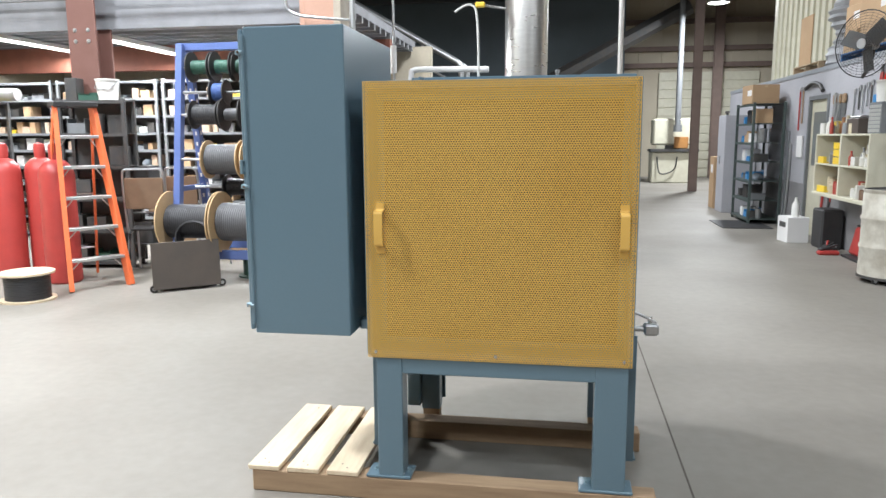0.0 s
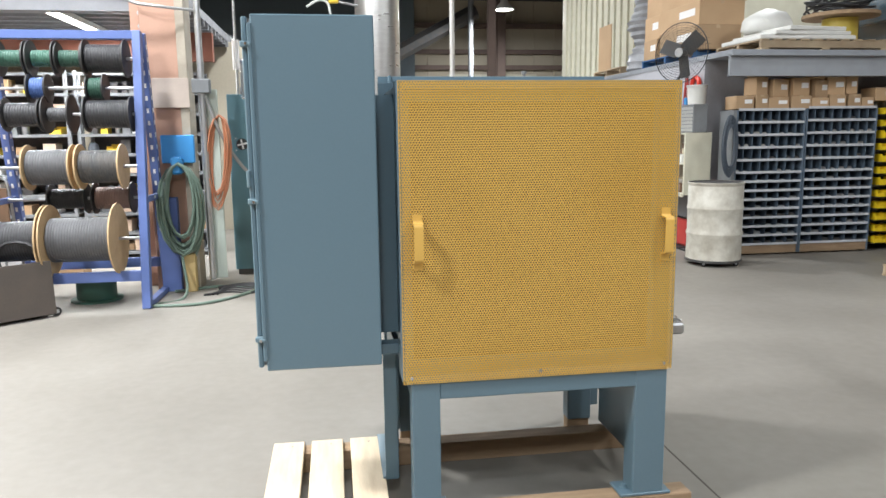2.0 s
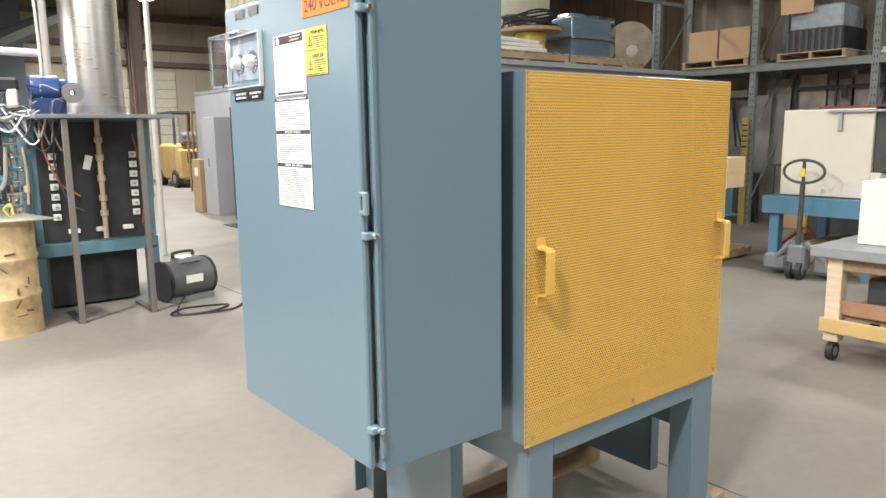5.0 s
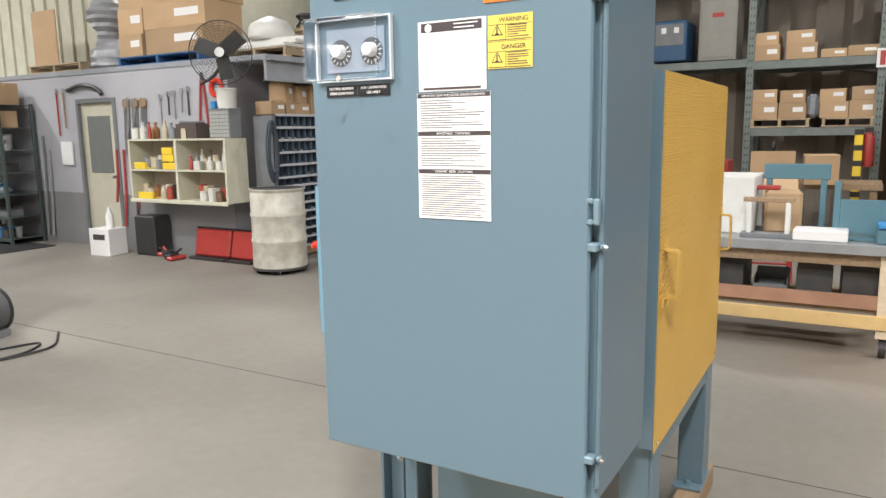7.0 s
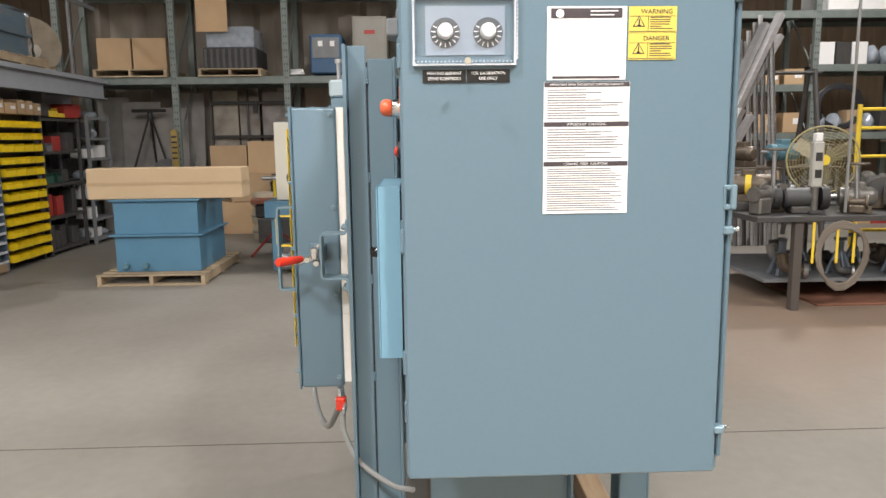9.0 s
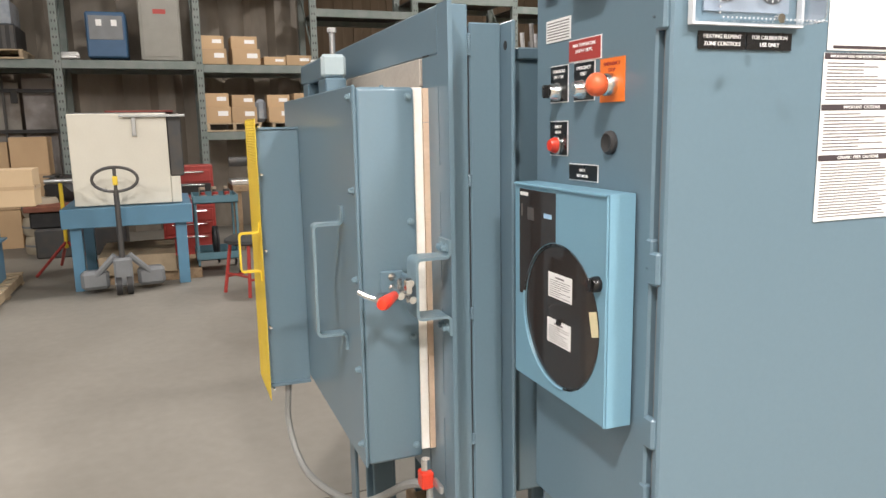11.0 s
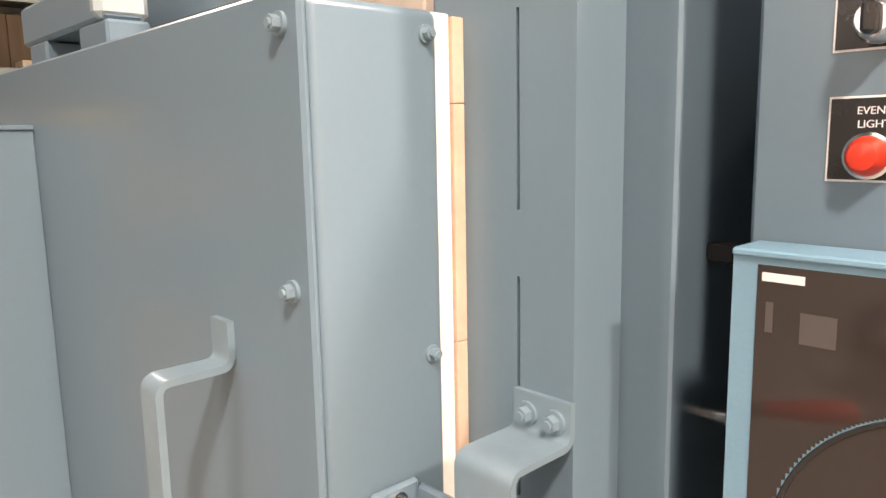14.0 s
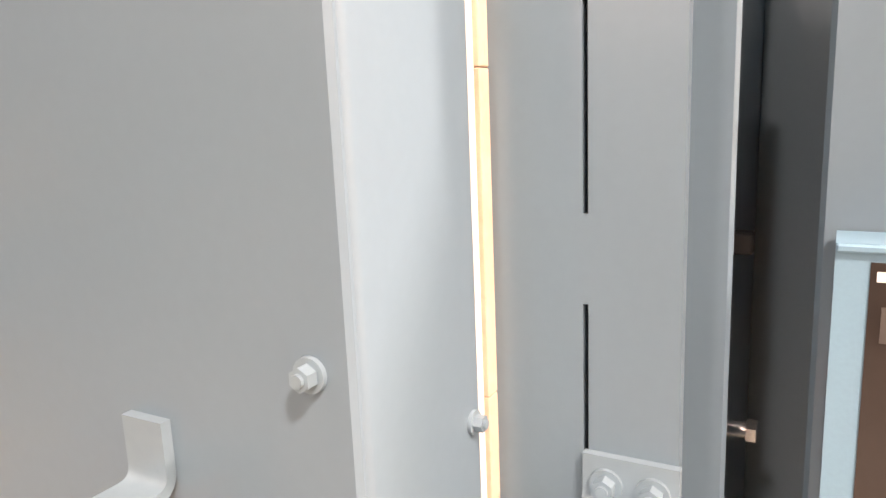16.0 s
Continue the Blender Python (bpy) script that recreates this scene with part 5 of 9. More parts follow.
def rack_bay(y0, y1, levels, first=False, x0=8.3, x1=9.3, top=4.6):
    r = thing("pallet_rack", (0, 0, 0), 0, "green-grey steel pallet rack bay with box beams", "rack", "pallet racks")
    posts = [y0] + ([y1] if first else [])
    for y in posts:
        for x in (x0, x1 - 0.08):
            up = part("upright", boxes([((x, y - 0.045, 0), (x + 0.012, y + 0.045, top)), ((x + 0.012, y - 0.045, 0), (x + 0.08, y - 0.037, top)), ((x + 0.012, y + 0.037, 0), (x + 0.08, y + 0.045, top))], 0), RACK_GREEN, r)
            if x == x0:
                bm = B()
                for k in range(int(top / 0.1)):
                    for s in (-0.018, 0.018):
                        box(bm, (x - 0.001, y + s - 0.007, 0.06 + 0.1 * k), (x, y + s + 0.007, 0.09 + 0.1 * k))
                tagged(part("punched_hole", bm, BLACK, up), kind="stuff")
        for k in range(4):
            za, zb = 0.3 + 1.05 * k, 0.3 + 1.05 * (k + 1)
            part("brace", tube(B(), [(x0 + 0.05, y, za), (x1 - 0.05, y, zb)], 0.014, 6), RACK_GREEN, r)
    for z in levels:
        for x in (x0, x1 - 0.05):
            part("beam", one((x, y0 + 0.045, z - 0.11), (x + 0.05, y1 - 0.045, z), 0.004), RACK_GREEN, r)
        part("deck", one((x0 + 0.05, y0 + 0.045, z - 0.03), (x1 - 0.05, y1 - 0.045, z - 0.008), 0), DARKGREY, r)
    return r


def wheel(parent, at, r, w=0.03, along="y"):
    d = Vector((w / 2, 0, 0)) if along == "x" else Vector((0, w / 2, 0))
    t = part("wheel", cyl(B(), Vector(at) - d, Vector(at) + d, r, 20), BLACK, parent)
    part("hub", cyl(B(), Vector(at) - d * 1.1, Vector(at) + d * 1.1, r * 0.5, 14), STEEL, t)
    return t


# ---- storage bay ----
step_ladder((-4.84, 6.86, 0), 1.74, 52, "orange fibreglass step ladder with grey aluminium steps", 27, True, LADDER, 6, 1.0)
for x, y, h in ((-6.05, 7.30, 1.28), (-5.80, 7.55, 1.28), (-5.08, 6.85, 1.28)):
    g = thing("gas_cylinder", (x, y, 0), 0, "dull red steel gas cylinder with a domed cap", "cylinder", "gas cylinders")
    part("shell", lathe(B(), [(0, 0.01), (0.15, 0.0), (0.165, 0.02), (0.165, h - 0.20), (0.15, h - 0.13), (0.10, h - 0.07), (0.055, h - 0.05), (0, h - 0.05)], 28), RED, g)
    part("cap", lathe(B(), [(0.055, h - 0.06), (0.06, h + 0.06), (0.05, h + 0.1), (0, h + 0.115)], 18), RED, g)
sp = thing("wire_spool", (-4.85, 6.05, 0), 0, "low wooden spool of black wire standing on the floor", "spool")
for z in (0.0, 0.24):
    part("flange", lathe(B(), [(0, z), (0.23, z), (0.23, z + 0.018), (0, z + 0.018)], 32), PINE, sp)
part("winding", lathe(B(), [(0.19 - (k % 2) * 0.004, 0.02 + 0.011 * k) for k in range(21)], 28), CABLE, sp)
tr = thing("plate_truck", (-3.62, 6.63, 0), 39, "dark steel plate standing on a low wheeled dolly", "dolly")
part("plate", box(B(), (-0.31, -0.006, 0.03), (0.31, 0.006, 0.47), 0.002, pose(0, 0, 0, -4, 0, 0)), mat("brown_grey_plate", (0.11, 0.095, 0.085), 0.45, 0.4, (0.15, 0.12, 0.10), 4, 0.6), tr)
part("base", one((-0.27, 0.02, 0.05), (0.29, 0.32, 0.08)), DARKGREY, tr)
for x, y in ((-0.30, 0.04), (0.33, 0.06), (-0.24, 0.28), (0.25, 0.28)):
    wheel(tr, (x, y, 0.035), 0.035)
hank("cable_coil", [Vector((-3.66 + 0.2 * math.sin(a), 6.86 + 0.012 * a * 0.3, 0.46 + 0.17 * math.cos(a))) for a in (0.42 * k for k in range(90))], 0.014, CABLE, "thick black cable coiled behind the steel plate", "cable")

rk = thing("reel_rack", (0, 0, 0), 0, "blue steel A-frame rack for cable reels", "rack")
RX = (-3.93, -2.70)
for x in RX:
    for ya in (6.98, 7.78):
        a, b = Vector((x, ya, 0)), Vector((x, 7.38 + (ya - 7.38) * 0.16, 2.36))
        m = Matrix.Translation(a) @ (b - a).to_track_quat("Z", "X").to_matrix().to_4x4()
        leg = part("leg", box(B(), (-0.04, -0.035, 0), (0.04, 0.035, (b - a).length), 0.004, m), RACK_BLUE, rk)
        bm = B()
        for k in range(20):
            box(bm, (-0.013, -0.0375, 0.16 + 0.11 * k), (0.013, -0.0355, 0.20 + 0.11 * k), 0, m)
            box(bm, (-0.042, -0.010, 0.16 + 0.11 * k), (-0.0405, 0.010, 0.20 + 0.11 * k), 0, m)
        tagged(part("punched_hole", bm, PAPER, leg), kind="stuff")
    part("foot_bar", one((x - 0.03, 6.98, 0.0), (x + 0.03, 7.78, 0.05)), RACK_BLUE, rk)
    part("cross_bar", one((x - 0.02, 7.12, 0.9), (x + 0.02, 7.64, 0.95)), RACK_BLUE, rk)
part("top_beam", one((RX[0], 7.33, 2.30), (RX[1], 7.43, 2.37)), RACK_BLUE, rk)
for y in (7.02, 7.74):
    part("low_beam", one((RX[0], y - 0.02, 0.24), (RX[1], y + 0.02, 0.33)), RACK_BLUE, rk)
AX = [(2.13, 7.30), (1.88, 7.25), (1.66, 7.20), (1.22, 7.14), (0.93, 7.42), (0.61, 7.05)]
for z, y in AX:
    part("axle", cyl(B(), (RX[0] - 0.03, y, z), (RX[1] + 0.03, y, z), 0.014, 10), STEEL, rk)
GB = "small green wire reel on the rack axle"
for z_i, x, r, w, core, fl, wire, lab in (
    (0, -3.70, 0.15, 0.22, 0.07, BLACK, CABLE_GREEN, GB), (0, -3.46, 0.15, 0.2, 0.07, BLACK, CABLE_GREEN, GB), (0, -3.24, 0.13, 0.2, 0.07, BLACK, CABLE_GREEN, GB), (0, -2.96, 0.16, 0.32, 0.12, BLACK, CABLE, "black wire reel with dark flanges on the rack axle"),
    (1, -3.50, 0.12, 0.14, 0.09, BLACK, CABLE_BLUE, "small blue wire reel on the rack axle"), (1, -3.04, 0.12, 0.13, 0.09, BLACK, CABLE_GREEN, GB),
    (2, -3.62, 0.14, 0.28, 0.10, BLACK, CABLE, "black cable reel on the rack axle"), (2, -3.34, 0.16, 0.2, 0.06, BLACK, CABLE_GREY, "grey wire reel on the rack axle"), (2, -2.94, 0.15, 0.36, 0.12, BLACK, CABLE, "wide black cable reel on the rack axle"),
    (3, -3.42, 0.19, 0.36, 0.15, PLY, CABLE_GREY, "plywood reel of grey cable on the rack axle"), (3, -3.02, 0.19, 0.34, 0.14, PLY, DARKGREY, "plywood reel of dark cable on the rack axle"),
    (4, -3.40, 0.13, 0.3, 0.09, BLACK, CABLE, "black cable reel low on the rack"), (4, -3.02, 0.14, 0.32, 0.10, BLACK, mat("brown_wire", (0.24, 0.15, 0.12), 0.5), "brown cable reel low on the rack"),
    (5, -3.74, 0.30, 0.52, 0.17, PLY, CABLE, "large plywood reel of black cable"), (5, -3.18, 0.30, 0.54, 0.19, PLY, CABLE_GREY, "large plywood reel of grey cable"),
):
    reel((x, AX[z_i][1], AX[z_i][0]), r, w, core, fl, wire, lab)
sp2 = thing("wire_spool", (-3.25, 7.45, 0), 0, "dark green spool on the floor under the rack", "spool")
part("drum", lathe(B(), [(0, 0), (0.22, 0), (0.22, 0.015), (0.17, 0.02), (0.17, 0.19), (0.22, 0.195), (0.22, 0.21), (0, 0.21)], 28), CABLE_GREEN, sp2)
SMALL = ("carton", "case", "grey_bin", "can", "bag", "case", "carton", "paper_box", "bin", "grey_bin", "can", "case", "tan_box", "tan_box")
for k, (x, w) in enumerate(((-8.1, 1.5), (-6.5, 1.55), (-4.9, 1.5), (-3.35, 1.45))):
    shelving((x, 10.1, 0), w, 0.5, 2.25, 10, GREY, "grey steel shelving packed with small stock", 0, SMALL, 40 + k, small=True)
shelving((-5.20, 7.74, 0), 0.72, 0.32, 1.86, 6, DARKGREY, "dark steel shelving before the column, with cans and cases", 12, ("case", "case", "can", "grey_bin", "case", "green_bin"), 51)
wp_ = thing("plastic_pail", (-5.05, 7.74, 1.845), 0, "white plastic pail on the dark shelving", "pail")
part("body", lathe(B(), [(0, 0), (0.10, 0), (0.118, 0.2), (0.126, 0.205), (0.126, 0.225), (0, 0.225)], 24), WHITE, wp_)
part("bail", tube(B(), arc([(-0.12, 0, 0.2), (-0.08, -0.1, 0.12), (0.08, -0.1, 0.12), (0.12, 0, 0.2)]), 0.004, 6), STEEL, wp_)
shelving((-8.0, 8.6, 0), 1.6, 0.5, 1.9, 5, DARKGREY, "dark steel shelving stacked with tools and cans", 0, ("case", "can", "grey_bin", "carton", "bin", "pail"), 52, back=False)
bm = cyl(B(), (-7.9, 8.6, 1.98), (-6.9, 8.65, 1.98), 0.08, 16)
solid("duct_pipe", bm, STEEL, "galvanised duct pipe lying on top of the shelving", "pipe")
def tubular_chair(at, rz):
    c = thing("tubular_chair", at, rz, "old tubular steel chair with a brown plywood back", "chair", "tubular chairs")
    for s in (-0.2, 0.2):
        part("frame", tube(B(), arc([(s, -0.24, 0.0), (s, -0.21, 0.42), (s, -0.12, 0.47), (s, 0.16, 0.45), (s, 0.24, 0.62), (s, 0.30, 1.05), (s * 0.8, 0.32, 1.12)]), 0.013, 8), STEEL, c)
        part("rear_leg", tube(B(), [(s, 0.16, 0.45), (s * 1.1, 0.30, 0.0)], 0.012, 8), DARKGREY, c)
    part("top_bar", tube(B(), [(-0.16, 0.32, 1.12), (0.16, 0.32, 1.12)], 0.013, 8), STEEL, c)
    part("backrest", box(B(), (-0.19, 0.262, 0.72), (0.19, 0.275, 1.04), 0.005, pose(0, 0, 0, -2, 0, 0)), mat_ply, c)
    part("seat", one((-0.20, -0.2, 0.465), (0.20, 0.16, 0.485), 0.008), BLACK, c)
    return c


mat_ply = mat("brown_plywood", (0.20, 0.125, 0.075), 0.55, 0.0, (0.15, 0.09, 0.055), 7, 0.6)
tubular_chair((-4.48, 7.50, 0), 200)
tubular_chair((-4.10, 7.85, 0), 172)
st_ = thing("steel_trolley", (-4.72, 7.98, 0), 10, "dark steel trolley frame beside the chairs", "trolley")
for x in (-0.22, 0.22):
    for y in (-0.2, 0.2):
        part("leg", tube(B(), [(x, y, 0.02), (x, y, 0.98)], 0.014, 8), DARKGREY, st_)
for z in (0.25, 0.6, 0.95):
    part("shelf", one((-0.24, -0.22, z), (0.24, 0.22, z + 0.012)), DARKGREY, st_)
for k, (x, y, z, w, h) in enumerate(((-0.08, -0.05, 0.262, 0.26, 0.24), (0.08, 0.0, 0.612, 0.2, 0.2), (-0.1, 0.02, 0.962, 0.2, 0.16))):
    solid("dark_case", box(B(), (-4.72 + x - w / 2, 7.98 + y - 0.12, z), (-4.72 + x + w / 2, 7.98 + y + 0.12, z + h), 0.006), (DARKGREY, TIMBER, BLACK)[k], "dark case on the trolley shelf", "case", "trolley cases")
for k, (x, y, s) in enumerate(((-4.4, 8.5, 0.5), (-3.9, 8.6, 0.42), (-4.75, 8.75, 0.4))):
    carton((x, y, 0.0), s, 0.4, s * 0.8, 8 * k, "brown carton on the storage bay floor", face="-y")

# post with hoses, conduit and cords
po = thing("timber_post", (-2.56, 7.86, 0), 0, "pinkish timber-clad post with a grey board and cables", "post")
part("cladding", one((-0.22, -0.12, 0), (0.10, 0.16, 4.4), 0.006), COLUMN, po)
part("edge_board", one((0.10, -0.14, 0), (0.18, 0.16, 4.4), 0.004), mat("weathered_board", (0.40, 0.36, 0.29), 0.8, 0, (0.3, 0.25, 0.2), 6, 0.6), po)
part("notice_board", one((-0.14, -0.16, 1.73), (0.19, -0.142, 2.0), 0.003), mat("pinkish_board", (0.50, 0.42, 0.36), 0.6), po, "blank beige board")
part("blue_skid_post", one((-0.16, -0.2, 0), (0.02, -0.12, 0.9), 0.005), RACK_BLUE, po)
part("kick_block", one((0.06, -0.24, 0.0), (0.16, -0.15, 0.36), 0.004), mat("yellow_timber", (0.6, 0.45, 0.2), 0.7), po)
hg = thing("hose_hanger", (-2.50, 7.66, 1.22), 0, "bright blue plastic hose hanger on the post", "hanger")
part("back_plate", one((-0.15, 0.0, 0), (0.15, 0.045, 0.26), 0.008), PLASTIC_BLUE, hg)
part("hook", one((-0.05, -0.12, -0.1), (0.05, 0.0, 0.06), 0.02), PLASTIC_BLUE, hg)
hank("hose_coil", coil((-2.50, 7.58, 0.78), 0.19, 11, 0.42, 3), 0.014, HOSE_GREEN, "green-grey air hose hung in long loops on the post")
hank("hose_coil", coil((-2.48, 7.52, 0.84), 0.14, 6, 0.38, 8), 0.014, HOSE_GREEN, "green-grey air hose hung in long loops on the post")
hank("extension_cord", coil((-2.15, 7.70, 1.26), 0.085, 13, 0.40, 5, 0.03), 0.007, HOSE_ORANGE, "orange extension cord hung in a hank", "cord")
cd_ = thing("conduit", (-2.26, 7.72, 0), 0, "grey electrical conduit with a junction box", "conduit")
part("pipe", tube(B(), [(0, 0, 0.1), (0, 0, 4.2)], 0.03, 10), STEEL, cd_)
part("junction_box", one((-0.08, -0.06, 1.86), (0.08, 0.05, 1.99), 0.008), GREY, cd_)
part("back_channel", one((-0.03, 0.035, 0.1), (0.13, 0.06, 1.9), 0.003), mat("pale_green_grey", (0.42, 0.47, 0.42), 0.6), cd_)
part("top_pipe", tube(B(), arc([(-0.02, -0.04, 2.6), (-0.3, -0.1, 2.62), (-0.55, -0.12, 2.66), (-0.66, -0.12, 2.8), (-0.66, -0.12, 3.4)]), 0.014, 8), STEEL, cd_)
hank("floor_hose", arc([(-2.5, 7.55, 0.35), (-2.45, 7.3, 0.02), (-2.75, 7.05, 0.014), (-2.3, 7.0, 0.014), (-2.0, 7.25, 0.014), (-1.85, 7.6, 0.014), (-2.2, 7.75, 0.014), (-2.6, 7.6, 0.014)], 10), 0.013, HOSE_GREEN, "green-grey hose trailing over the floor")
for k in range(4):
    hank("floor_cable", arc([(-2.3 + 0.04 * k, 7.4, 0.01), (-2.1, 7.5 + 0.05 * k, 0.01 + 0.01 * k), (-1.9 + 0.05 * k, 7.42 + 0.06 * k, 0.012), (-1.7, 7.55 + 0.05 * k, 0.012), (-1.95, 7.75 + 0.04 * k, 0.012), (-2.2, 7.62, 0.012 + 0.008 * k)], 8), 0.009, CABLE, "black cables lying in a tangle on the floor", "cable")

# teal burner panel, half-built furnace with its stack
tc = thing("teal_cabinet", (-1.91, 8.6, 0), 0, "tall teal control cabinet with two fan grilles", "cabinet")
part("body", one((-0.225, -0.2, 0.06), (0.225, 0.2, 1.89), 0.006), TEAL, tc)
part("plinth", one((-0.2, -0.18, 0), (0.2, 0.18, 0.06)), DARKGREY, tc)
for s in (-0.09, 0.09):
    g = part("fan_grille", lathe(B(), [(0.06, 0), (0.06, 0.006), (0.05, 0.008), (0.0, 0.008)], 20, Matrix.Translation((s, -0.2, 1.38)) @ pose(0, 0, 0, 90, 0, 0)), BLACK, tc)
    part("grille_screws", boxes([((s + a - 0.006, -0.207, 1.38 + b - 0.006), (s + a + 0.006, -0.2, 1.38 + b + 0.006)) for a in (-0.062, 0.062) for b in (-0.062, 0.062)], 0.002), PAPER, tc)
    for a in (-8, 82):
        part("grille_bar", box(B(), (-0.05, -0.009, 0.008), (0.05, 0.009, 0.013), 0.002, Matrix.Translation((s, -0.2, 1.38)) @ pose(0, 0, 0, 90, 0, 0) @ pose(0, 0, 0, 0, 0, a + 20)), PAPER, g)
part("top_box", one((-0.1, -0.1, 1.89), (0.03, 0.0, 1.97)), GREY, tc)
part("top_box", one((0.1, -0.1, 1.89), (0.18, 0.02, 1.95)), GREY, tc)
part("riser", tube(B(), arc([(0.07, 0, 1.89), (0.07, 0, 2.12), (0.12, 0, 2.18), (0.4, 0, 2.18), (0.95, 0.0, 2.17)]), 0.032, 10), mat("white_pipe", (0.66, 0.66, 0.66), 0.45), tc)
part("riser", tube(B(), [(-0.13, 0, 1.89), (-0.13, 0, 3.4)], 0.014, 8), STEEL, tc)
part("cable_tray", tube(B(), [(-0.13, -0.02, 2.15), (-0.13, -0.02, 2.45)], 0.035, 8), PAPER, tc)
drum((-1.52, 7.99, 0), DRUM_YELLOW, "scuffed pale yellow open steel drum with a tin sheet on top", 0.87)
solid("tin_sheet", box(B(), (-0.36, -0.33, 0.872), (0.33, 0.35, 0.878), 0, pose(-1.52, 7.99, 0, 0.4, 1.2, 14)), mat("old_tin", (0.5, 0.47, 0.38), 0.45, 0.5), "bent tin sheet lying on the drum", "sheet")
rnd = random.Random(5)
for k in range(16):
    a, z = radians(-150 + 120 * rnd.random()), rnd.uniform(0.12, 0.8)
    dm = Matrix.Translation((-1.52 + 0.294 * math.cos(a), 7.99 + 0.294 * math.sin(a), z)) @ pose(0, 0, 0, 90, rnd.uniform(-50, 50), 0) @ pose(0, 0, 0, 0, 0, 0)
    b = solid("drum_scrape", box(B(), (-rnd.uniform(0.004, 0.012), -rnd.uniform(0.015, 0.05), -0.003), (0.004, rnd.uniform(0.01, 0.04), 0.003), 0.001), SCUFF, "brown paint scrape on the yellow drum", "scrape", "drum scrapes")
    b.matrix_basis = Matrix.Translation((-1.52 + 0.2935 * math.cos(a), 7.99 + 0.2935 * math.sin(a), z)) @ pose(0, 0, 0, 0, 90, math.degrees(a)) @ pose(0, 0, 0, 0, 0, rnd.uniform(0, 180))
for x in (-1.62, -1.4):
    hank("wire_hook", arc([(x, 7.9, 0.89), (x - 0.03, 7.9, 0.95), (x + 0.02, 7.9, 0.98), (x + 0.03, 7.9, 0.9)]), 0.006, YELLOW2, "yellow wire hook sticking out of the drum", "hook")
fs = thing("gas_furnace", (0, 0, 0), 0, "half-built teal furnace with a black burner panel and a steel stack", "furnace")
for x, y in ((-1.16, 8.38), (-0.24, 8.38), (-1.16, 9.2), (-0.24, 9.2)):
    part("leg", one((x - 0.05, y - 0.05, 0), (x + 0.05, y + 0.05, 0.5)), BLUE2 if x > 0 else TEAL, fs)
part("under_box", one((-1.06, 8.5, 0.02), (-0.34, 9.15, 0.46), 0.006), BLACK, fs, "black equipment box under the furnace table")
part("table_rail", one((-1.21, 8.33, 0.48), (-0.19, 8.43, 0.58)), TEAL, fs)
part("table_rail", one((-1.21, 8.43, 0.48), (-1.11, 9.25, 0.58)), TEAL, fs)
part("table_rail", one((-0.29, 8.43, 0.48), (-0.19, 9.25, 0.58)), TEAL, fs)
part("shell", one((-1.15, 8.44, 0.58), (-0.17, 9.3, 1.62), 0.005), TEAL, fs)
bp = part("burner_panel", one((-1.09, 8.42, 0.60), (-0.23, 8.439, 1.60)), BLACK, fs, "black insulated burner panel")
for x in (-0.98, -0.34):
    for k in range(7):
        c = part("igniter", one((x - 0.03, 8.39, 0.78 + 0.085 * k), (x + 0.03, 8.42, 0.835 + 0.085 * k), 0.004), PAPER, bp, "white ceramic connector")
        part("igniter_tip", cyl(B(), (x, 8.38, 0.807 + 0.085 * k), (x, 8.39, 0.807 + 0.085 * k), 0.012, 8), STEEL, c)
for x in (-0.86, -0.64, -0.42):
    part("connector", one((x - 0.045, 8.39, 0.66), (x + 0.045, 8.42, 0.70), 0.004), PAPER, bp, "white ceramic connector")
gp = part("gas_pipe", tube(B(), [(-0.62, 8.36, 0.6), (-0.62, 8.36, 1.66)], 0.022, 10), BRASS, fs, "tarnished copper gas pipe with fittings")
for z in (0.82, 0.95, 1.12, 1.3, 1.45):
    part("fitting", lathe(B(), [(0.022, -0.03), (0.034, -0.022), (0.034, 0.022), (0.022, 0.03)], 12, Matrix.Translation((-0.62, 8.36, z))), BRASS, gp)
part("tag", box(B(), (-0.03, 0, -0.06), (0.03, 0.003, 0.06), 0, pose(-0.72, 8.35, 1.26, 0, 15, 0)), PAPER, gp, "paper inspection tag")
for k, pts in enumerate((((-1.0, 8.38, 1.6), (-1.06, 8.3, 1.4), (-0.95, 8.33, 1.1), (-0.8, 8.35, 0.98)), ((-0.9, 8.38, 1.6), (-0.98, 8.32, 1.3), (-0.9, 8.34, 0.95), (-0.78, 8.36, 0.85)), ((-0.3, 8.38, 0.7), (-0.27, 8.36, 1.1), (-0.34, 8.37, 1.5)))):
    part("lead", tube(B(), arc(pts), 0.008, 7), (HOSE_ORANGE, CABLE_GREY, RUST)[k], fs)
part("top_plate", one((-1.18, 7.80, 1.62), (-0.15, 9.3, 1.65)), GREY, fs)
for x in (-0.975, -0.415):
    part("front_strut", one((x - 0.022, 7.825, 0), (x + 0.022, 7.865, 1.62), 0.004), mat("raw_steel_tube", (0.24, 0.22, 0.21), 0.45, 0.5), fs, "raw steel strut")
    part("strut_foot", one((x - 0.03, 7.84, 0.0), (x + 0.03, 8.3, 0.02)), DARKGREY, fs)
sk_ = part("exhaust_pipe", lathe(B(), [(0.235, 1.72), (0.235, 3.2), (0.24, 3.2), (0.24, 3.26), (0.235, 3.26), (0.235, 6.4)], 40, Matrix.Translation((-0.55, 8.62, 0))), STACK, fs, "bright stainless steel exhaust stack")
part("pipe_flange", lathe(B(), [(0.0, 1.65), (0.30, 1.65), (0.30, 1.67), (0.245, 1.68), (0.245, 1.74), (0.235, 1.74)], 36, Matrix.Translation((-0.55, 8.62, 0))), STEEL, fs)
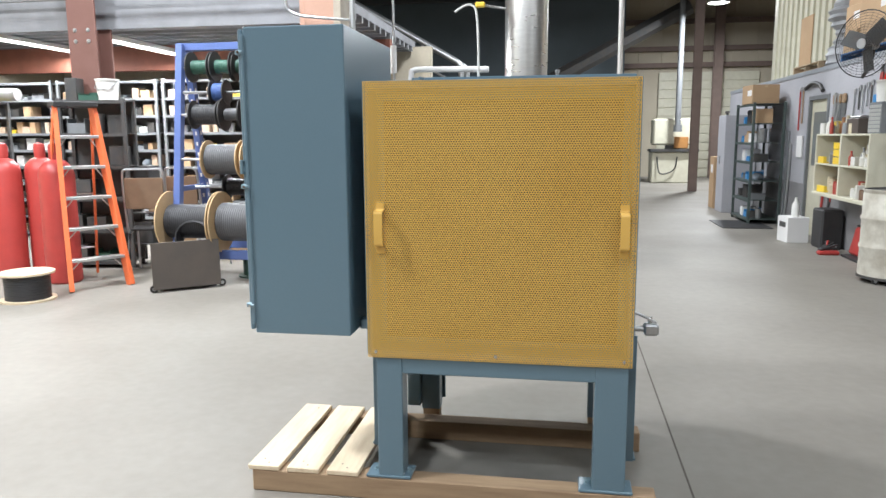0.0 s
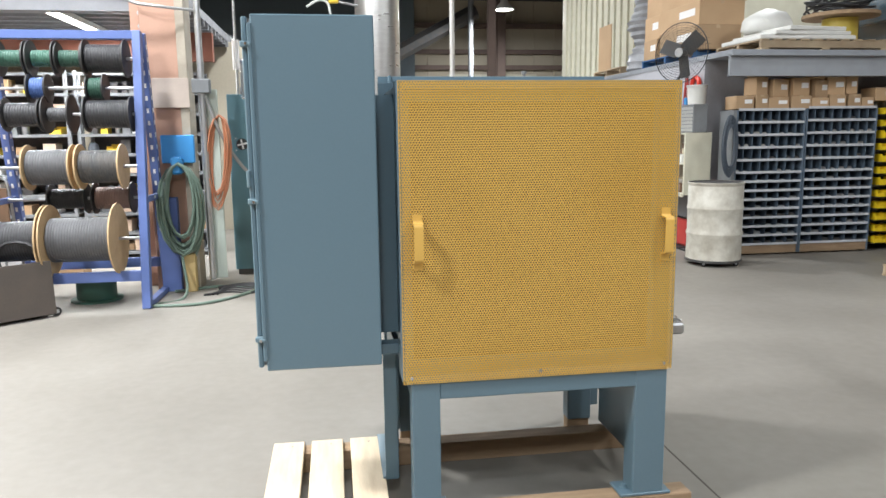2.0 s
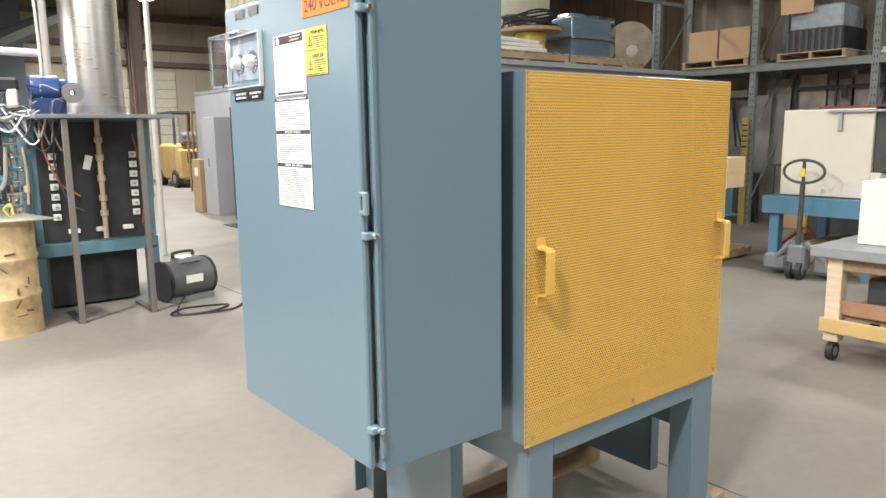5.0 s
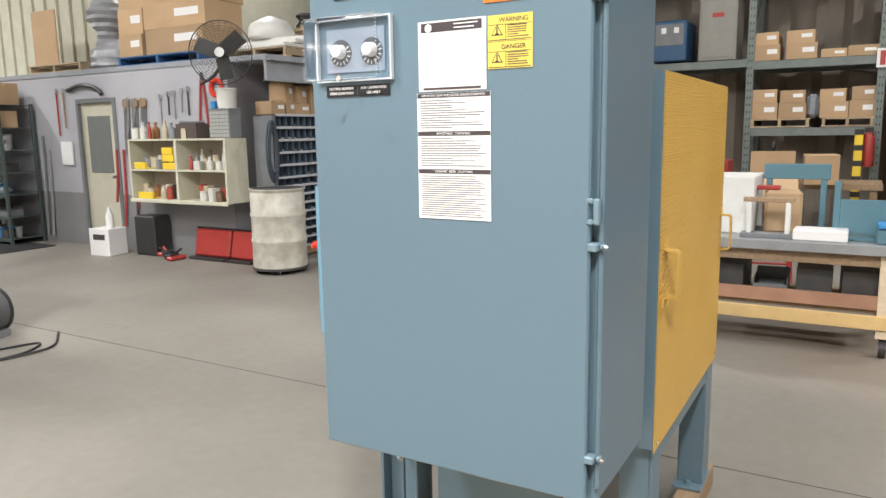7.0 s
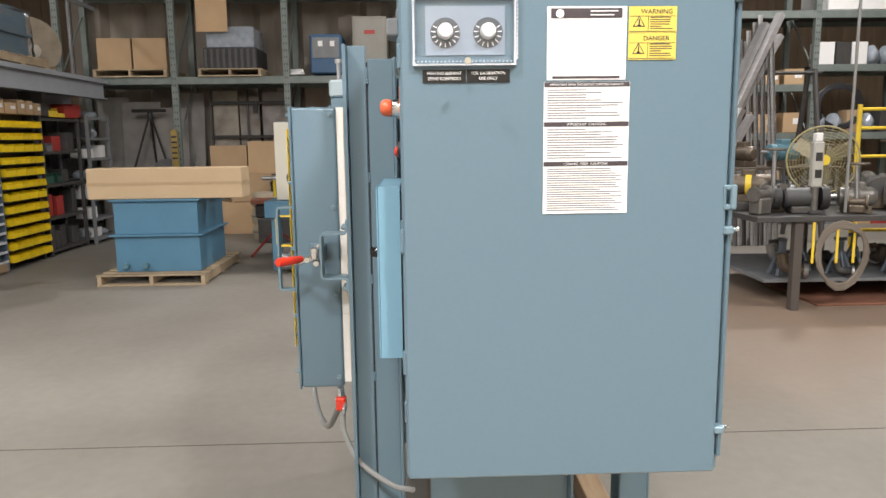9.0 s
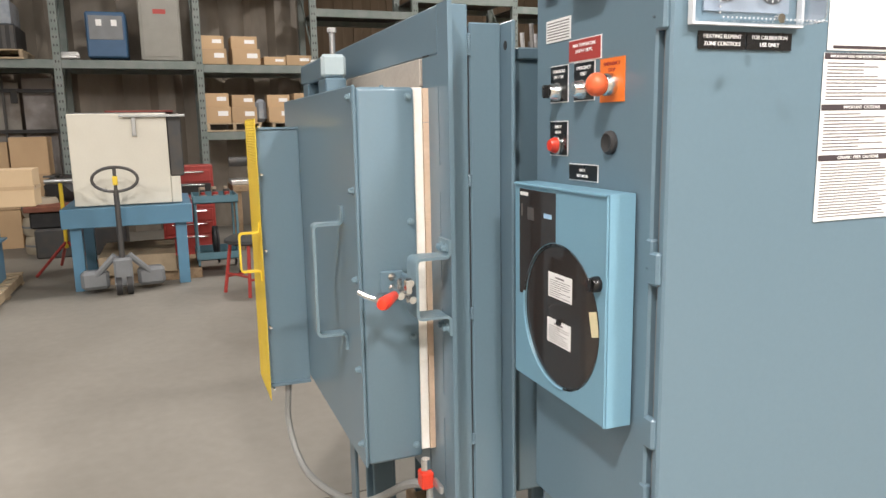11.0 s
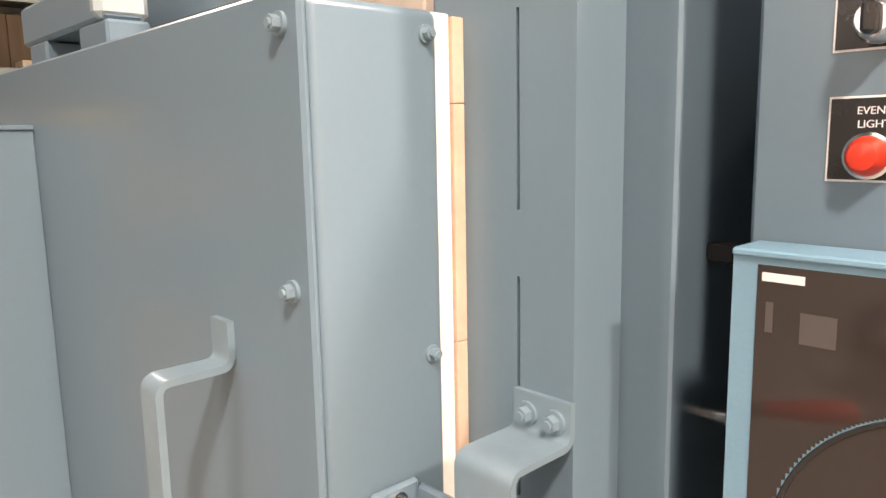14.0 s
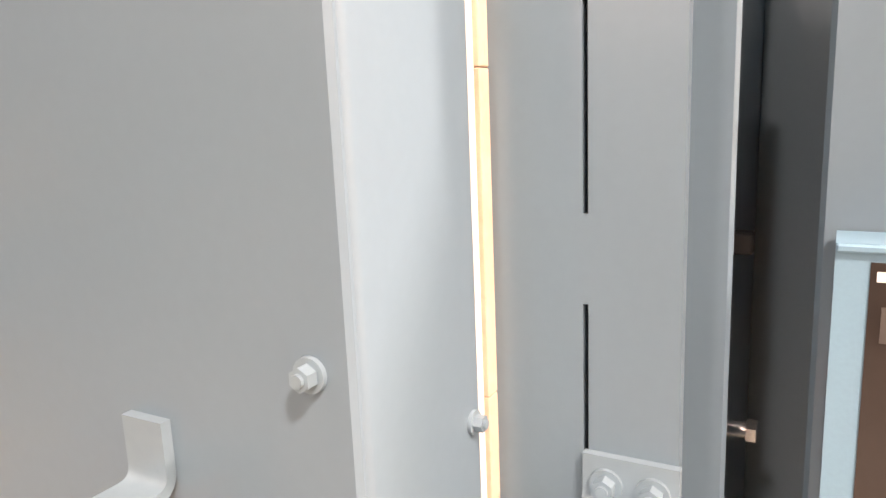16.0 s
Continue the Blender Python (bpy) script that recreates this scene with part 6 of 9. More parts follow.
for a in range(8):
    part("bolt", hexbolt(0.012, 0.012), STEEL, sk_, at=(-0.55 + 0.275 * math.cos(a * 0.785), 8.62 + 0.275 * math.sin(a * 0.785), 1.67))
mo = part("motor", lathe(B(), [(0, 0), (0.09, 0.0), (0.1, 0.02), (0.1, 0.2), (0.07, 0.22), (0.07, 0.27), (0, 0.27)], 20, Matrix.Translation((-1.14, 8.15, 1.86)) @ pose(0, 0, 0, 0, 90, 0)), mat("motor_blue", (0.03, 0.07, 0.22), 0.4), fs, "dark blue electric motor")
part("motor_base", one((-1.12, 8.05, 1.65), (-0.9, 8.25, 1.78)), mat("motor_blue_dark", (0.03, 0.06, 0.18), 0.4), mo)
part("actuator", one((-1.31, 8.00, 1.70), (-1.24, 8.1, 1.84), 0.01), mat("actuator_white", (0.6, 0.58, 0.56), 0.4), fs, "small white valve actuator")
part("burner_elbow", tube(B(), arc([(-1.45, 8.15, 1.72), (-1.35, 8.1, 1.62), (-1.22, 8.1, 1.66), (-1.05, 8.12, 1.68)]), 0.022, 10), STEEL, fs)
part("blower_inlet", lathe(B(), [(0.02, 0), (0.07, 0.0), (0.08, 0.03), (0.08, 0.06), (0.02, 0.06)], 18, Matrix.Translation((-0.86, 8.05, 1.82)) @ pose(0, 0, 0, 90, 0, 0)), STEEL, fs)
for k, z in enumerate((1.72, 1.60, 1.50, 1.34, 1.22, 1.06, 0.96)):
    tr_ = part("gas_train_pipe", tube(B(), [(-1.66, 8.45 - 0.02 * (k % 3), z), (-1.2, 8.42 - 0.02 * (k % 3), z + 0.01 * (k % 2))], 0.016 + 0.006 * (k % 3), 10), (STEEL, CHROME, TEAL)[k % 3], fs)
    part("valve", cyl(B(), (-1.50 + 0.07 * (k % 4), 8.41, z - 0.035), (-1.50 + 0.07 * (k % 4), 8.41, z + 0.035), 0.035, 12), (CHROME, TEAL, STEEL)[k % 3], tr_)
rnd = random.Random(12)
for k in range(9):
    x, y = -1.64 + 0.055 * k, 8.37 - 0.03 * (k % 3)
    za, zb = rnd.uniform(0.75, 1.2), rnd.uniform(1.35, 1.75)
    v = part("gas_riser", tube(B(), arc([(x, y, za), (x + 0.01, y - 0.01, (za + zb) / 2), (x, y, zb)]), rnd.choice((0.008, 0.012, 0.018)), 8), rnd.choice((CHROME, STEEL, TEAL, CABLE, BRASS)), fs)
    part("union", cyl(B(), (x, y, za + 0.1), (x, y, za + 0.15), 0.026, 8), rnd.choice((CHROME, STEEL, BRASS)), v)
for k in range(8):
    a, b = (-1.45 + 0.06 * k, 8.2, 1.64 + 0.03 * (k % 3)), (-1.2 + 0.1 * (k % 4), 8.05 + 0.04 * (k % 3), 1.66 + 0.05 * (k % 4))
    part("wiring", tube(B(), arc([a, ((a[0] + b[0]) / 2, 8.02, 1.52 - 0.05 * (k % 4)), b]), 0.007, 6), rnd.choice((CABLE, PAPER, CABLE, HOSE_GREY)), fs)
part("control_valve", one((-1.40, 8.04, 1.82), (-1.22, 8.2, 1.93), 0.02), CABLE, fs, "black valve housing")
rnd2 = random.Random(41)
for k in range(14):
    a = Vector((rnd2.uniform(-1.5, -1.0), 8.0 + rnd2.uniform(0, 0.12), rnd2.uniform(1.62, 1.9)))
    b = a + Vector((rnd2.uniform(-0.25, 0.25), rnd2.uniform(-0.03, 0.03), rnd2.uniform(-0.16, 0.1)))
    part("loose_wire", tube(B(), arc([a, (a + b) / 2 + Vector((rnd2.uniform(-0.08, 0.08), -0.05, rnd2.uniform(-0.1, 0.06))), b]), 0.0045, 5), (PAPER, STEEL, CABLE)[k % 3], fs)
for k in range(9):
    z = 1.74 - 0.10 * k
    part("manifold_pipe", tube(B(), [(-1.67, 8.33, z), (-1.24, 8.33, z - 0.01)], 0.011 + 0.004 * (k % 3), 8), (CHROME, STEEL, TEAL)[k % 3], fs)
    part("manifold_valve", lathe(B(), [(0, -0.03), (0.028, -0.02), (0.034, 0.0), (0.028, 0.02), (0, 0.03)], 12, Matrix.Translation((-1.58 + 0.05 * ((k * 5) % 7), 8.32, z))), (STEEL, TEAL, CHROME)[(k + 1) % 3], fs)
part("gauge", lathe(B(), [(0, 0), (0.05, 0), (0.05, 0.02), (0.042, 0.026), (0, 0.026)], 18, Matrix.Translation((-1.5, 8.3, 1.52)) @ pose(0, 0, 0, 90, 0, 0)), PAPER, fs, "white round gauge")
part("regulator", lathe(B(), [(0, 0), (0.09, 0.01), (0.1, 0.05), (0.06, 0.09), (0.03, 0.12), (0, 0.12)], 18, Matrix.Translation((-1.38, 8.36, 1.1))), TEAL, fs)
hank("slung_hose", arc([(-2.25, 7.72, 1.9), (-2.12, 7.74, 1.5), (-1.9, 7.9, 1.12), (-1.6, 8.05, 1.0), (-1.38, 8.2, 1.1), (-1.32, 8.3, 1.4)], 8), 0.017, HOSE_GREY, "grey hose slung across to the gas train")
BLOWER = mat("blower_grey", (0.13, 0.13, 0.135), 0.4, 0.2, (0.09, 0.09, 0.09), 6, 0.5)
bw = thing("floor_blower", (-0.03, 8.19, 0), 14, "dark grey drum-shaped floor blower with a handle", "blower")
part("barrel", cyl(B(), (-0.21, 0, 0.19), (0.21, 0, 0.19), 0.172, 28), BLOWER, bw)
part("band", cyl(B(), (-0.23, 0, 0.19), (-0.205, 0, 0.19), 0.18, 28), BLACK, bw)
part("band", cyl(B(), (0.205, 0, 0.19), (0.23, 0, 0.19), 0.18, 28), BLACK, bw)
part("handle", tube(B(), arc([(-0.1, 0, 0.385), (-0.09, 0, 0.43), (0.09, 0, 0.43), (0.1, 0, 0.385)]), 0.014, 8), BLACK, bw)
part("stand", one((-0.2, -0.16, 0.0), (0.2, 0.16, 0.05)), GREY, bw)
part("control_box", one((-0.1, -0.10, 0.34), (0.12, 0.06, 0.39), 0.01), STEEL, bw)
part("label_plate", box(B(), (-0.09, -0.176, 0.17), (0.08, -0.170, 0.24), 0), PAPER, bw)
hank("blower_cord", arc([(-0.1, 8.0, 0.06), (-0.3, 7.6, 0.01), (-0.05, 7.5, 0.01), (0.15, 7.65, 0.01), (-0.2, 7.75, 0.01), (-0.35, 7.55, 0.012), (0.1, 7.45, 0.012), (0.4, 7.8, 0.01)], 8), 0.008, CABLE, "black power cord coiled on the floor", "cord")
# stair up to the deck behind
stp = thing("steel_stair", (0, 0, 0), 0, "grey steel stair with a heavy pipe handrail rising to the roof", "stair")
S0, S1 = Vector((-2.23, 15.2, 2.0)), Vector((-6.03, 15.2, 4.17))
d = (S1 - S0).normalized()
for dy in (0.0, 0.9):
    m = Matrix.Translation(S0 + Vector((0, dy, 0))) @ d.to_track_quat("X", "Z").to_matrix().to_4x4()
    part("stringer", box(B(), (-4.0, -0.02, -0.12), ((S1 - S0).length, 0.02, 0.12), 0.004, m), DARKGREY, stp)
    rail = part("handrail", tube(B(), [*arc([S0 + Vector((0.03, dy, 0.42)), S0 + Vector((0.02, dy, 0.85)), S0 + Vector((-0.25, dy, 1.05))]), S1 + Vector((0, dy, 0.9))], 0.06, 12), STEEL, stp)
    part("mid_rail", tube(B(), [S0 + Vector((0, dy, 0.45)), S1 + Vector((0, dy, 0.45))], 0.022, 8), STEEL, stp)
    for k in range(6):
        p = S0 + (S1 - S0) * (k / 5)
        part("baluster", tube(B(), [p + Vector((0, dy, 0)), p + Vector((0, dy, 0.9))], 0.022, 8), STEEL, rail)
for k in range(28):
    p = S0 + (S1 - S0) * (k / 14 - 0.9)
    part("tread", one((p.x - 0.13, 15.22, p.z - 0.02), (p.x + 0.13, 16.08, p.z + 0.01)), DARKGREY, stp)
for x in (-5.9, -4.2):
    part("post", one((x - 0.05, 15.6, 0), (x + 0.05, 15.7, 2.2 - 0.571 * (x + 2.23) - 0.3), 0.004), DARKGREY, stp)
al = thing("air_line", (0, 0, 0), 0, "pale air line looping beside the stack with a yellow fitting", "hose")
part("drop", tube(B(), arc([(-1.03, 8.2, 1.66), (-1.03, 8.2, 2.3), (-1.05, 8.2, 2.70), (-1.10, 8.2, 2.79), (-1.18, 8.2, 2.79), (-1.28, 8.2, 2.73)]), 0.013, 8), mat("pale_hose", (0.62, 0.64, 0.62), 0.45), al)
part("fitting", box(B(), (-1.06, 8.17, 2.77), (-0.96, 8.23, 2.82), 0.01), YELLOW2, al)
part("stay", tube(B(), [(-0.98, 8.21, 2.79), (-0.77, 8.45, 2.79)], 0.012, 8), STEEL, al)
# slim poles rising behind the furnace
for x, y, r in ((-0.72, 9.6, 0.035), (0.62, 10.8, 0.035)):
    solid("riser_pipe", tube(B(), [(x, y, 0), (x, y, 6.3)], r, 10), mat("pale_pipe_%d" % int(r * 1000 + x * 10), (0.6, 0.58, 0.55), 0.45), "pale vertical service pipe up to the roof", "pipe", "service pipes")

# ---- far end ----
iw = thing("ironworker", (3.3, 23.8, 0), 0, "old cream ironworker press with orange guards", "machine")
part("lower_body", one((-0.75, -0.4, 0), (0.55, 0.4, 0.95), 0.03), CREAM, iw)
part("upper_body", one((-0.72, -0.3, 1.15), (0.5, 0.35, 1.95), 0.05), CREAM, iw)
part("table", one((-0.8, -0.5, 0.95), (0.62, 0.4, 1.03)), DARKGREY, iw)
part("guard", one((-0.1, -0.46, 1.05), (0.3, -0.3, 1.4), 0.02), mat("dull_orange", (0.42, 0.20, 0.06), 0.5), iw)
part("press_column", one((-0.3, -0.2, 1.03), (0.1, 0.2, 1.2)), DARKGREY, iw)
part("hose", tube(B(), arc([(-0.6, -0.42, 0.8), (-0.5, -0.5, 0.3), (-0.1, -0.46, 0.4), (0.0, -0.42, 0.8)]), 0.02, 8), BLACK, iw)
FORK = mat("forklift_tan", (0.50, 0.35, 0.14), 0.5, 0, (0.4, 0.27, 0.1), 4, 0.5)
fl = thing("forklift", (5.25, 23.3, 0), 0, "tan-yellow forklift with an overhead guard", "forklift")
part("body", one((-0.5, -0.9, 0.2), (0.5, 0.9, 1.25), 0.08), FORK, fl)
part("counterweight", one((-0.48, -1.05, 0.25), (0.48, -0.88, 1.1), 0.06), FORK, fl)
part("grille", one((-0.25, -1.06, 0.7), (0.25, -1.05, 1.0)), BLACK, fl)
for x in (-0.45, 0.45):
    for y in (-0.7, 0.6):
        part("guard_post", one((x - 0.03, y - 0.03, 1.2), (x + 0.03, y + 0.03, 2.1)), DARKGREY, fl)
        wheel(fl, (x, y, 0.25), 0.25, 0.16, "x")
part("overhead_guard", one((-0.5, -0.75, 2.1), (0.5, 0.7, 2.16)), DARKGREY, fl)
part("gas_bottle", cyl(B(), (-0.35, -0.9, 1.42), (0.35, -0.9, 1.42), 0.16, 18), STEEL, fl)
for k in range(5):
    solid("long_shovel", tube(B(), [(4.45 + 0.1 * k, 20.5, 0.02), (4.55 + 0.12 * k, 20.8, 2.0 + 0.1 * (k % 2))], 0.03, 8), TIMBER, "long wooden shovel handle leaning upright", "shovel", "long tools")
cn = thing("tall_carton", (3.02, 15.6, 0), 0, "tall narrow brown carton standing on the floor", "box")
part("body", one((-0.2, -0.2, 0), (0.2, 0.2, 1.02), 0.005), CARD, cn)
part("paper_label", one((-0.203, -0.1, 0.7), (-0.2, 0.08, 0.86), 0), PAPER, cn)
shelving((3.10, 13.30, 0), 1.15, 0.5, 1.95, 7, mat("green_black_steel", (0.06, 0.08, 0.075), 0.5), "dark green steel shelving with tooling", -90, ("can", "grey_bin", "paper_box", "case", "carton", "bag", "blue_bin"), 61, back=False)
carton((3.05, 13.15, 1.935), 0.42, 0.5, 0.3, 5, "brown carton on top of the dark shelving")
carton((3.1, 13.62, 1.935), 0.4, 0.4, 0.24, -7, "brown carton on top of the dark shelving")
solid("floor_mat", one((2.35, 12.1, 0.0), (3.1, 13.2, 0.012), 0.004), BLACK, "thin black rubber mat on the floor", "mat")
ub = thing("grey_cupboard", (3.1, 14.85, 0), 0, "pale grey steel cupboard against the wall", "cupboard")
part("body", one((-0.28, -0.3, 0.0), (0.28, 0.3, 1.8), 0.006), WALL_GREY, ub)
part("handle", one((-0.30, 0.02, 0.9), (-0.28, 0.04, 1.05)), STEEL, ub)


# ---- office wall ----
wc = thing("wall_cupboard", (0, 0, 0), 0, "open-fronted cream wall cupboard crowded with bottles", "cupboard")
WX, W0, W1 = 3.06, 8.70, 10.36
for y0, y1 in ((W0, W0 + 0.03), (W1 - 0.03, W1), (9.50, 9.54)):
    part("side_panel", one((WX, y0, 0.70), (OX - 0.002, y1, 1.44), 0.003), CREAM, wc)
for z in (0.70, 1.06, 1.42):
    part("shelf", one((WX + 0.004, W0 + 0.03, z), (OX - 0.002, W1 - 0.03, z + 0.022), 0.002), CREAM, wc)
part("back_panel", one((OX - 0.012, W0 + 0.03, 0.72), (OX - 0.007, W1 - 0.03, 1.42), 0), mat("stained_board", (0.45, 0.38, 0.30), 0.7), wc)
part("front_lip", one((WX - 0.02, W0, 0.68), (WX + 0.004, W1, 0.72)), CREAM, wc)
rnd = random.Random(77)
GOODS = [mat("goods_%s" % n, c, 0.45) for n, c in (("white", (0.66, 0.65, 0.60)), ("cream", (0.55, 0.48, 0.34)), ("yellow", (0.62, 0.46, 0.06)), ("brown", (0.17, 0.10, 0.06)), ("red", (0.38, 0.06, 0.04)), ("grey", (0.25, 0.26, 0.27)), ("black", (0.03, 0.03, 0.03)), ("amber", (0.30, 0.14, 0.05)))]
for z, top in ((0.722, 0.27), (1.082, 0.26), (1.442, 0.24)):
    for row, x in enumerate((WX + 0.20, WX + 0.07)):
        y = W0 + 0.07
        while y < W1 - 0.08:
            w = rnd.uniform(0.05, 0.115)
            if abs(y + w / 2 - 9.52) > 0.08 and not (z > 1.4 and y < 9.3) and rnd.random() < (0.92 if row == 0 else 0.62):
                kind = rnd.choice(("bottle", "bottle", "can", "tub", "jar", "box"))
                h, r = rnd.uniform(0.55, 1.0 if row == 0 else 0.85) * top, w / 2 * 0.95
                bm = B()
                if kind == "bottle":
                    lathe(bm, [(0, 0), (r * 0.85, 0), (r * 0.9, h * 0.05), (r * 0.9, h * 0.6), (r * 0.4, h * 0.76), (r * 0.35, h * 0.88), (r * 0.45, h * 0.88), (r * 0.45, h), (0, h)], 14)
                elif kind == "box":
                    box(bm, (-r, -0.05, 0), (r, 0.05, h * 0.7), 0.004)
                else:
                    lathe(bm, [(0, 0), (r, 0), (r, h * 0.55), (r * 0.93, h * 0.58), (r * 0.97, h * 0.6), (r * 0.97, h * 0.68), (0, h * 0.68)], 14)
                ob = solid({"bottle": "bottle", "box": "small_box"}.get(kind, kind), bm, rnd.choice(GOODS + GOODS[:2] * 2 + GOODS[5:6]), "small workshop %s kept in the cream cupboard" % kind, kind, "cupboard goods")
                ob.matrix_basis = Matrix.Translation((x + rnd.uniform(-0.02, 0.02), y + w / 2, z + 0.0005)) @ pose(0, 0, 0, 0, 0, 90 + rnd.uniform(-15, 15))
            y += w + rnd.uniform(0.0, 0.02)
for y, z, w in ((9.66, 1.083, 0.22), (9.67, 1.175, 0.20), (9.68, 1.26, 0.18), (10.18, 1.083, 0.2), (10.12, 0.723, 0.26)):
    solid("parts_bin", boxes([((WX + 0.012, y - w / 2, z), (WX + 0.05, y + w / 2, z + 0.08)), ((WX + 0.05, y - w / 2, z), (WX + 0.16, y + w / 2, z + 0.012))], 0.004), YELLOW2, "yellow plastic parts bin in the cupboard", "bin", "cupboard bins")
og = thing("drawer_organiser", (3.24, 8.86, 1.442), 0, "small grey parts cabinet with many little drawers", "organiser")
part("case", one((-0.09, -0.16, 0), (0.09, 0.16, 0.33), 0.004), GREY, og)
dw = mesh_of("drawer", one((-0.096, -0.022, 0.0), (-0.089, 0.022, 0.034), 0.002), mat("clear_grey_plastic", (0.42, 0.42, 0.40), 0.3))
for i in range(6):
    for j in range(7):
        part("drawer", dw, None, og, at=(0, -0.123 + 0.049 * i, 0.015 + 0.042 * j))
pl = thing("plastic_pail", (3.24, 8.81, 1.773), 0, "white plastic pail on the drawer cabinet", "pail")
part("body", lathe(B(), [(0, 0), (0.10, 0), (0.115, 0.2), (0.122, 0.205), (0.122, 0.225), (0, 0.225)], 24), WHITE, pl)
solid("blue_tub", one((3.17, 8.945, 1.773), (3.3, 9.01, 1.86), 0.01), PLASTIC_BLUE, "small blue tub on the drawer cabinet", "tub")
tb_ = thing("tool_tote", (3.22, 9.38, 1.443), 0, "brown steel tool tote on the cupboard", "box")
part("tray", one((-0.1, -0.17, 0), (0.1, 0.17, 0.17), 0.004), mat("brown_steel", (0.10, 0.08, 0.07), 0.5), tb_)
part("tool_heap", box(B(), (-0.08, -0.15, 0.17), (0.08, 0.15, 0.2), 0.012), STEEL, tb_)
fan = thing("wall_fan", (2.87, 8.46, 2.33), 32, "large black wall fan with a wire cage", "fan")
for k in range(12):
    part("cage_ring", tube(B(), [(-0.05 - 0.005 * (11 - k), 0.0325 * (k + 1) * math.sin(a), 0.0325 * (k + 1) * math.cos(a)) for a in (2 * math.pi * j / 32 for j in range(32))], 0.0024 if k < 11 else 0.007, 5, True), BLACK, fan)
for k in range(28):
    a = 2 * math.pi * k / 28
    part("cage_wire", tube(B(), [(-0.10, 0.04 * math.sin(a), 0.04 * math.cos(a)), (-0.05, 0.385 * math.sin(a), 0.385 * math.cos(a)), (0.05, 0.385 * math.sin(a), 0.385 * math.cos(a))], 0.002, 4), BLACK, fan)
for k in range(3):
    m = pose(0, 0, 0, 120 * k + 20, 0, 0)
    part("blade", box(B(), (-0.012, 0.05, -0.10), (-0.004, 0.33, 0.10), 0.003, m @ pose(0, 0, 0, 0, 22, 0)), DARKGREY, fan)
part("hub", cyl(B(), (-0.11, 0, 0), (0.14, 0, 0), 0.06, 18), STEEL, fan)
part("bracket", tube(B(), arc([(0.1, 0, -0.02), (0.18, 0.06, -0.12), (0.30, 0.2, -0.26), (0.50, 0.42, -0.34)]), 0.022, 8), BLACK, fan)
fan.scale = (0.84, 0.84, 0.84)


def wall_tool(y, z, kind, length, material, label):
    t = thing("hand_tool", (OX - 0.012, y, z), 0, label, "tool", "tools on the wall")
    bm = B()
    if kind == "saw":
        box(bm, (-0.006, -0.05, -length), (-0.002, 0.05, -0.12), 0.001, pose(0, 0, 0, 3, 0, 0))
        part("blade", bm, STEEL, t)
        part("handle", box(B(), (-0.022, -0.06, -0.12), (0.004, 0.06, 0.0), 0.02), TIMBER, t)
    elif kind == "cutter":
        for s in (-1, 1):
            part("arm", tube(B(), [(-0.01, s * 0.012, 0), (-0.01, s * 0.03, -0.12), (-0.01, s * 0.075, -length)], 0.014, 8), material, t)
        part("jaw", box(B(), (-0.02, -0.02, -0.04), (0.0, 0.02, 0.09), 0.006), DARKGREY, t)
    elif kind == "ring":
        part("loop", tube(B(), [(-0.02, 0.09 * math.sin(a), 0.09 * math.cos(a) - 0.1) for a in (2 * math.pi * j / 24 for j in range(24))], 0.028, 8, True), material, t)
    else:
        part("shaft", tube(B(), [(-0.008, 0, 0), (-0.008, 0, -length)], 0.011, 8), material, t)
        part("head", box(B(), (-0.016, -0.028, -0.03), (0.004, 0.028, 0.04), 0.008), STEEL, t)
    return t


for y, z, kind, L, m_, lab in (
    (10.75, 1.95, "saw", 0.7, STEEL, "hand saw hanging on the office wall"), (10.58, 1.95, "saw", 0.66, STEEL, "hand saw hanging on the office wall"), (10.42, 1.95, "saw", 0.62, STEEL, "hand saw hanging on the office wall"), (10.1, 1.95, "bar", 0.35, STEEL, "steel wrench hanging on the office wall"),
    (9.95, 1.98, "bar", 0.25, DARKGREY, "dark pliers hanging on the office wall"), (9.85, 1.98, "bar", 0.3, STEEL, "steel wrench hanging on the office wall"), (9.72, 2.0, "bar", 0.24, STEEL, "steel pliers hanging on the office wall"), (9.6, 2.02, "bar", 0.3, DARKGREY, "pipe wrench hanging on the office wall"),
    (9.35, 2.12, "cutter", 0.55, RED, "red-handled bolt cutter on the office wall"), (9.1, 2.12, "ring", 0, RED_PLASTIC, "coiled red air hose on the office wall"), (8.98 + 0.02, 1.98, "bar", 0.5, RED, "long red pipe wrench on the office wall"), (10.66, 1.25, "bar", 0.7, RED, "long red bar hanging by the cupboard"), (12.2, 2.1, "bar", 0.6, RED, "long red-handled tool by the door"), (12.05, 2.1, "bar", 0.5, TIMBER, "wooden-handled tool by the door"),
):
    wall_tool(y, z, kind, L, m_, lab)
for y, z0, z1, m_, lab in ((11.02, 0.62, 1.31, RED, "long red bolt cutter handle by the office door"), (10.88, 0.3, 1.31, RED, "long red pipe bar by the office door"), (10.72, 1.45, 1.97, STEEL, "long steel bar hung beside the office door"), (10.60, 1.5, 1.95, STEEL, "long steel bar hung beside the office door"), (12.5, 0.1, 1.3, STEEL, "long steel rod leaning by the office door"), (12.62, 0.1, 1.5, GREY, "long grey rod leaning by the office door"), (10.68, 0.02, 0.9, DARKGREY, "dark pry bar leaning under the tools")):
    solid("long_tool", tube(B(), arc([(OX - 0.05, y + 0.03, z0), (OX - 0.03, y, (z0 + z1) / 2), (OX - 0.03, y - 0.02, z1)]), 0.017, 8), m_, lab, "tool", "long wall tools")
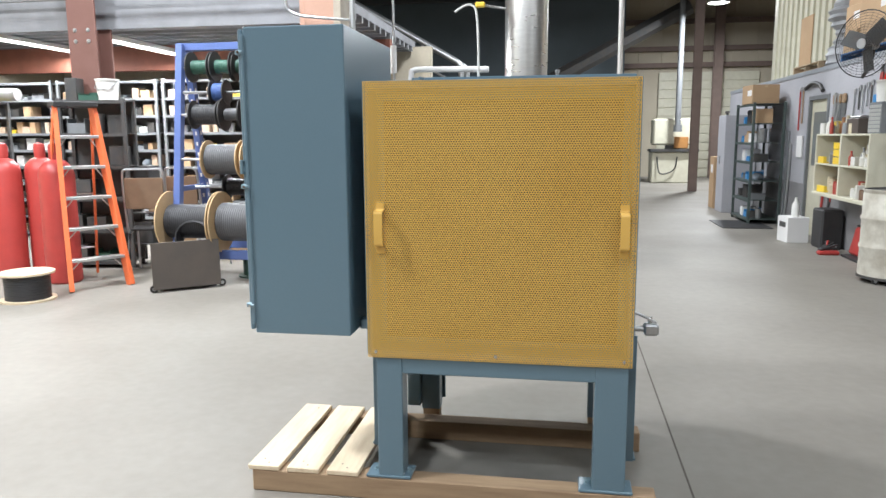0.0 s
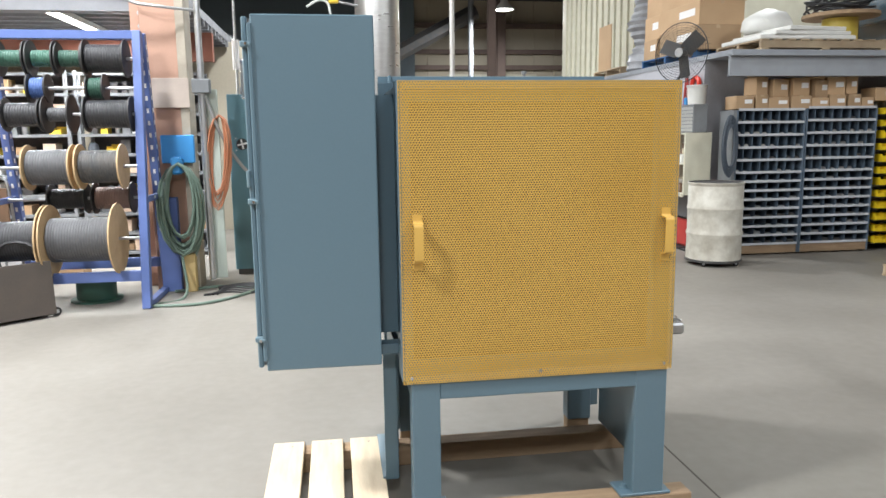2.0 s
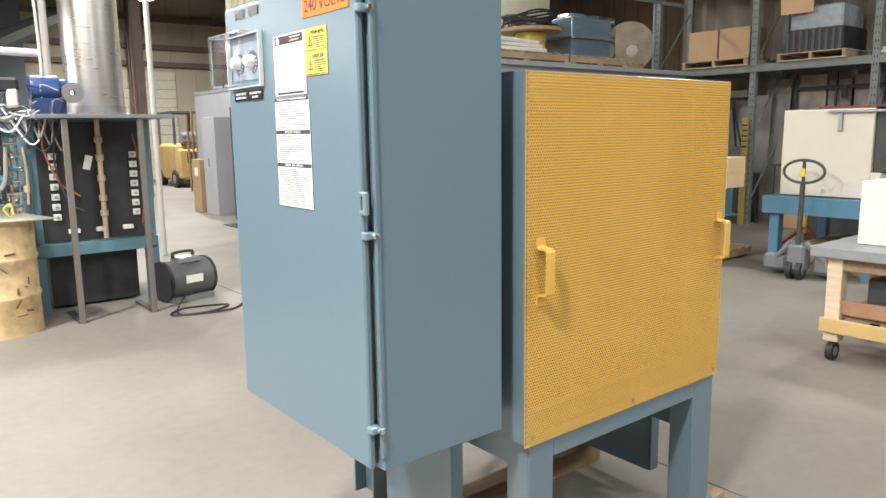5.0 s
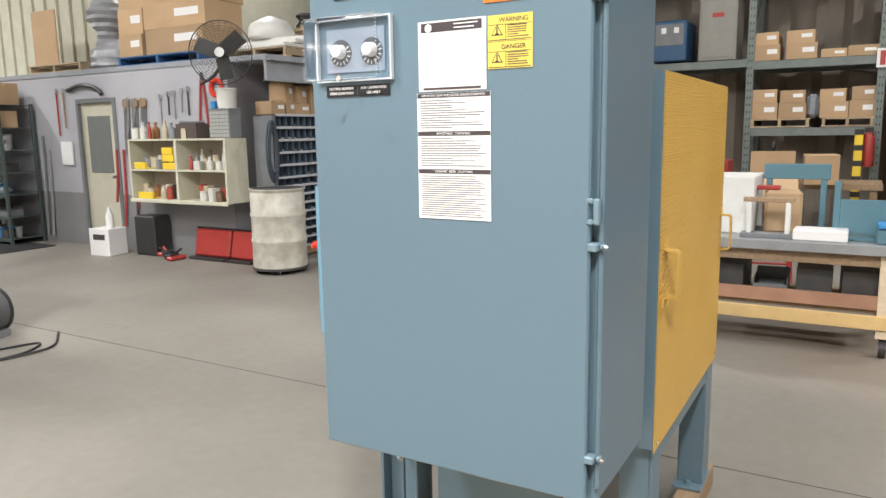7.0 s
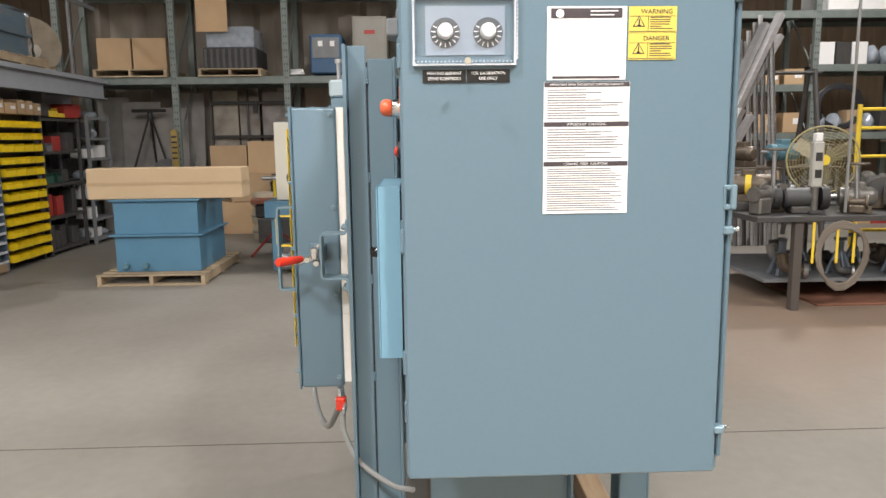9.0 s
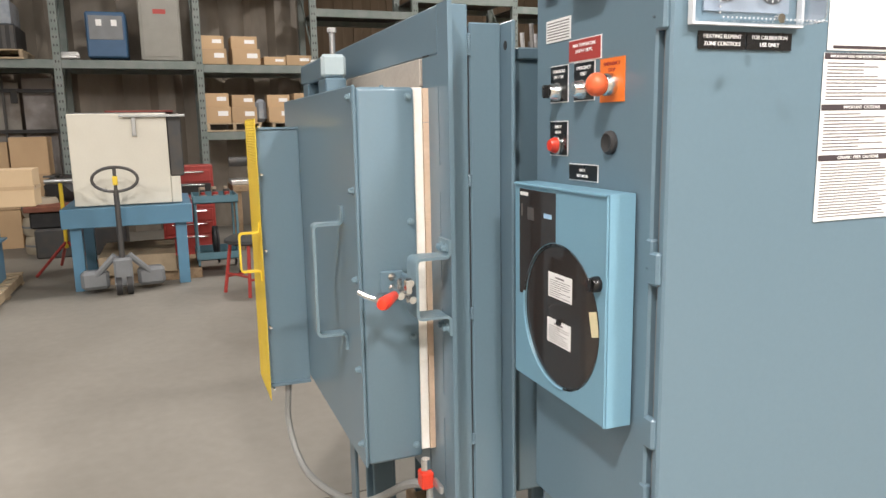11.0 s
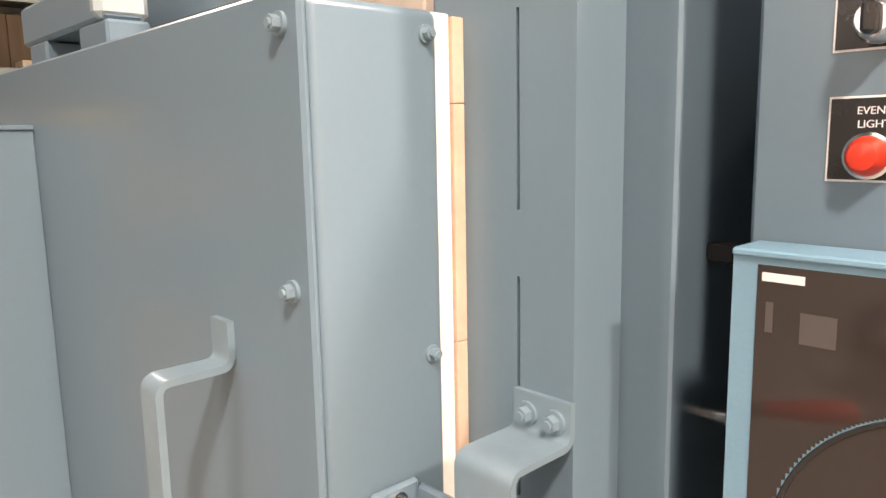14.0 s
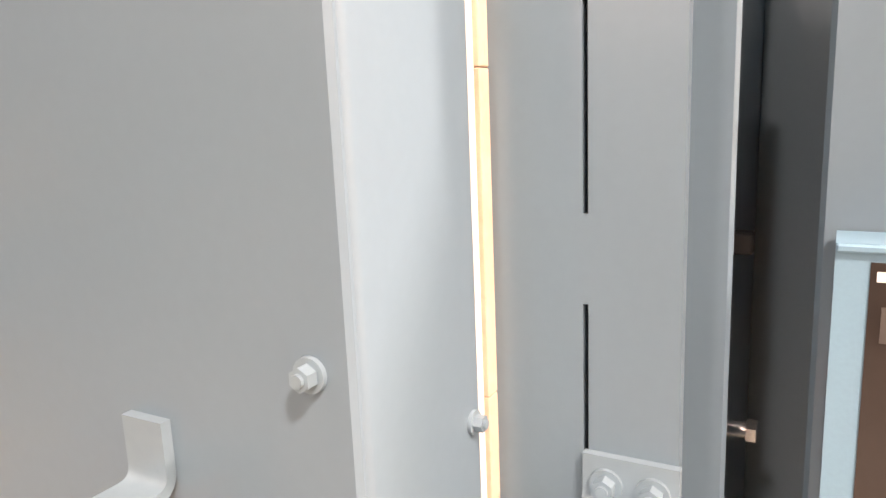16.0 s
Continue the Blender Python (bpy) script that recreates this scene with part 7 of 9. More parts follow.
solid("bow_saw", tube(B(), arc([(OX - 0.03, 11.93, 2.10), (OX - 0.03, 11.65, 2.16), (OX - 0.03, 11.35, 2.12), (OX - 0.03, 11.21, 2.03)]), 0.028, 8), DARKGREY, "long old saw blade over the office door", "saw")
solid("clipboard", one((OX - 0.03, 11.95, 1.1), (OX - 0.008, 12.2, 1.42), 0.004), PAPER, "white clipboard box on the office wall", "clipboard")
drum((3.07, 7.97, 0.07), DRUM_WHITE, "dirty white steel drum on a low wheeled dolly", 0.84)
dl = thing("drum_dolly", (3.07, 7.97, 0), 0, "low round drum dolly on casters", "dolly")
part("ring", lathe(B(), [(0.2, 0.045), (0.3, 0.045), (0.3, 0.068), (0.2, 0.068)], 28), DARKGREY, dl)
for a in (0.6, 2.2, 3.8, 5.4):
    wheel(dl, (0.25 * math.cos(a), 0.25 * math.sin(a), 0.03), 0.03)
for y, w in ((8.72, 0.40), (9.24, 0.58)):
    c = thing("red_creeper", (3.28, y, 0), 0, "dirty red steel case leaning on the wall", "case", "red cases")
    part("panel", box(B(), (-0.05, -w / 2, 0.03), (0.05, w / 2, 0.36), 0.02, pose(0, 0, 0, 0, 12, 0)), RED, c)
    part("rail", tube(B(), [(0.05, -w / 2, 0.37), (0.05, w / 2, 0.37)], 0.012, 8), BLACK, c)
    part("foot", one((-0.12, -w / 2, 0.0), (0.06, w / 2, 0.03)), BLACK, c)
for k in range(5):
    t = thing("jack_part", (3.05 + 0.04 * k, 9.62 + 0.13 * k, 0), 30 * k, "small dark floor jack on the concrete", "jack", "floor jacks")
    part("frame", box(B(), (-0.12, -0.05, 0.0), (0.12, 0.05, 0.05 + 0.02 * (k % 3)), 0.015), (RED, BLACK, BLACK, RED, STEEL)[k], t)
    part("arm", tube(B(), [(-0.08, 0, 0.06), (0.1, 0.02, 0.12)], 0.014, 8), (BLACK, BLACK, RED, BLACK, BLACK)[k], t)
solid("plastic_bin", one((3.1, 10.05, 0), (3.36, 10.42, 0.5), 0.02), BLACK, "black plastic waste bin against the wall", "bin")
wb = thing("white_case", (2.98, 10.78, 0), 6, "white cardboard case of bottles on the floor", "box")
part("body", one((-0.14, -0.17, 0), (0.14, 0.17, 0.34), 0.004), PAPER, wb)
part("print_bar", one((-0.142, -0.1, 0.2), (-0.14, 0.1, 0.27), 0), DARKGREY, wb)
solid("red_white_bottle", lathe(B(), [(0, 0.341), (0.05, 0.341), (0.05, 0.5), (0.02, 0.56), (0.02, 0.6), (0, 0.6)], 14, Matrix.Translation((2.98, 10.72, 0))), WHITE, "white spray bottle on the case", "bottle")

# bin shelving
BIN_BLUE = mat("slate_bin_paint", (0.11, 0.15, 0.20), 0.45, 0.0, (0.08, 0.11, 0.15), 8, 0.5)


def pigeonholes(x0, x1, y, z0, z1, label, upper):
    u = thing("bin_cabinet", (0, 0, 0), 0, label, "cabinet", "bin cabinets")
    part("back_panel", one((x0, y + 0.28, z0), (x1, y + 0.29, z1), 0), DARKGREY, u)
    for x in (x0, x1 - 0.018):
        part("side_panel", one((x, y, z0 - 0.1), (x + 0.018, y + 0.28, z1), 0.002), BIN_BLUE, u)
    rows = [z0 + (z1 - z0) * 0.54 * k / 8 for k in range(8)] + [z0 + (z1 - z0) * (0.54 + 0.46 * k / 5) for k in range(6)]
    board = mesh_of("shelf", one((x0 + 0.018, y, 0), (x1 - 0.018, y + 0.28, 0.006), 0), BIN_BLUE)
    lip = mesh_of("lip", one((x0 + 0.018, y - 0.003, 0.0), (x1 - 0.018, y, 0.028), 0.001), mat("lip_grey", (0.55, 0.57, 0.60), 0.45))
    for k, z in enumerate(rows):
        s = part("shelf", board, None, u, at=(0, 0, z))
        part("lip", lip, None, s)
        if k < len(rows) - 1:
            n = 6 if k < 8 else 8
            div = mesh_of("divider", one((-0.002, y + 0.012, 0.006), (0.002, y + 0.28, rows[k + 1] - z), 0), BIN_BLUE)
            for i in range(1, n):
                part("divider", div, None, u, at=(x0 + (x1 - x0) * i / n, 0, z))
            rnd = random.Random(int(x0 * 100) + k)
            bm = B()
            for i in range(n):
                cx, w = x0 + (x1 - x0) * (i + 0.5) / n, (x1 - x0) / n * 0.36
                h = rnd.uniform(0.012, 0.05)
                box(bm, (cx - w, y + 0.03, z + 0.006), (cx + w * rnd.uniform(0.3, 1), y + 0.2, z + 0.006 + h), 0.004)
            tagged(part("loose_fitting", bm, STEEL if k % 3 else DARKGREY, u), kind="stuff")
    part("plinth", one((x0, y + 0.01, z0 - 0.1), (x1, y + 0.05, z0), 0.002), TIMBER, u)
    return u


BYF = 8.35
pigeonholes(3.50, 4.36, BYF, 0.12, 1.68, "grey steel bin cabinet with rows of pigeonholes", True)
pigeonholes(4.37, 5.28, BYF, 0.12, 1.70, "grey steel bin cabinet with rows of pigeonholes", True)
part("end_panel", one((3.455, BYF, 0.02), (3.498, BYF + 0.29, 1.69), 0.002), GREY, bpy.data.objects["bin_cabinet"])
hank("fan_belt", [(3.41 + (0.072 + 0.018 * math.sin(0.31 * a)) * math.sin(a), BYF - 0.02 - 0.002 * (a / 6), 1.28 + (0.29 + 0.06 * math.sin(0.23 * a)) * math.cos(a)) for a in (0.3 * k for k in range(260))], 0.010, mat("belt_rubber", (0.055, 0.07, 0.09), 0.5), "black drive belts hung on the bin cabinet end", "belt")
yb = thing("yellow_bin_rack", (0, 0, 0), 0, "dark steel louvre rack hung with yellow parts bins", "rack")
Y0, Y1 = 5.31, 6.28
part("back_panel", one((Y0, BYF + 0.22, 0.05), (Y1, BYF + 0.23, 1.78), 0), DARKGREY, yb)
for x in (Y0, Y1 - 0.03):
    part("post", one((x, BYF + 0.1, 0), (x + 0.03, BYF + 0.22, 1.78)), DARKGREY, yb)
bm = B()
box(bm, (-0.05, 0, 0), (0.05, 0.2, 0.006))
box(bm, (-0.05, 0, 0.006), (0.05, 0.006, 0.045))
for s in (-1, 1):
    box(bm, (s * 0.0475 - 0.0025, 0.006, 0.006), (s * 0.0475 + 0.0025, 0.2, 0.075))
box(bm, (-0.042, 0.01, 0.006), (0.042, 0.19, 0.03), 0.004)
ybin = mesh_of("parts_bin", bm, mat("bin_yellow", (0.85, 0.60, 0.015), 0.4, 0, None, 8, 0.3, by_object=0.1))
wide = mesh_of("parts_bin", boxes([((-0.1, 0, 0), (0.1, 0.2, 0.006)), ((-0.1, 0, 0.006), (0.1, 0.006, 0.07)), ((-0.1, 0.006, 0.006), (-0.095, 0.2, 0.09)), ((0.095, 0.006, 0.006), (0.1, 0.2, 0.09))], 0), bpy.data.materials["bin_yellow"])
for k in range(12):
    z = 0.10 + 0.139 * k
    part("rail", one((Y0 + 0.03, BYF + 0.0, z - 0.012), (Y1 - 0.03, BYF + 0.22, z - 0.002), 0), DARKGREY, yb)
    if k in (5, 7, 9):
        for i in range(4):
            part("parts_bin", wide, None, yb, at=(Y0 + 0.16 + 0.212 * i, BYF - 0.02, z))
    else:
        for i in range(8):
            part("parts_bin", ybin, None, yb, at=(Y0 + 0.09 + 0.1105 * i, BYF - 0.02, z))
rnd = random.Random(9)
x = 3.5
while x < 6.2:
    w = rnd.uniform(0.16, 0.3)
    h = rnd.uniform(0.12, 0.20)
    z = 1.70 if x + w < 5.28 else 1.785
    carton((x + w / 2, BYF + 0.16, z), w * 0.96, 0.26, h, rnd.uniform(-4, 4), "small brown carton with a white label on the bin cabinets", "cartons", True, "-y")
    if x < 5.0 and rnd.random() < 0.85:
        carton((x + w / 2, BYF + 0.17, z + h + 0.001), w * rnd.uniform(0.75, 1.0), 0.24, 0.2, rnd.uniform(-16, 16), "small brown carton with a white label on the bin cabinets", "cartons", True, "-y")
        if rnd.random() < 0.5:
            carton((x + w / 2, BYF + 0.18, z + h + 0.205), w * rnd.uniform(0.6, 0.85), 0.2, rnd.uniform(0.07, 0.12), rnd.uniform(-25, 25), "small brown carton with a white label on the bin cabinets", "cartons", True, "-y")
    x += w + 0.008
shelving((6.90, BYF + 0.32, 0), 1.05, 0.5, 1.78, 5, DARKGREY, "dark steel shelving with dark cases and totes", 0, ("case", "case", "grey_bin", "case", "green_bin", "red_box"), 71)
shelving((7.82, BYF + 0.2, 0), 0.72, 0.45, 1.82, 7, GREY, "grey steel shelving with bags of fittings", 0, ("bag", "paper_box", "bag", "case"), 72)
for k in range(6):
    stock_item(Matrix.Translation((6.35 + 0.22 * k, BYF + 0.25, 1.78)), 0.24, 0.3, 0.13 + 0.03 * (k % 3), random.Random(90 + k), ("case", "bag", "case", "bin", "red_box"))

# ---- mezzanine goods ----
MZ = 2.362
pallet((3.98, 10.22, MZ), 1.0, 1.5, 0, mat("blue_pallet", (0.04, 0.13, 0.30), 0.7), "blue-painted wooden pallet on the mezzanine deck")
for y, w, hs in ((10.70, 0.46, (0.27, 0.32, 0.30)), (9.90, 1.06, (0.30, 0.30, 0.34))):
    z = MZ + 0.12
    for k, h in enumerate(hs):
        carton((3.80 + 0.02 * k, y + 0.015 * (k % 2), z), 0.62, w, h, (-2, 1.5, 3)[k], "large brown carton stacked on the mezzanine", sticker=k < 2)
        z += h + 0.001
pallet((3.95, 12.3, MZ), 1.0, 1.2)
solid("card_sheet", box(B(), (3.50, 12.25, MZ + 0.12), (3.515, 12.8, MZ + 0.85), 0.002, pose(0, 0, 0, 0, 0, 0)), CARD, "flat brown card sheet standing on the pallet", "card")
ds = thing("ribbed_hose_duct", (3.72, 11.40, 2.362), 0, "silver flexible duct rising from the mezzanine", "duct")
bm = lathe(B(), [(0.20 + 0.03 * (k % 2) + 0.06 * math.sin(k * 0.55), 0.05 * k) for k in range(80)], 26)
for v in bm.verts:
    v.co += Vector((1, 1, 0)) * 0.06 * noise.noise(v.co * 3.1) + Vector((1, -1, 0.4)) * 0.03 * noise.noise(v.co * 9.0)
part("duct", bm, mat("crumpled_foil", (0.42, 0.43, 0.45), 0.5, 0.25, (0.30, 0.30, 0.32), 9, 0.6, 40, 0.3), ds)
pallet((4.55, 8.85, MZ), 1.6, 1.0)
for k in range(3):
    wp = thing("white_slab", (4.35 + 0.03 * k, 8.8, MZ + 0.12 + 0.05 * k), 3 * k, "white insulation slab on a pallet", "slab", "white slabs")
    part("slab", one((-0.6 + 0.12 * k, -0.42, 0), (0.6 - 0.1 * k, 0.42, 0.048), 0.008), WHITE, wp)
bg = B()
bmesh.ops.create_icosphere(bg, subdivisions=3, radius=0.5)
for v in bg.verts:
    v.co = Vector((v.co.x * 0.62, v.co.y * 0.5, max(v.co.z, -0.2) * 0.40)) * (1 + 0.12 * noise.noise(v.co * 4))
solid("white_sack", bg, WHITE, "plump white sack on the insulation slabs", "sack", at=(4.22, 9.0, MZ + 0.345))
yspool = thing("yellow_spool", (4.98, 8.72, MZ + 0.12), 0, "spool of yellow tape under a wooden reel end", "spool")
part("winding", lathe(B(), [(0.2 - 0.004 * (k % 2), 0.02 + 0.016 * k) for k in range(17)], 28), mat("yellow_tape_roll", (0.62, 0.48, 0.08), 0.35), yspool)
part("flange", lathe(B(), [(0, 0), (0.24, 0), (0.24, 0.02), (0, 0.02)], 28), PLY, yspool)
part("flange", lathe(B(), [(0, 0.29), (0.42, 0.29), (0.42, 0.33), (0, 0.33)], 32), TIMBER, yspool)
hank("coiled_cable", [(4.95 + (0.33 + 0.05 * math.sin(1.7 * a)) * math.cos(a), 8.72 + (0.33 + 0.05 * math.sin(2.3 * a)) * math.sin(a), MZ + 0.47 + 0.0035 * a + 0.03 * math.sin(2.1 * a)) for a in (0.35 * k for k in range(150))], 0.013, CABLE, "heap of black cable coiled on the wooden reel end", "cable")
pallet((6.0, 8.85, MZ), 1.2, 1.0)
wt = thing("wrapped_tank", (5.95, 8.85, MZ + 0.12), 0, "blue steel tank in clear shrink wrap on a pallet", "tank")
part("tank", one((-0.42, -0.38, 0), (0.42, 0.38, 0.52), 0.01), BLUE, wt)
part("rim", one((-0.46, -0.42, 0.24), (0.46, 0.42, 0.27)), BLUE, wt)
bm = box(B(), (-0.47, -0.43, 0.0), (0.47, 0.43, 0.56), 0.03)
bmesh.ops.subdivide_edges(bm, edges=bm.edges[:], cuts=7, use_grid_fill=True)
for v in bm.verts:
    v.co += Vector((1, 1, 1)) * 0.035 * noise.noise(v.co * 11) + Vector((1, -1, 0.5)) * 0.02 * noise.noise(v.co * 23)
wr = part("shrink_wrap", bm, thin_sheet("shrink_film", (0.88, 0.90, 0.93), 0.12, 0.2), wt, "crinkled clear shrink wrap")
wr.visible_shadow = False
dr_ = thing("plywood_disc", (7.6, 9.1, MZ + 0.412), -62, "plywood reel end standing upright with rag stuffed in it", "disc")
part("disc", lathe(B(), [(0.03, -0.012), (0.41, -0.012), (0.41, 0.012), (0.03, 0.012), (0.03, -0.012)], 40, pose(0, 0, 0, 84, 0, 0)), mat("grimy_plywood", (0.27, 0.22, 0.16), 0.75, 0.0, (0.17, 0.14, 0.10), 5, 0.7), dr_)
part("rag", lathe(B(), [(0, 0.03), (0.05, 0.028), (0.11, 0.016), (0, 0.0125)], 7, pose(0.06, 0, -0.06, 84, 0, 0)), mat("soiled_rag", (0.42, 0.38, 0.32), 0.9), dr_)
pallet((6.95, 8.95, MZ), 0.9, 0.6)
setting("trim_mezzanine_rail", boxes([((5.6, 8.33, MZ + 0.95), (8.0, 8.36, MZ + 1.0)), ((7.2, 8.33, MZ), (7.24, 8.36, MZ + 1.0))], 0), GREY, "grey guard rail of the mezzanine")

# ---- east side: pallet racks ----
BAYS = [(7.36, 9.05), (5.68, 7.36), (3.96, 5.68), (2.38, 3.96), (0.85, 2.38), (-0.80, 0.85), (-2.43, -0.80), (-4.2, -2.43)]
LEVELS = [(2.40, 3.75), (2.40, 3.75), (2.40, 3.75), (1.45, 2.36, 3.6), (2.30, 3.15), (0.5, 1.0, 1.75, 2.5, 3.4), (0.5, 1.46, 2.2, 3.3), (1.46, 2.5, 3.3)]
for k, (b, lv_) in enumerate(zip(BAYS, LEVELS)):
    rack_bay(b[0], b[1], lv_, k == 0)
RXF = 8.72
for y in (8.25, 7.72):
    carton((RXF - 0.1, y, 2.52), 0.5, 0.5, 0.46, 0, "new brown carton on a pallet in the rack", sticker=False)
pallet((RXF, 8.0, 2.40), 0.9, 1.1)
pallet((RXF, 6.52, 2.40), 0.9, 0.95)
bs_ = thing("black_crate", (RXF, 6.52, 2.52), 0, "dark ribbed crate with brown paper on top", "crate")
part("body", one((-0.38, -0.4, 0), (0.38, 0.4, 0.3), 0.006), BLACK, bs_)
slat = mesh_of("slat", one((-0.39, -0.02, 0.01), (-0.38, 0.02, 0.29), 0), DARKGREY)
for k in range(9):
    part("slat", slat, None, bs_, at=(0, -0.36 + 0.09 * k, 0))
part("wrapped_bale", one((-0.34, -0.36, 0.3), (0.34, 0.36, 0.62), 0.02), WRAP, bs_)
solid("hanging_card", box(B(), (8.285, 6.52, 3.05), (8.2985, 6.98, 3.70), 0.002), CARD, "flat brown card hung over the rack beam", "card")
wl = thing("welder", (RXF - 0.05, 5.08, 2.41), 0, "dark blue welding machine with a control panel", "welder")
part("case", one((-0.35, -0.24, 0.02), (0.35, 0.24, 0.6), 0.02), mat("welder_blue", (0.035, 0.10, 0.20), 0.4), wl)
part("control_panel", one((-0.358, -0.2, 0.25), (-0.35, 0.2, 0.55), 0.002), GREY, wl)
for y in (-0.1, 0.08):
    part("gauge", one((-0.364, y - 0.035, 0.42), (-0.358, y + 0.035, 0.5)), PAPER, wl)
cf = thing("grey_cabinet", (RXF - 0.05, 4.42, 2.41), 0, "grey steel electrical cabinet stored on the rack", "cabinet")
part("body", one((-0.3, -0.26, 0.0), (0.3, 0.26, 0.86), 0.01), mat("khaki_grey", (0.27, 0.26, 0.23), 0.5), cf)
part("door_plate", one((-0.306, -0.22, 0.05), (-0.3, 0.22, 0.82), 0.003), mat("khaki_grey_door", (0.29, 0.28, 0.25), 0.5), cf)
part("name_plate", one((-0.31, -0.08, 0.6), (-0.306, 0.08, 0.66), 0), RED, cf)
hank("coiled_white_rope", [(8.4 + 0.1 * math.cos(a), 5.55 + 0.12 * math.sin(a * 1.1), 2.42 + 0.004 * a) for a in (0.5 * k for k in range(40))], 0.016, PAPER, "heap of white rope on the rack beam", "rope")
rnd = random.Random(3)
for z, items in ((1.455, ((3.76, 0.36, 0.36), (3.40, 0.34, 0.34), (2.90, 0.34, 0.34), (2.56, 0.3, 0.36))), (2.365, ((3.76, 0.34, 0.34), (3.34, 0.38, 0.34), (2.95, 0.3, 0.18), (2.60, 0.36, 0.22)))):
    if z < 2:
        pallet((RXF, 3.55, z), 0.85, 0.75)
        pallet((RXF, 2.73, z), 0.85, 0.62)
    for y, w, h in items:
        zz = z + (0.12 if z < 2 else 0.001)
        carton((8.55, y, zz), 0.42, w, h * 0.62, rnd.uniform(-3, 3), "brown carton with white labels on the pallet rack")
        if h > 0.3:
            carton((8.56, y + 0.01, zz + h * 0.62 + 0.001), 0.40, w * 0.92, h * 0.5, rnd.uniform(-4, 4), "brown carton with white labels on the pallet rack")
solid("wrapped_parcel", box(B(), (8.45, 3.08, 1.58), (8.8, 3.24, 1.9), 0.05), WRAP, "dark wrapped bundle between the cartons", "bundle")
curtain = B()
n = 60
pts = [(9.42 + 0.05 * math.sin(k * 1.3) + 0.03 * math.sin(k * 2.9), 2.3 + 7.0 * k / n) for k in range(n + 1)]
for (xa, ya), (xb, yb_) in zip(pts, pts[1:]):
    f = [curtain.verts.new((xa, ya, 0.002)), curtain.verts.new((xb, yb_, 0.002)), curtain.verts.new((xb, yb_, 5.2)), curtain.verts.new((xa, ya, 5.2))]
    curtain.faces.new(f)
    g = [curtain.verts.new((p.co.x + 0.012, p.co.y, p.co.z)) for p in f]
    curtain.faces.new(g[::-1])
bmesh.ops.remove_doubles(curtain, verts=curtain.verts, dist=0.0005)
solid("insulation_sheet", curtain, mat("brown_paper_lining", (0.31, 0.27, 0.225), 0.5, 0, (0.19, 0.16, 0.13), 2.5, 0.7, 16, 0.4, (1, 1, 0.4)), "crumpled brown insulation lining hung behind the racks", "lining")
for z, wd in ((0.505, 0.34), (1.005, 0.3), (1.755, 0.36), (2.505, 0.4)):
    for y in (0.62, 0.24, -0.15, -0.52):
        if z in (1.755, 2.505) and y > 0.5:
            continue
        carton((8.58, y, z), 0.4, wd, rnd.uniform(0.2, 0.42), rnd.uniform(-5, 5), "brown carton of stock in the pallet rack", sticker=rnd.random() < 0.4)
for z in (1.465, 2.205):
    for y in (-1.0, -1.35, -1.75, -2.15):
        carton((8.55, y, z), 0.36, 0.3, rnd.uniform(0.16, 0.34), rnd.uniform(-5, 5), "brown carton of stock in the pallet rack")
for z, kinds in ((0.505, None), (1.465, ("bag", "case", "carton")), (2.505, ("case", "paper_box", "bag"))):
    for k in range(6):
        stock_item(Matrix.Translation((8.55, -2.65 - 0.26 * k, z if z > 1 else 0.0)) @ pose(0, 0, 0, 0, 0, -90), 0.24, 0.3, 0.34, rnd, kinds)
for k in range(5):
    stock_item(Matrix.Translation((8.5, -0.95 - 0.3 * k, 0.505)) @ pose(0, 0, 0, 0, 0, -90), 0.26, 0.3, 0.36, rnd, ("case", "carton", "grey_bin"))
solid("wrapped_panel_bale", one((8.35, -3.6, 3.305), (9.2, -2.6, 3.75), 0.02), PAPER, "white wrapped panel stack on the top beam", "stack")
hank("black_hose_coil", [(8.42 + 0.02 * math.sin(3 * a), -2.9 + 0.36 * math.sin(a) * (1 + 0.12 * math.sin(2.2 * a)), 1.86 + 0.32 * math.cos(a) * (1 + 0.1 * math.cos(1.7 * a))) for a in (0.4 * k for k in range(110))], 0.022, CABLE, "tangled coil of black hose on the rack")
step_ladder((7.33, 0.69, 0), 3.05, -95, "tall red fibreglass step ladder with aluminium steps", 5, True, mat("red_fibreglass", (0.50, 0.12, 0.07), 0.5, 0, None, 8, 0.4), 10, 1.12)
sg_ = thing("hanging_sign", (8.285, 2.38, 2.2), 0, "small red and white sign on the rack upright", "sign")
part("board", one((-0.004, -0.07, 0), (0.0, 0.07, 0.24), 0), PAPER, sg_)
part("red_mark", one((-0.006, -0.03, 0.03), (-0.004, 0.03, 0.21), 0), RED, sg_)
ns = thing("paper_notice", (8.296, 1.81, 2.08), 0, "pair of small white paper notices under the rack beam", "notice")
for y in (-0.06, 0.07):
    part("sheet", one((-0.002, y - 0.05, 0), (0, y + 0.05, 0.10), 0), PAPER, ns)
part("red_print", one((-0.003, 0.05, 0.02), (-0.002, 0.09, 0.06), 0), RED, ns)
exs = thing("exit_sign", (8.42, 1.50, 2.301), 0, "dark lettered exit sign box on the rack beam", "sign")
part("box", one((-0.03, -0.16, 0), (0.03, 0.16, 0.17), 0.004), BLACK, exs)
text("heading", "EXIT", 0.13, mat("dim_letters", (0.30, 0.22, 0.20), 0.5), exs, Matrix.Translation((-0.032, 0, 0.085)) @ SIGN_MX)
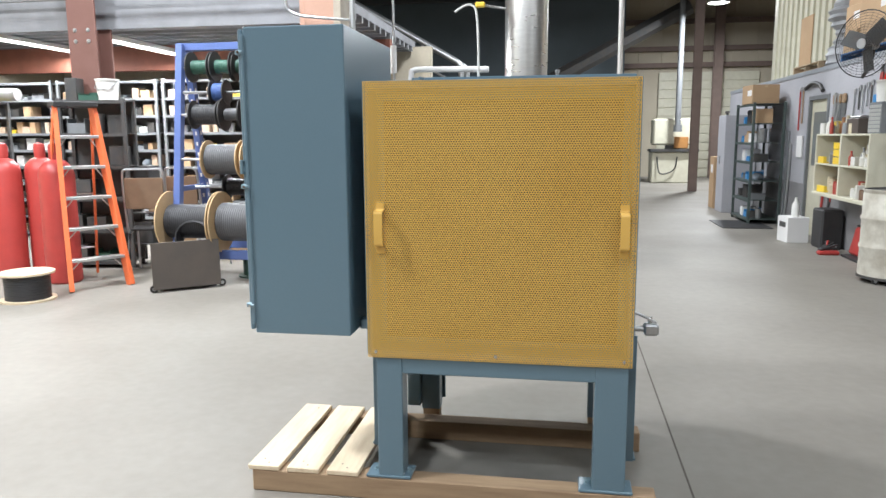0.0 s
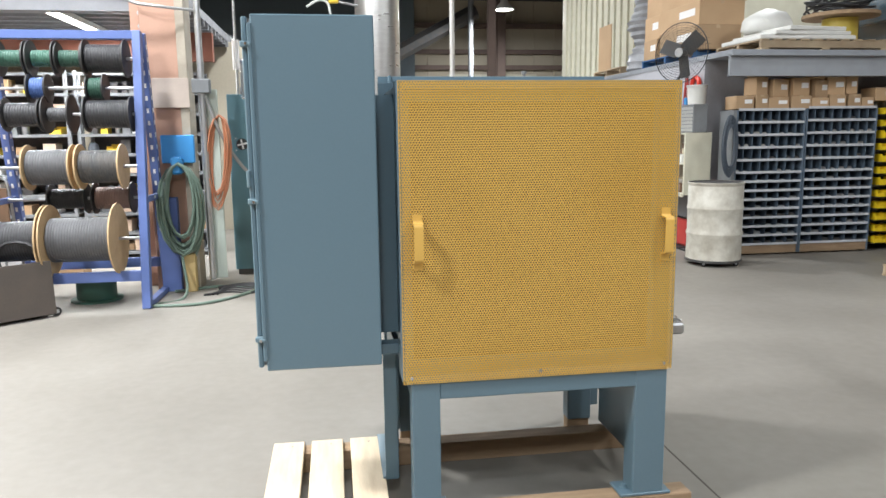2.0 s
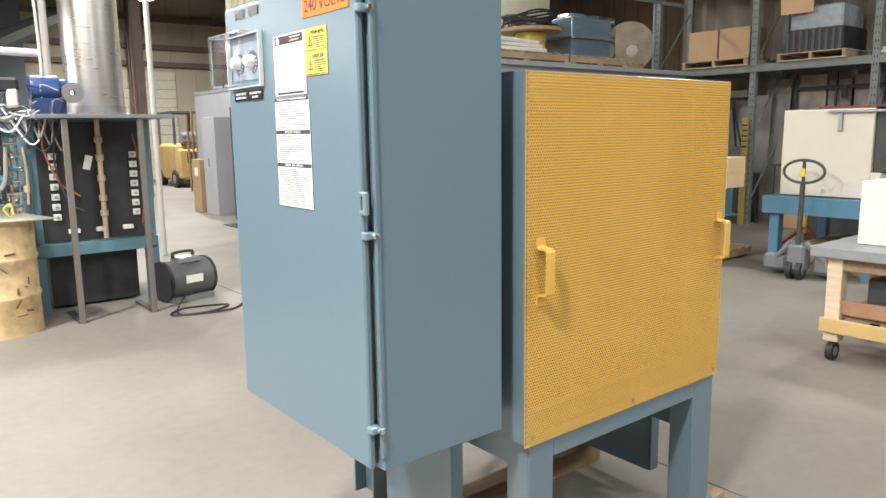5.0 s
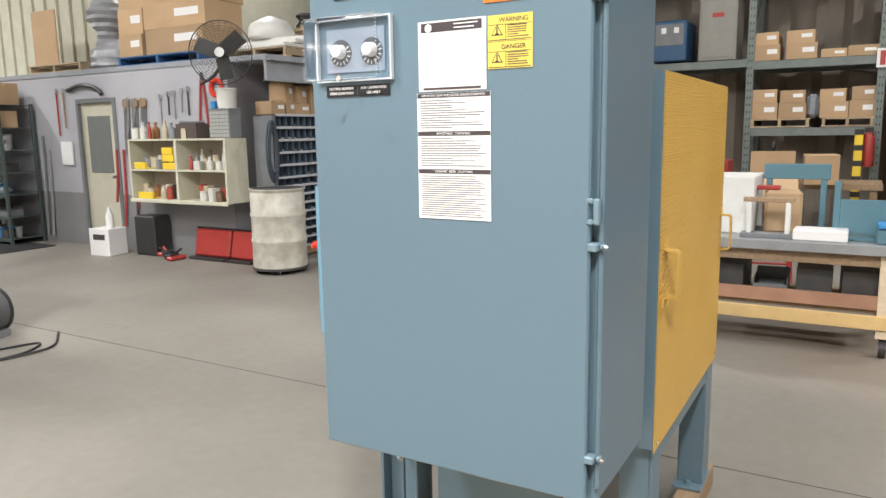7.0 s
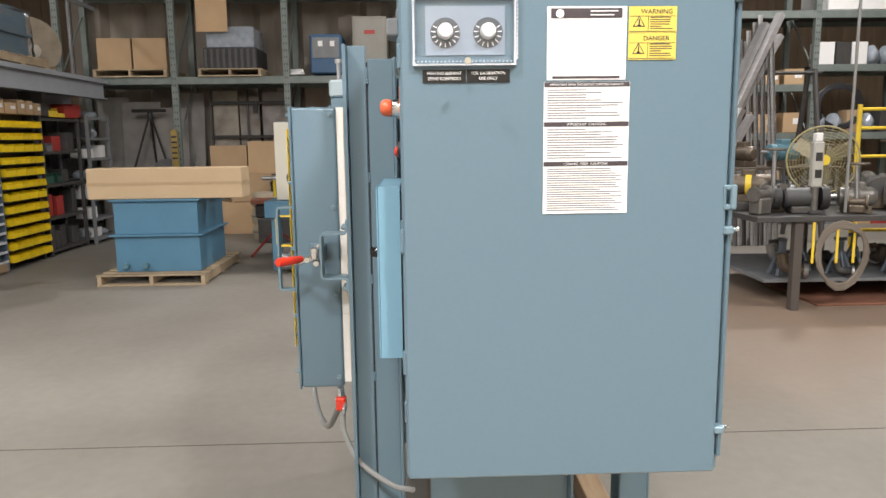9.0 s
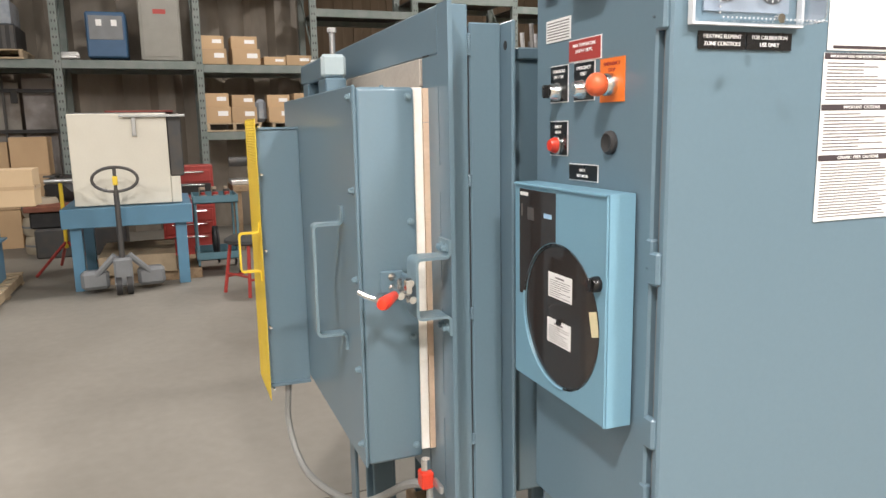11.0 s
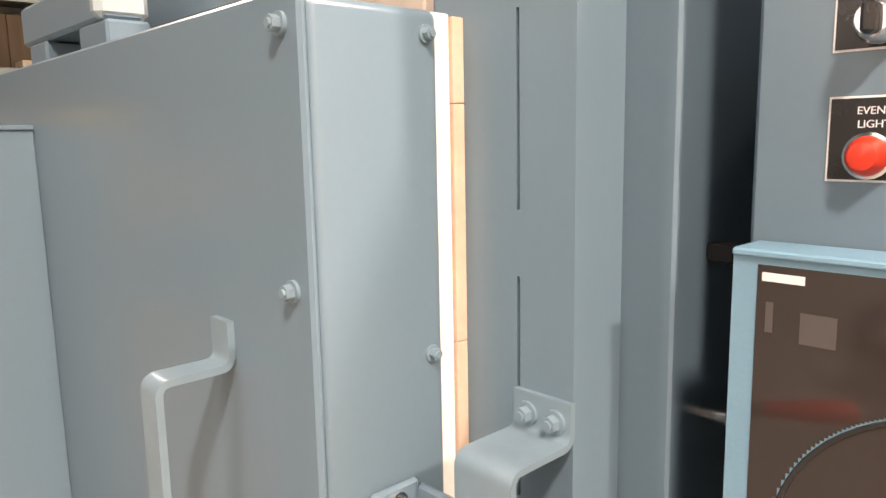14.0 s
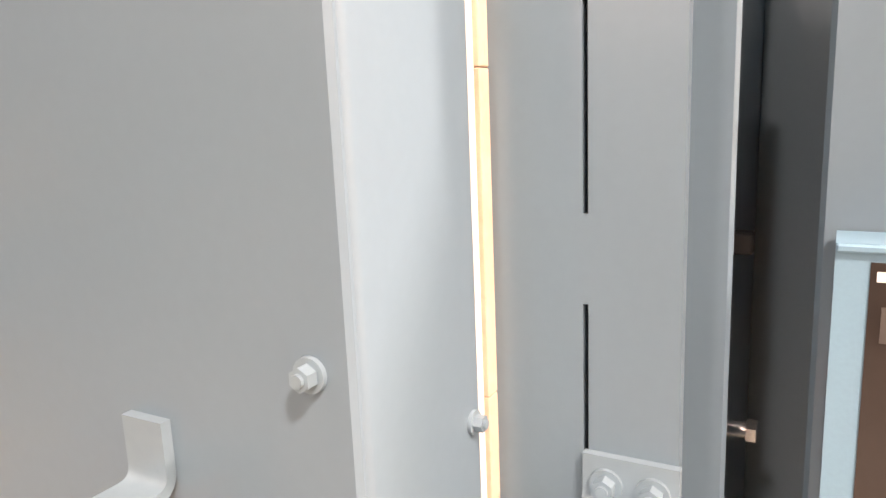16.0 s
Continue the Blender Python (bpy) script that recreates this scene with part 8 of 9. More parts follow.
for y, w, h in ((1.84, 0.30, 0.10), (1.20, 0.22, 0.07)):
    solid("dusty_case", box(B(), (8.38, y - w / 2, 2.301), (8.7, y + w / 2, 2.301 + h), 0.006), mat("dusty_case_%d" % int(y * 100), (0.30, 0.25, 0.17), 0.8), "dusty flat case lying on the rack beam", "case", "dusty cases")
fe = thing("fire_extinguisher", (8.15, 2.47, 0.94), 0, "red fire extinguisher hung by the rack upright", "extinguisher")
part("bottle", lathe(B(), [(0, 0), (0.07, 0.0), (0.075, 0.02), (0.075, 0.36), (0.05, 0.42), (0.025, 0.44), (0, 0.44)], 20), RED, fe)
part("valve", one((-0.02, -0.05, 0.44), (0.02, 0.05, 0.5)), BLACK, fe)
part("hose", tube(B(), arc([(0, 0.04, 0.47), (0, 0.12, 0.38), (0, 0.09, 0.15)]), 0.01, 8), BLACK, fe)
yp = thing("yellow_guard_post", (8.05, 2.58, 0), 0, "yellow and black striped rack guard post", "post")
part("post", one((-0.05, -0.05, 0), (0.05, 0.05, 1.42), 0.01), YELLOW2, yp)
for k in range(7):
    part("stripe", one((-0.052, -0.052, 0.15 + 0.2 * k), (0.052, 0.052, 0.22 + 0.2 * k), 0), BLACK, yp)

# leaning lengths of angle and sheet
MILL = mat("mill_steel", (0.46, 0.45, 0.45), 0.4, 0.35, (0.34, 0.33, 0.33), 6, 0.6, 90, 0.05, (1, 1, 4))
for k in range(7):
    a, b = Vector((5.85 + 0.07 * (k % 4), 0.78 - 0.07 * (k // 2), 0.0)), Vector((6.45 + 0.1 * (k % 4), -0.75 - 0.10 * (k // 2) - (0.0 if k % 3 else 0.2), 2.75 + 0.12 * (k % 3)))
    m = Matrix.Translation(a) @ (b - a).to_track_quat("Z", "Y").to_matrix().to_4x4()
    L = (b - a).length * (1 if k % 2 else 0.62)
    bm = box(box(B(), (-0.05, -0.006, 0), (0.05, 0.0, L), 0, m), (-0.05, -0.07, 0), (-0.044, -0.006, L), 0, m)
    solid("metal_length", bm, (MILL, ALU, MILL)[k % 3], "long steel angle leaning against a stock rack", "angle", "leaning metal")
fr = thing("stock_rack", (6.9, -1.1, 0), 0, "dark steel A-frame that carries leaning metal sheets", "rack")
for y in (-0.5, 0.5):
    part("leg", tube(B(), [(-0.55, y, 0), (-0.1, y, 2.3)], 0.035, 8), DARKGREY, fr)
    part("leg", tube(B(), [(0.5, y, 0), (0.05, y, 2.3)], 0.035, 8), DARKGREY, fr)
for z in (0.6, 1.3, 2.25):
    part("rail", tube(B(), [(-0.1 - 0.45 * (1 - z / 2.3), -0.6, z), (-0.1 - 0.45 * (1 - z / 2.3), 0.6, z)], 0.025, 8), DARKGREY, fr)
STRIP = mat("dull_mill_strip", (0.27, 0.26, 0.255), 0.42, 0.4, (0.18, 0.17, 0.165), 6, 0.6, 90, 0.05, (1, 1, 4), by_object=0.4)
for k in range(15):
    tall_ = 2.78 + 0.07 * ((k * 7) % 5) - 0.02 * k
    bar = box(B(), (-0.004, 0.0, 0.0), (0.004, 0.048, tall_), 0.001)
    box(bar, (-0.03, 0.0, 0.0), (-0.004, 0.005, tall_), 0.001)
    tagged(part("metal_length", bar, (STRIP, STRIP, MILL)[k % 3], None, "", Matrix.Translation((6.30 + 0.014 * (k % 4), -0.98 + 0.060 * k + 0.008 * ((k * 5) % 3), 0.0)) @ pose(0, 0, 0, -1.2 + 0.5 * ((k * 3) % 5), 7 + 0.5 * (k % 3), 0)), "long steel angle leaning against a stock rack", "angle", "leaning metal")

# ---- east side: floor things ----
pallet((5.08, 6.44, 0), 1.45, 1.1, 0, PALLET, "new wooden pallet under a blue tank")
tk = thing("blue_tank", (5.00, 6.41, 0.12), 0, "square blue steel tank with a mid-height flange", "tank")
part("lower_shell", one((-0.48, -0.43, 0), (0.48, 0.43, 0.37), 0.004), BLUE2, tk)
part("upper_shell", one((-0.475, -0.425, 0.39), (0.475, 0.425, 0.73), 0.004), BLUE2, tk)
part("mid_flange", one((-0.52, -0.47, 0.37), (0.52, 0.47, 0.39)), BLUE2, tk)
part("lid_flange", one((-0.51, -0.46, 0.73), (0.51, 0.46, 0.75)), BLUE2, tk)
for y in (0.12, 0.32):
    part("pipe_stub", cyl(B(), (-0.54, y, 0.07), (-0.48, y, 0.07), 0.03, 14), TEAL, tk)
lc = thing("long_carton", (4.70, 6.28, 0.872), 0, "long brown cardboard carton lying across the blue tank", "box")
part("body", one((-0.17, -0.76, 0), (0.17, 0.80, 0.31), 0.005), mat("pale_card", (0.58, 0.43, 0.27), 0.8, 0, (0.5, 0.36, 0.22), 3, 0.5, 140, 0.06), lc)
part("tape", one((-0.173, -0.763, 0.14), (0.173, 0.803, 0.17), 0), mat_tape, lc)
tri = thing("red_roller_stand", (6.35, 5.55, 0), 0, "red and yellow tripod roller stand", "stand")
part("column", tube(B(), [(0, 0, 0.25), (0, 0, 0.95)], 0.02, 8), YELLOW2, tri)
for a in (0.3, 2.4, 4.5):
    part("leg", tube(B(), [(0, 0, 0.32), (0.4 * math.cos(a), 0.4 * math.sin(a), 0.01)], 0.016, 8), RED, tri)
part("roller", cyl(B(), (0, -0.15, 0.97), (0, 0.15, 0.97), 0.025, 12), STEEL, tri)
bn = thing("bundled_rolls", (7.86, 5.98, 0), 0, "three tan wrapped rolls stacked on the floor", "rolls")
for k in range(3):
    part("roll", lathe(B(), [(0, 0), (0.19, 0), (0.21, 0.03), (0.215, 0.11), (0.20, 0.20), (0.18, 0.228), (0, 0.228)], 20, Matrix.Translation((0.01 * (k - 1), 0.012 * (k % 2), 0.23 * k))), mat("tan_wrap_%d" % k, (0.43, 0.37, 0.28), 0.7, 0, (0.30, 0.25, 0.19), 9, 0.6), bn)
    part("band", lathe(B(), [(0.2155, 0.10), (0.2185, 0.10), (0.2185, 0.125), (0.2155, 0.125)], 20, Matrix.Translation((0.01 * (k - 1), 0.012 * (k % 2), 0.23 * k))), GREY, bn)
for k, (x, y, w, h) in enumerate(((8.7, 6.6, 0.6, 0.5), (8.7, 6.0, 0.5, 0.42), (8.7, 6.3, 0.7, 0.45))):
    carton((x, y, 0.0 if k < 2 else 0.505), 0.6, w, h, 2 * k, "brown carton on the floor under the rack", sticker=False)
tp = thing("tripod", (8.78, 7.93, 0), 0, "dark tripod standing under the rack", "tripod")
for a in (0.1, 2.0, 4.4):
    part("leg", tube(B(), [(0, 0, 1.88), (0.55 * math.cos(a), 0.62 * math.sin(a), 0)], 0.017, 8), BLACK, tp)
part("head", one((-0.06, -0.24, 1.90), (0.06, 0.26, 1.95), 0.006), BLACK, tp)
part("collar", cyl(B(), (0, 0, 1.80), (0, 0, 1.90), 0.04, 12), DARKGREY, tp)
for k, (x, y, w, h, c) in enumerate(((9.16, 8.62, 0.5, 2.16, 0.44), (9.12, 8.18, 0.62, 2.08, 0.40), (9.08, 7.72, 0.55, 1.98, 0.46), (9.18, 7.42, 0.4, 2.22, 0.36))):
    board_ = solid("sheet_metal", box(B(), (-0.008, -w / 2, 0), (0.008, w / 2, h), 0.002), mat("dusty_panel_%d" % k, (c, c * 0.95, c * 0.90), 0.6, 0.1, (c * 0.6, c * 0.56, c * 0.52), 3, 0.7), "dusty grey sheet panel leaning at the back of the rack", "sheet metal", "leaning sheets")
    board_.matrix_basis = Matrix.Translation((x - 0.1, y, 0.0)) @ pose(0, 0, 0, 0.6 * (k - 1), 2.5, 0)
sr = thing("spare_frame_stack", (0, 0, 0), 0, "stack of dark steel frames and grey panels stored upright", "frames")
for k, (y0, y1, z1) in enumerate(((6.62, 7.02, 2.24), (6.28, 6.60, 2.16), (5.86, 6.24, 2.22))):
    part("panel", one((9.08 + 0.02 * k, y0, 0.0), (9.11 + 0.02 * k, y1, z1), 0.004), mat("old_panel_%d" % k, (0.42 - 0.03 * k, 0.385 - 0.025 * k, 0.33), 0.6, 0.1, (0.14, 0.12, 0.10), 4, 0.7), sr)
for z in (1.48, 2.02):
    part("rail", one((9.0, 5.80, z), (9.05, 7.05, z + 0.05)), BLACK, sr)
for y in (5.80, 6.44, 7.02):
    part("stile", one((9.005, y, 0.0), (9.045, y + 0.03, 2.26)), DARKGREY, sr)
part("clamp", one((8.97, 6.28, 1.88), (9.0, 6.36, 2.06), 0.004), BLACK, sr)
ls = thing("low_shelf", (0, 0, 0), 0, "low dark steel shelf under the rack beam", "shelf")
part("board", one((8.42, 5.86, 0.90), (8.98, 7.06, 0.93), 0.003), DARKGREY, ls)
for x in (8.43, 8.93):
    for y in (5.87, 7.01):
        part("leg", one((x, y, 0), (x + 0.04, y + 0.04, 0.90)), DARKGREY, ls)
carton((8.70, 6.66, 0.931), 0.46, 0.56, 0.44, 0, "brown carton on the low shelf", sticker=False)
carton((8.70, 6.14, 0.931), 0.46, 0.44, 0.50, 0, "brown carton on the low shelf", sticker=False)
reel((8.55, 7.64, 0.98), 0.2, 0.1, 0.06, GREY, STEEL, "pale wire reel on a crate under the rack")
solid("dark_crate", one((8.3, 7.42, 0), (8.8, 7.86, 0.775), 0.01), DARKGREY, "dark crate under the rack", "crate")
fl_ = thing("faded_label_post", (8.262, 7.40, 0), 0, "yellowed column guard with dark marks at the rack upright", "guard")
part("guard", one((-0.03, -0.05, 0), (0.0, 0.05, 1.62), 0.004), mat("faded_yellow", (0.34, 0.24, 0.07), 0.6), fl_)
for k in range(5):
    part("mark", one((-0.032, -0.04, 1.18 + 0.08 * k), (-0.03, 0.04, 1.205 + 0.08 * k), 0), BLACK, fl_)
bm = B()
bmesh.ops.create_icosphere(bm, subdivisions=3, radius=1)
for v in bm.verts:
    v.co = Vector((v.co.x * 0.25, v.co.y * 0.34, max(v.co.z * 0.20, -0.12) + 0.12)) * (1 + 0.18 * noise.noise(v.co * 3.1))
solid("black_bag_heap", bm, BLACK, "black plastic bag heaped on a bin", "bag", at=(8.1, 5.62, 0.622))
jm = thing("old_lathe", (7.6, 5.5, 0), 0, "dark oily lathe bed standing on the floor", "machine")
part("base", one((-0.3, -0.5, 0), (0.3, 0.5, 0.35), 0.02), DARKGREY, jm)
part("bed", one((-0.2, -0.55, 0.35), (0.2, 0.55, 0.55), 0.02), BLACK, jm)
part("top", one((-0.25, -0.6, 0.55), (0.25, 0.6, 0.62), 0.01), RUST, jm)

wf = thing("white_furnace", (5.68, 4.88, 0.79), 0, "off-white furnace casing with a lift arm on the blue table", "furnace")
OFFW = mat("off_white_enamel", (0.72, 0.69, 0.60), 0.45, 0, (0.66, 0.62, 0.53), 4, 0.4)
part("casing", one((-0.5, -0.43, 0), (0.5, 0.42, 0.85), 0.006), OFFW, wf)
part("base_step", one((-0.5, -0.52, 0), (0.5, -0.432, 0.25), 0.006), OFFW, wf)
part("side_box", one((-0.46, -0.56, 0.252), (0.4, -0.432, 0.84), 0.01), DARKGREY, wf, "dark grey side panel")
part("lift_bar", one((-0.54, -0.60, 0.815), (-0.502, -0.02, 0.84)), STEEL, wf)
part("lift_arm", one((-0.53, -0.16, 0.64), (-0.502, -0.125, 0.815)), STEEL, wf)
part("top_strip", one((-0.46, -0.5, 0.861), (0.4, 0.1, 0.878)), mat("dull_red_edge", (0.22, 0.05, 0.04), 0.6), wf, "dull red lid edge")
part("top_lid", one((-0.46, -0.43, 0.851), (0.4, 0.40, 0.86)), GREY, wf)
tt = thing("blue_table", (5.72, 4.86, 0), 0, "heavy blue steel table on square legs", "table")
part("tabletop", one((-0.66, -0.58, 0.60), (0.66, 0.56, 0.78), 0.005), BLUE2, tt)
for x in (-0.60, 0.5):
    for y in (-0.52, 0.40):
        part("leg", one((x, y, 0), (x + 0.1, y + 0.1, 0.60)), BLUE2, tt)
part("timber_pack", one((-0.45, -0.40, 0.10), (0.6, 0.3, 0.28)), PALLET, tt, "stacked scrap timber")
part("timber_pack", one((-0.40, -0.64, 0.0), (0.5, 0.3, 0.10)), TIMBER, tt, "stacked scrap timber")
pj = thing("pallet_jack", (4.84, 4.92, 0), 4, "grey hand pallet jack with an upright loop handle", "pallet jack")
part("mast", tube(B(), [(0, 0, 0.15), (0.03, 0, 0.95)], 0.024, 10), DARKGREY, pj)
part("loop_handle", tube(B(), [(0.035, 0.19 * math.sin(a), 1.05 + 0.11 * math.cos(a)) for a in (2 * math.pi * j / 24 for j in range(24))], 0.014, 8, True), DARKGREY, pj)
part("handle_stem", tube(B(), [(0.03, 0, 0.94), (0.035, 0, 1.16)], 0.016, 8), DARKGREY, pj)
part("caution_tag", one((0.0, -0.022, 1.0), (0.012, 0.022, 1.08)), YELLOW2, pj)
part("pump", one((-0.06, -0.08, 0.08), (0.14, 0.08, 0.34), 0.02), GREY, pj)
for s in (-1, 1):
    part("spreader", tube(B(), [(0.02, s * 0.06, 0.36), (0.10, s * 0.30, 0.10)], 0.03, 8), GREY, pj)
    part("fork", one((0.12, s * 0.26 - 0.07, 0.06), (0.30, s * 0.26 + 0.07, 0.10), 0.01), GREY, pj)
    part("shoulder", box(B(), (0.05, s * 0.24 - 0.12, 0.05), (0.2, s * 0.24 + 0.12, 0.22), 0.03), GREY, pj)
    wheel(pj, (-0.02, s * 0.045, 0.09), 0.09, 0.05)
ct = thing("tool_cart", (5.64, 4.04, 0), 0, "teal two-tray tool cart on casters", "cart")
for z in (0.16, 0.74):
    part("tray", boxes([((-0.28, -0.28, z), (0.28, 0.28, z + 0.01)), ((-0.28, -0.28, z), (-0.27, 0.28, z + 0.08)), ((0.27, -0.28, z), (0.28, 0.28, z + 0.08)), ((-0.27, -0.28, z + 0.01), (0.27, -0.27, z + 0.08)), ((-0.27, 0.27, z + 0.01), (0.27, 0.28, z + 0.08))], 0), TEAL, ct)
for x in (-0.27, 0.24):
    for y in (-0.27, 0.24):
        part("leg", one((x, y, 0.1), (x + 0.03, y + 0.03, 0.76)), TEAL, ct)
        wheel(ct, (x + 0.015, y + 0.015, 0.055), 0.055)
ct.scale = (1.0, 0.78, 1.0)
for k in range(12):
    t = solid("cart_tool", cyl(B(), (0, 0, 0), (0, 0.0, 0.07 + 0.02 * (k % 4)), 0.02 + 0.006 * (k % 3), 12), (STEEL, RED, DARKGREY, BRASS)[k % 4], "steel socket or small tool in the cart tray", "tool", "tools in the cart")
    t.matrix_basis = pose(5.47 + 0.1 * (k % 4), 3.91 + 0.12 * (k // 4), 0.751)
hank("cart_hose", coil((5.62, 4.03, 0.33), 0.17, 5, 0.14, 12), 0.012, CABLE, "black hose coiled in the lower cart tray")
rb = thing("red_tool_chest", (7.05, 4.27, 0.0), 0, "red steel tool chest with drawers", "tool chest")
part("case", one((-0.22, -0.3, 0.0), (0.22, 0.3, 1.06), 0.006), RED, rb)
for k in range(6):
    d = part("drawer", one((-0.228, -0.27, 0.1 + 0.155 * k), (-0.22, 0.27, 0.235 + 0.155 * k), 0.003), RED if k != 4 else BLACK, rb)
    part("pull", one((-0.238, -0.2, 0.205 + 0.155 * k), (-0.228, 0.2, 0.22 + 0.155 * k)), CHROME, d)
ms = thing("mitre_saw", (7.2, 3.50, 0.80), 0, "grey mitre saw on a cluttered bench", "saw")
part("base", one((-0.22, -0.25, 0), (0.22, 0.25, 0.06), 0.01), ALU, ms)
part("blade_guard", cyl(B(), (-0.05, -0.03, 0.24), (-0.05, 0.03, 0.24), 0.11, 24), STEEL, ms)
part("motor", cyl(B(), (-0.05, 0.03, 0.28), (-0.05, 0.25, 0.28), 0.06, 16), DARKGREY, ms)
part("handle", tube(B(), arc([(-0.2, -0.02, 0.34), (-0.28, -0.02, 0.42), (-0.2, -0.02, 0.48), (-0.1, -0.02, 0.4)]), 0.02, 8), BLACK, ms)
bb = thing("back_bench", (7.22, 3.20, 0), 0, "timber bench against the racks", "bench")
part("benchtop", one((-0.4, -0.9, 0.73), (0.4, 0.55, 0.80)), TIMBER, bb)
for x in (-0.36, 0.28):
    for y in (-0.85, 0.45):
        part("leg", one((x, y, 0), (x + 0.08, y + 0.08, 0.73)), TIMBER, bb)
oc = thing("open_carton", (4.78, 3.26, 0.76), 8, "open brown carton with its flaps bent out", "box")
part("body", boxes([((-0.22, -0.2, 0), (0.22, 0.2, 0.008)), ((-0.22, -0.2, 0.008), (-0.213, 0.2, 0.24)), ((0.213, -0.2, 0.008), (0.22, 0.2, 0.24)), ((-0.213, -0.2, 0.008), (0.213, -0.193, 0.24)), ((-0.213, 0.193, 0.008), (0.213, 0.2, 0.24))], 0), CARD, oc)
part("flap", box(B(), (-0.24, -0.2, -0.003), (0.0, 0.2, 0.003), 0, pose(-0.213, 0, 0.24, 0, -38, 0)), CARD, oc)
part("flap", box(B(), (0.0, -0.2, -0.003), (0.24, 0.2, 0.003), 0, pose(0.217, 0, 0.24, 0, -84, 0)), CARD, oc)
part("flap", box(B(), (-0.2, 0.0, -0.003), (0.2, 0.2, 0.003), 0, pose(0, 0.197, 0.24, -48, 0, 6)), CARD, oc)
rt = thing("red_chair", (4.78, 3.26, 0), 8, "red steel shop chair under an open carton", "chair")
part("seat", one((-0.2, -0.19, 0.73), (0.2, 0.19, 0.758)), RED, rt)
for x in (-0.18, 0.18):
    for y in (-0.16, 0.16):
        part("leg", tube(B(), [(x * 1.25, y * 1.2, 0), (x, y, 0.73)], 0.016, 8), RED, rt)
    part("rung", tube(B(), [(x * 1.18, -0.185, 0.2), (x * 1.18, 0.185, 0.2)], 0.011, 8), RED, rt)
carton((6.85, 2.95, 0.80), 0.5, 0.36, 0.34, 6, "brown carton standing on the timber bench", sticker=False)
sl = thing("stool", (4.42, 3.80, 0), 29, "red steel stool with a worn black padded seat", "stool")
bm = B()
lathe(bm, [(0, 0.46), (0.22, 0.46), (0.25, 0.475), (0.245, 0.50), (0.2, 0.525), (0, 0.535)], 28)
part("seat", bm, mat("black_vinyl", (0.03, 0.03, 0.03), 0.6), sl)
for sx_ in (-1, 1):
    for sy_ in (-1, 1):
        part("leg", tube(B(), [(sx_ * 0.19, sy_ * 0.19, 0), (sx_ * 0.14, sy_ * 0.14, 0.46)], 0.016, 8), RED, sl)
    part("rung", tube(B(), [(sx_ * 0.175, -0.175, 0.15), (sx_ * 0.175, 0.175, 0.15)], 0.011, 8), RED, sl)
    part("rung", tube(B(), [(-0.17, sx_ * 0.17, 0.18), (0.17, sx_ * 0.17, 0.18)], 0.011, 8), RED, sl)

wk = thing("workbench", (0, 0, 0), 0, "rolling workbench with a grey steel top and timber legs", "workbench")
part("benchtop", one((2.40, 2.12, 0.67), (3.25, 3.62, 0.735), 0.004), mat("worn_grey_top", (0.36, 0.37, 0.38), 0.4, 0.3, (0.26, 0.26, 0.26), 6, 0.6), wk)
part("apron", one((2.46, 2.2, 0.59), (2.5, 3.55, 0.67)), TIMBER, wk)
for x in (2.45, 3.1):
    for y in (2.22, 3.44):
        lg = part("leg", one((x, y, 0.13), (x + 0.09, y + 0.09, 0.67), 0.004), PINE if x < 3 else TIMBER, wk)
        wheel(lg, (x + 0.045, y + 0.045, 0.06), 0.06, 0.04)
part("lower_rail", one((2.43, 2.2, 0.19), (2.455, 3.55, 0.28)), mat("yellow_pine", (0.72, 0.50, 0.22), 0.6, 0, None, 6, 0.5), wk)
part("lower_shelf", one((2.5, 2.26, 0.28), (3.15, 3.5, 0.31)), TIMBER, wk)
part("shelf_rail", one((2.47, 2.24, 0.31), (2.5, 3.5, 0.40)), mat("pinkish_timber", (0.40, 0.22, 0.14), 0.7, 0, (0.28, 0.15, 0.09), 6, 0.6), wk)
for k in range(4):
    stock_item(Matrix.Translation((2.75, 2.5 + 0.27 * k, 0.311)) @ pose(0, 0, 0, 0, 0, -90), 0.22, 0.3, 0.22, random.Random(200 + k), ("case", "grey_bin", "case"))
wbx = thing("white_panel_box", (2.78, 3.25, 0.736), 0, "white panel box standing on the workbench", "box")
part("body", one((-0.12, -0.16, 0), (0.42, 0.2, 0.40), 0.006), WHITE, wbx)
bf = thing("blue_bracket_frame", (2.62, 2.38, 0.736), 0, "slate-blue welded bracket frame on the workbench", "frame")
part("plate", one((0.05, -0.12, 0.04), (0.065, 0.18, 0.26)), TEAL, bf)
part("ear", one((0.05, -0.16, 0.0), (0.065, -0.12, 0.38)), TEAL, bf)
part("ear", one((0.05, 0.18, -0.0), (0.065, 0.22, 0.38)), TEAL, bf)
part("foot", one((-0.05, -0.16, 0.0), (0.2, 0.22, 0.02)), TEAL, bf)
bs2 = thing("blue_channel", (3.12, 2.86, 0.736), 0, "slate-blue steel channel on posts at the back of the bench", "channel")
part("web", one((-0.02, -0.22, 0.36), (0.02, 0.22, 0.47), 0.004), TEAL, bs2)
for y in (-0.18, 0.18):
    part("post", one((-0.02, y - 0.02, 0), (0.02, y + 0.02, 0.36), 0.003), TEAL, bs2)
ld_ = thing("red_press", (2.84, 3.10, 0.736), 0, "small red-topped hand press on the workbench", "press")
part("top", one((-0.05, -0.16, 0.30), (0.05, 0.14, 0.33), 0.008), RED, ld_)
for y in (-0.11, 0.09):
    part("post", cyl(B(), (0, y, 0.03), (0, y, 0.30), 0.016, 10), WHITE, ld_)
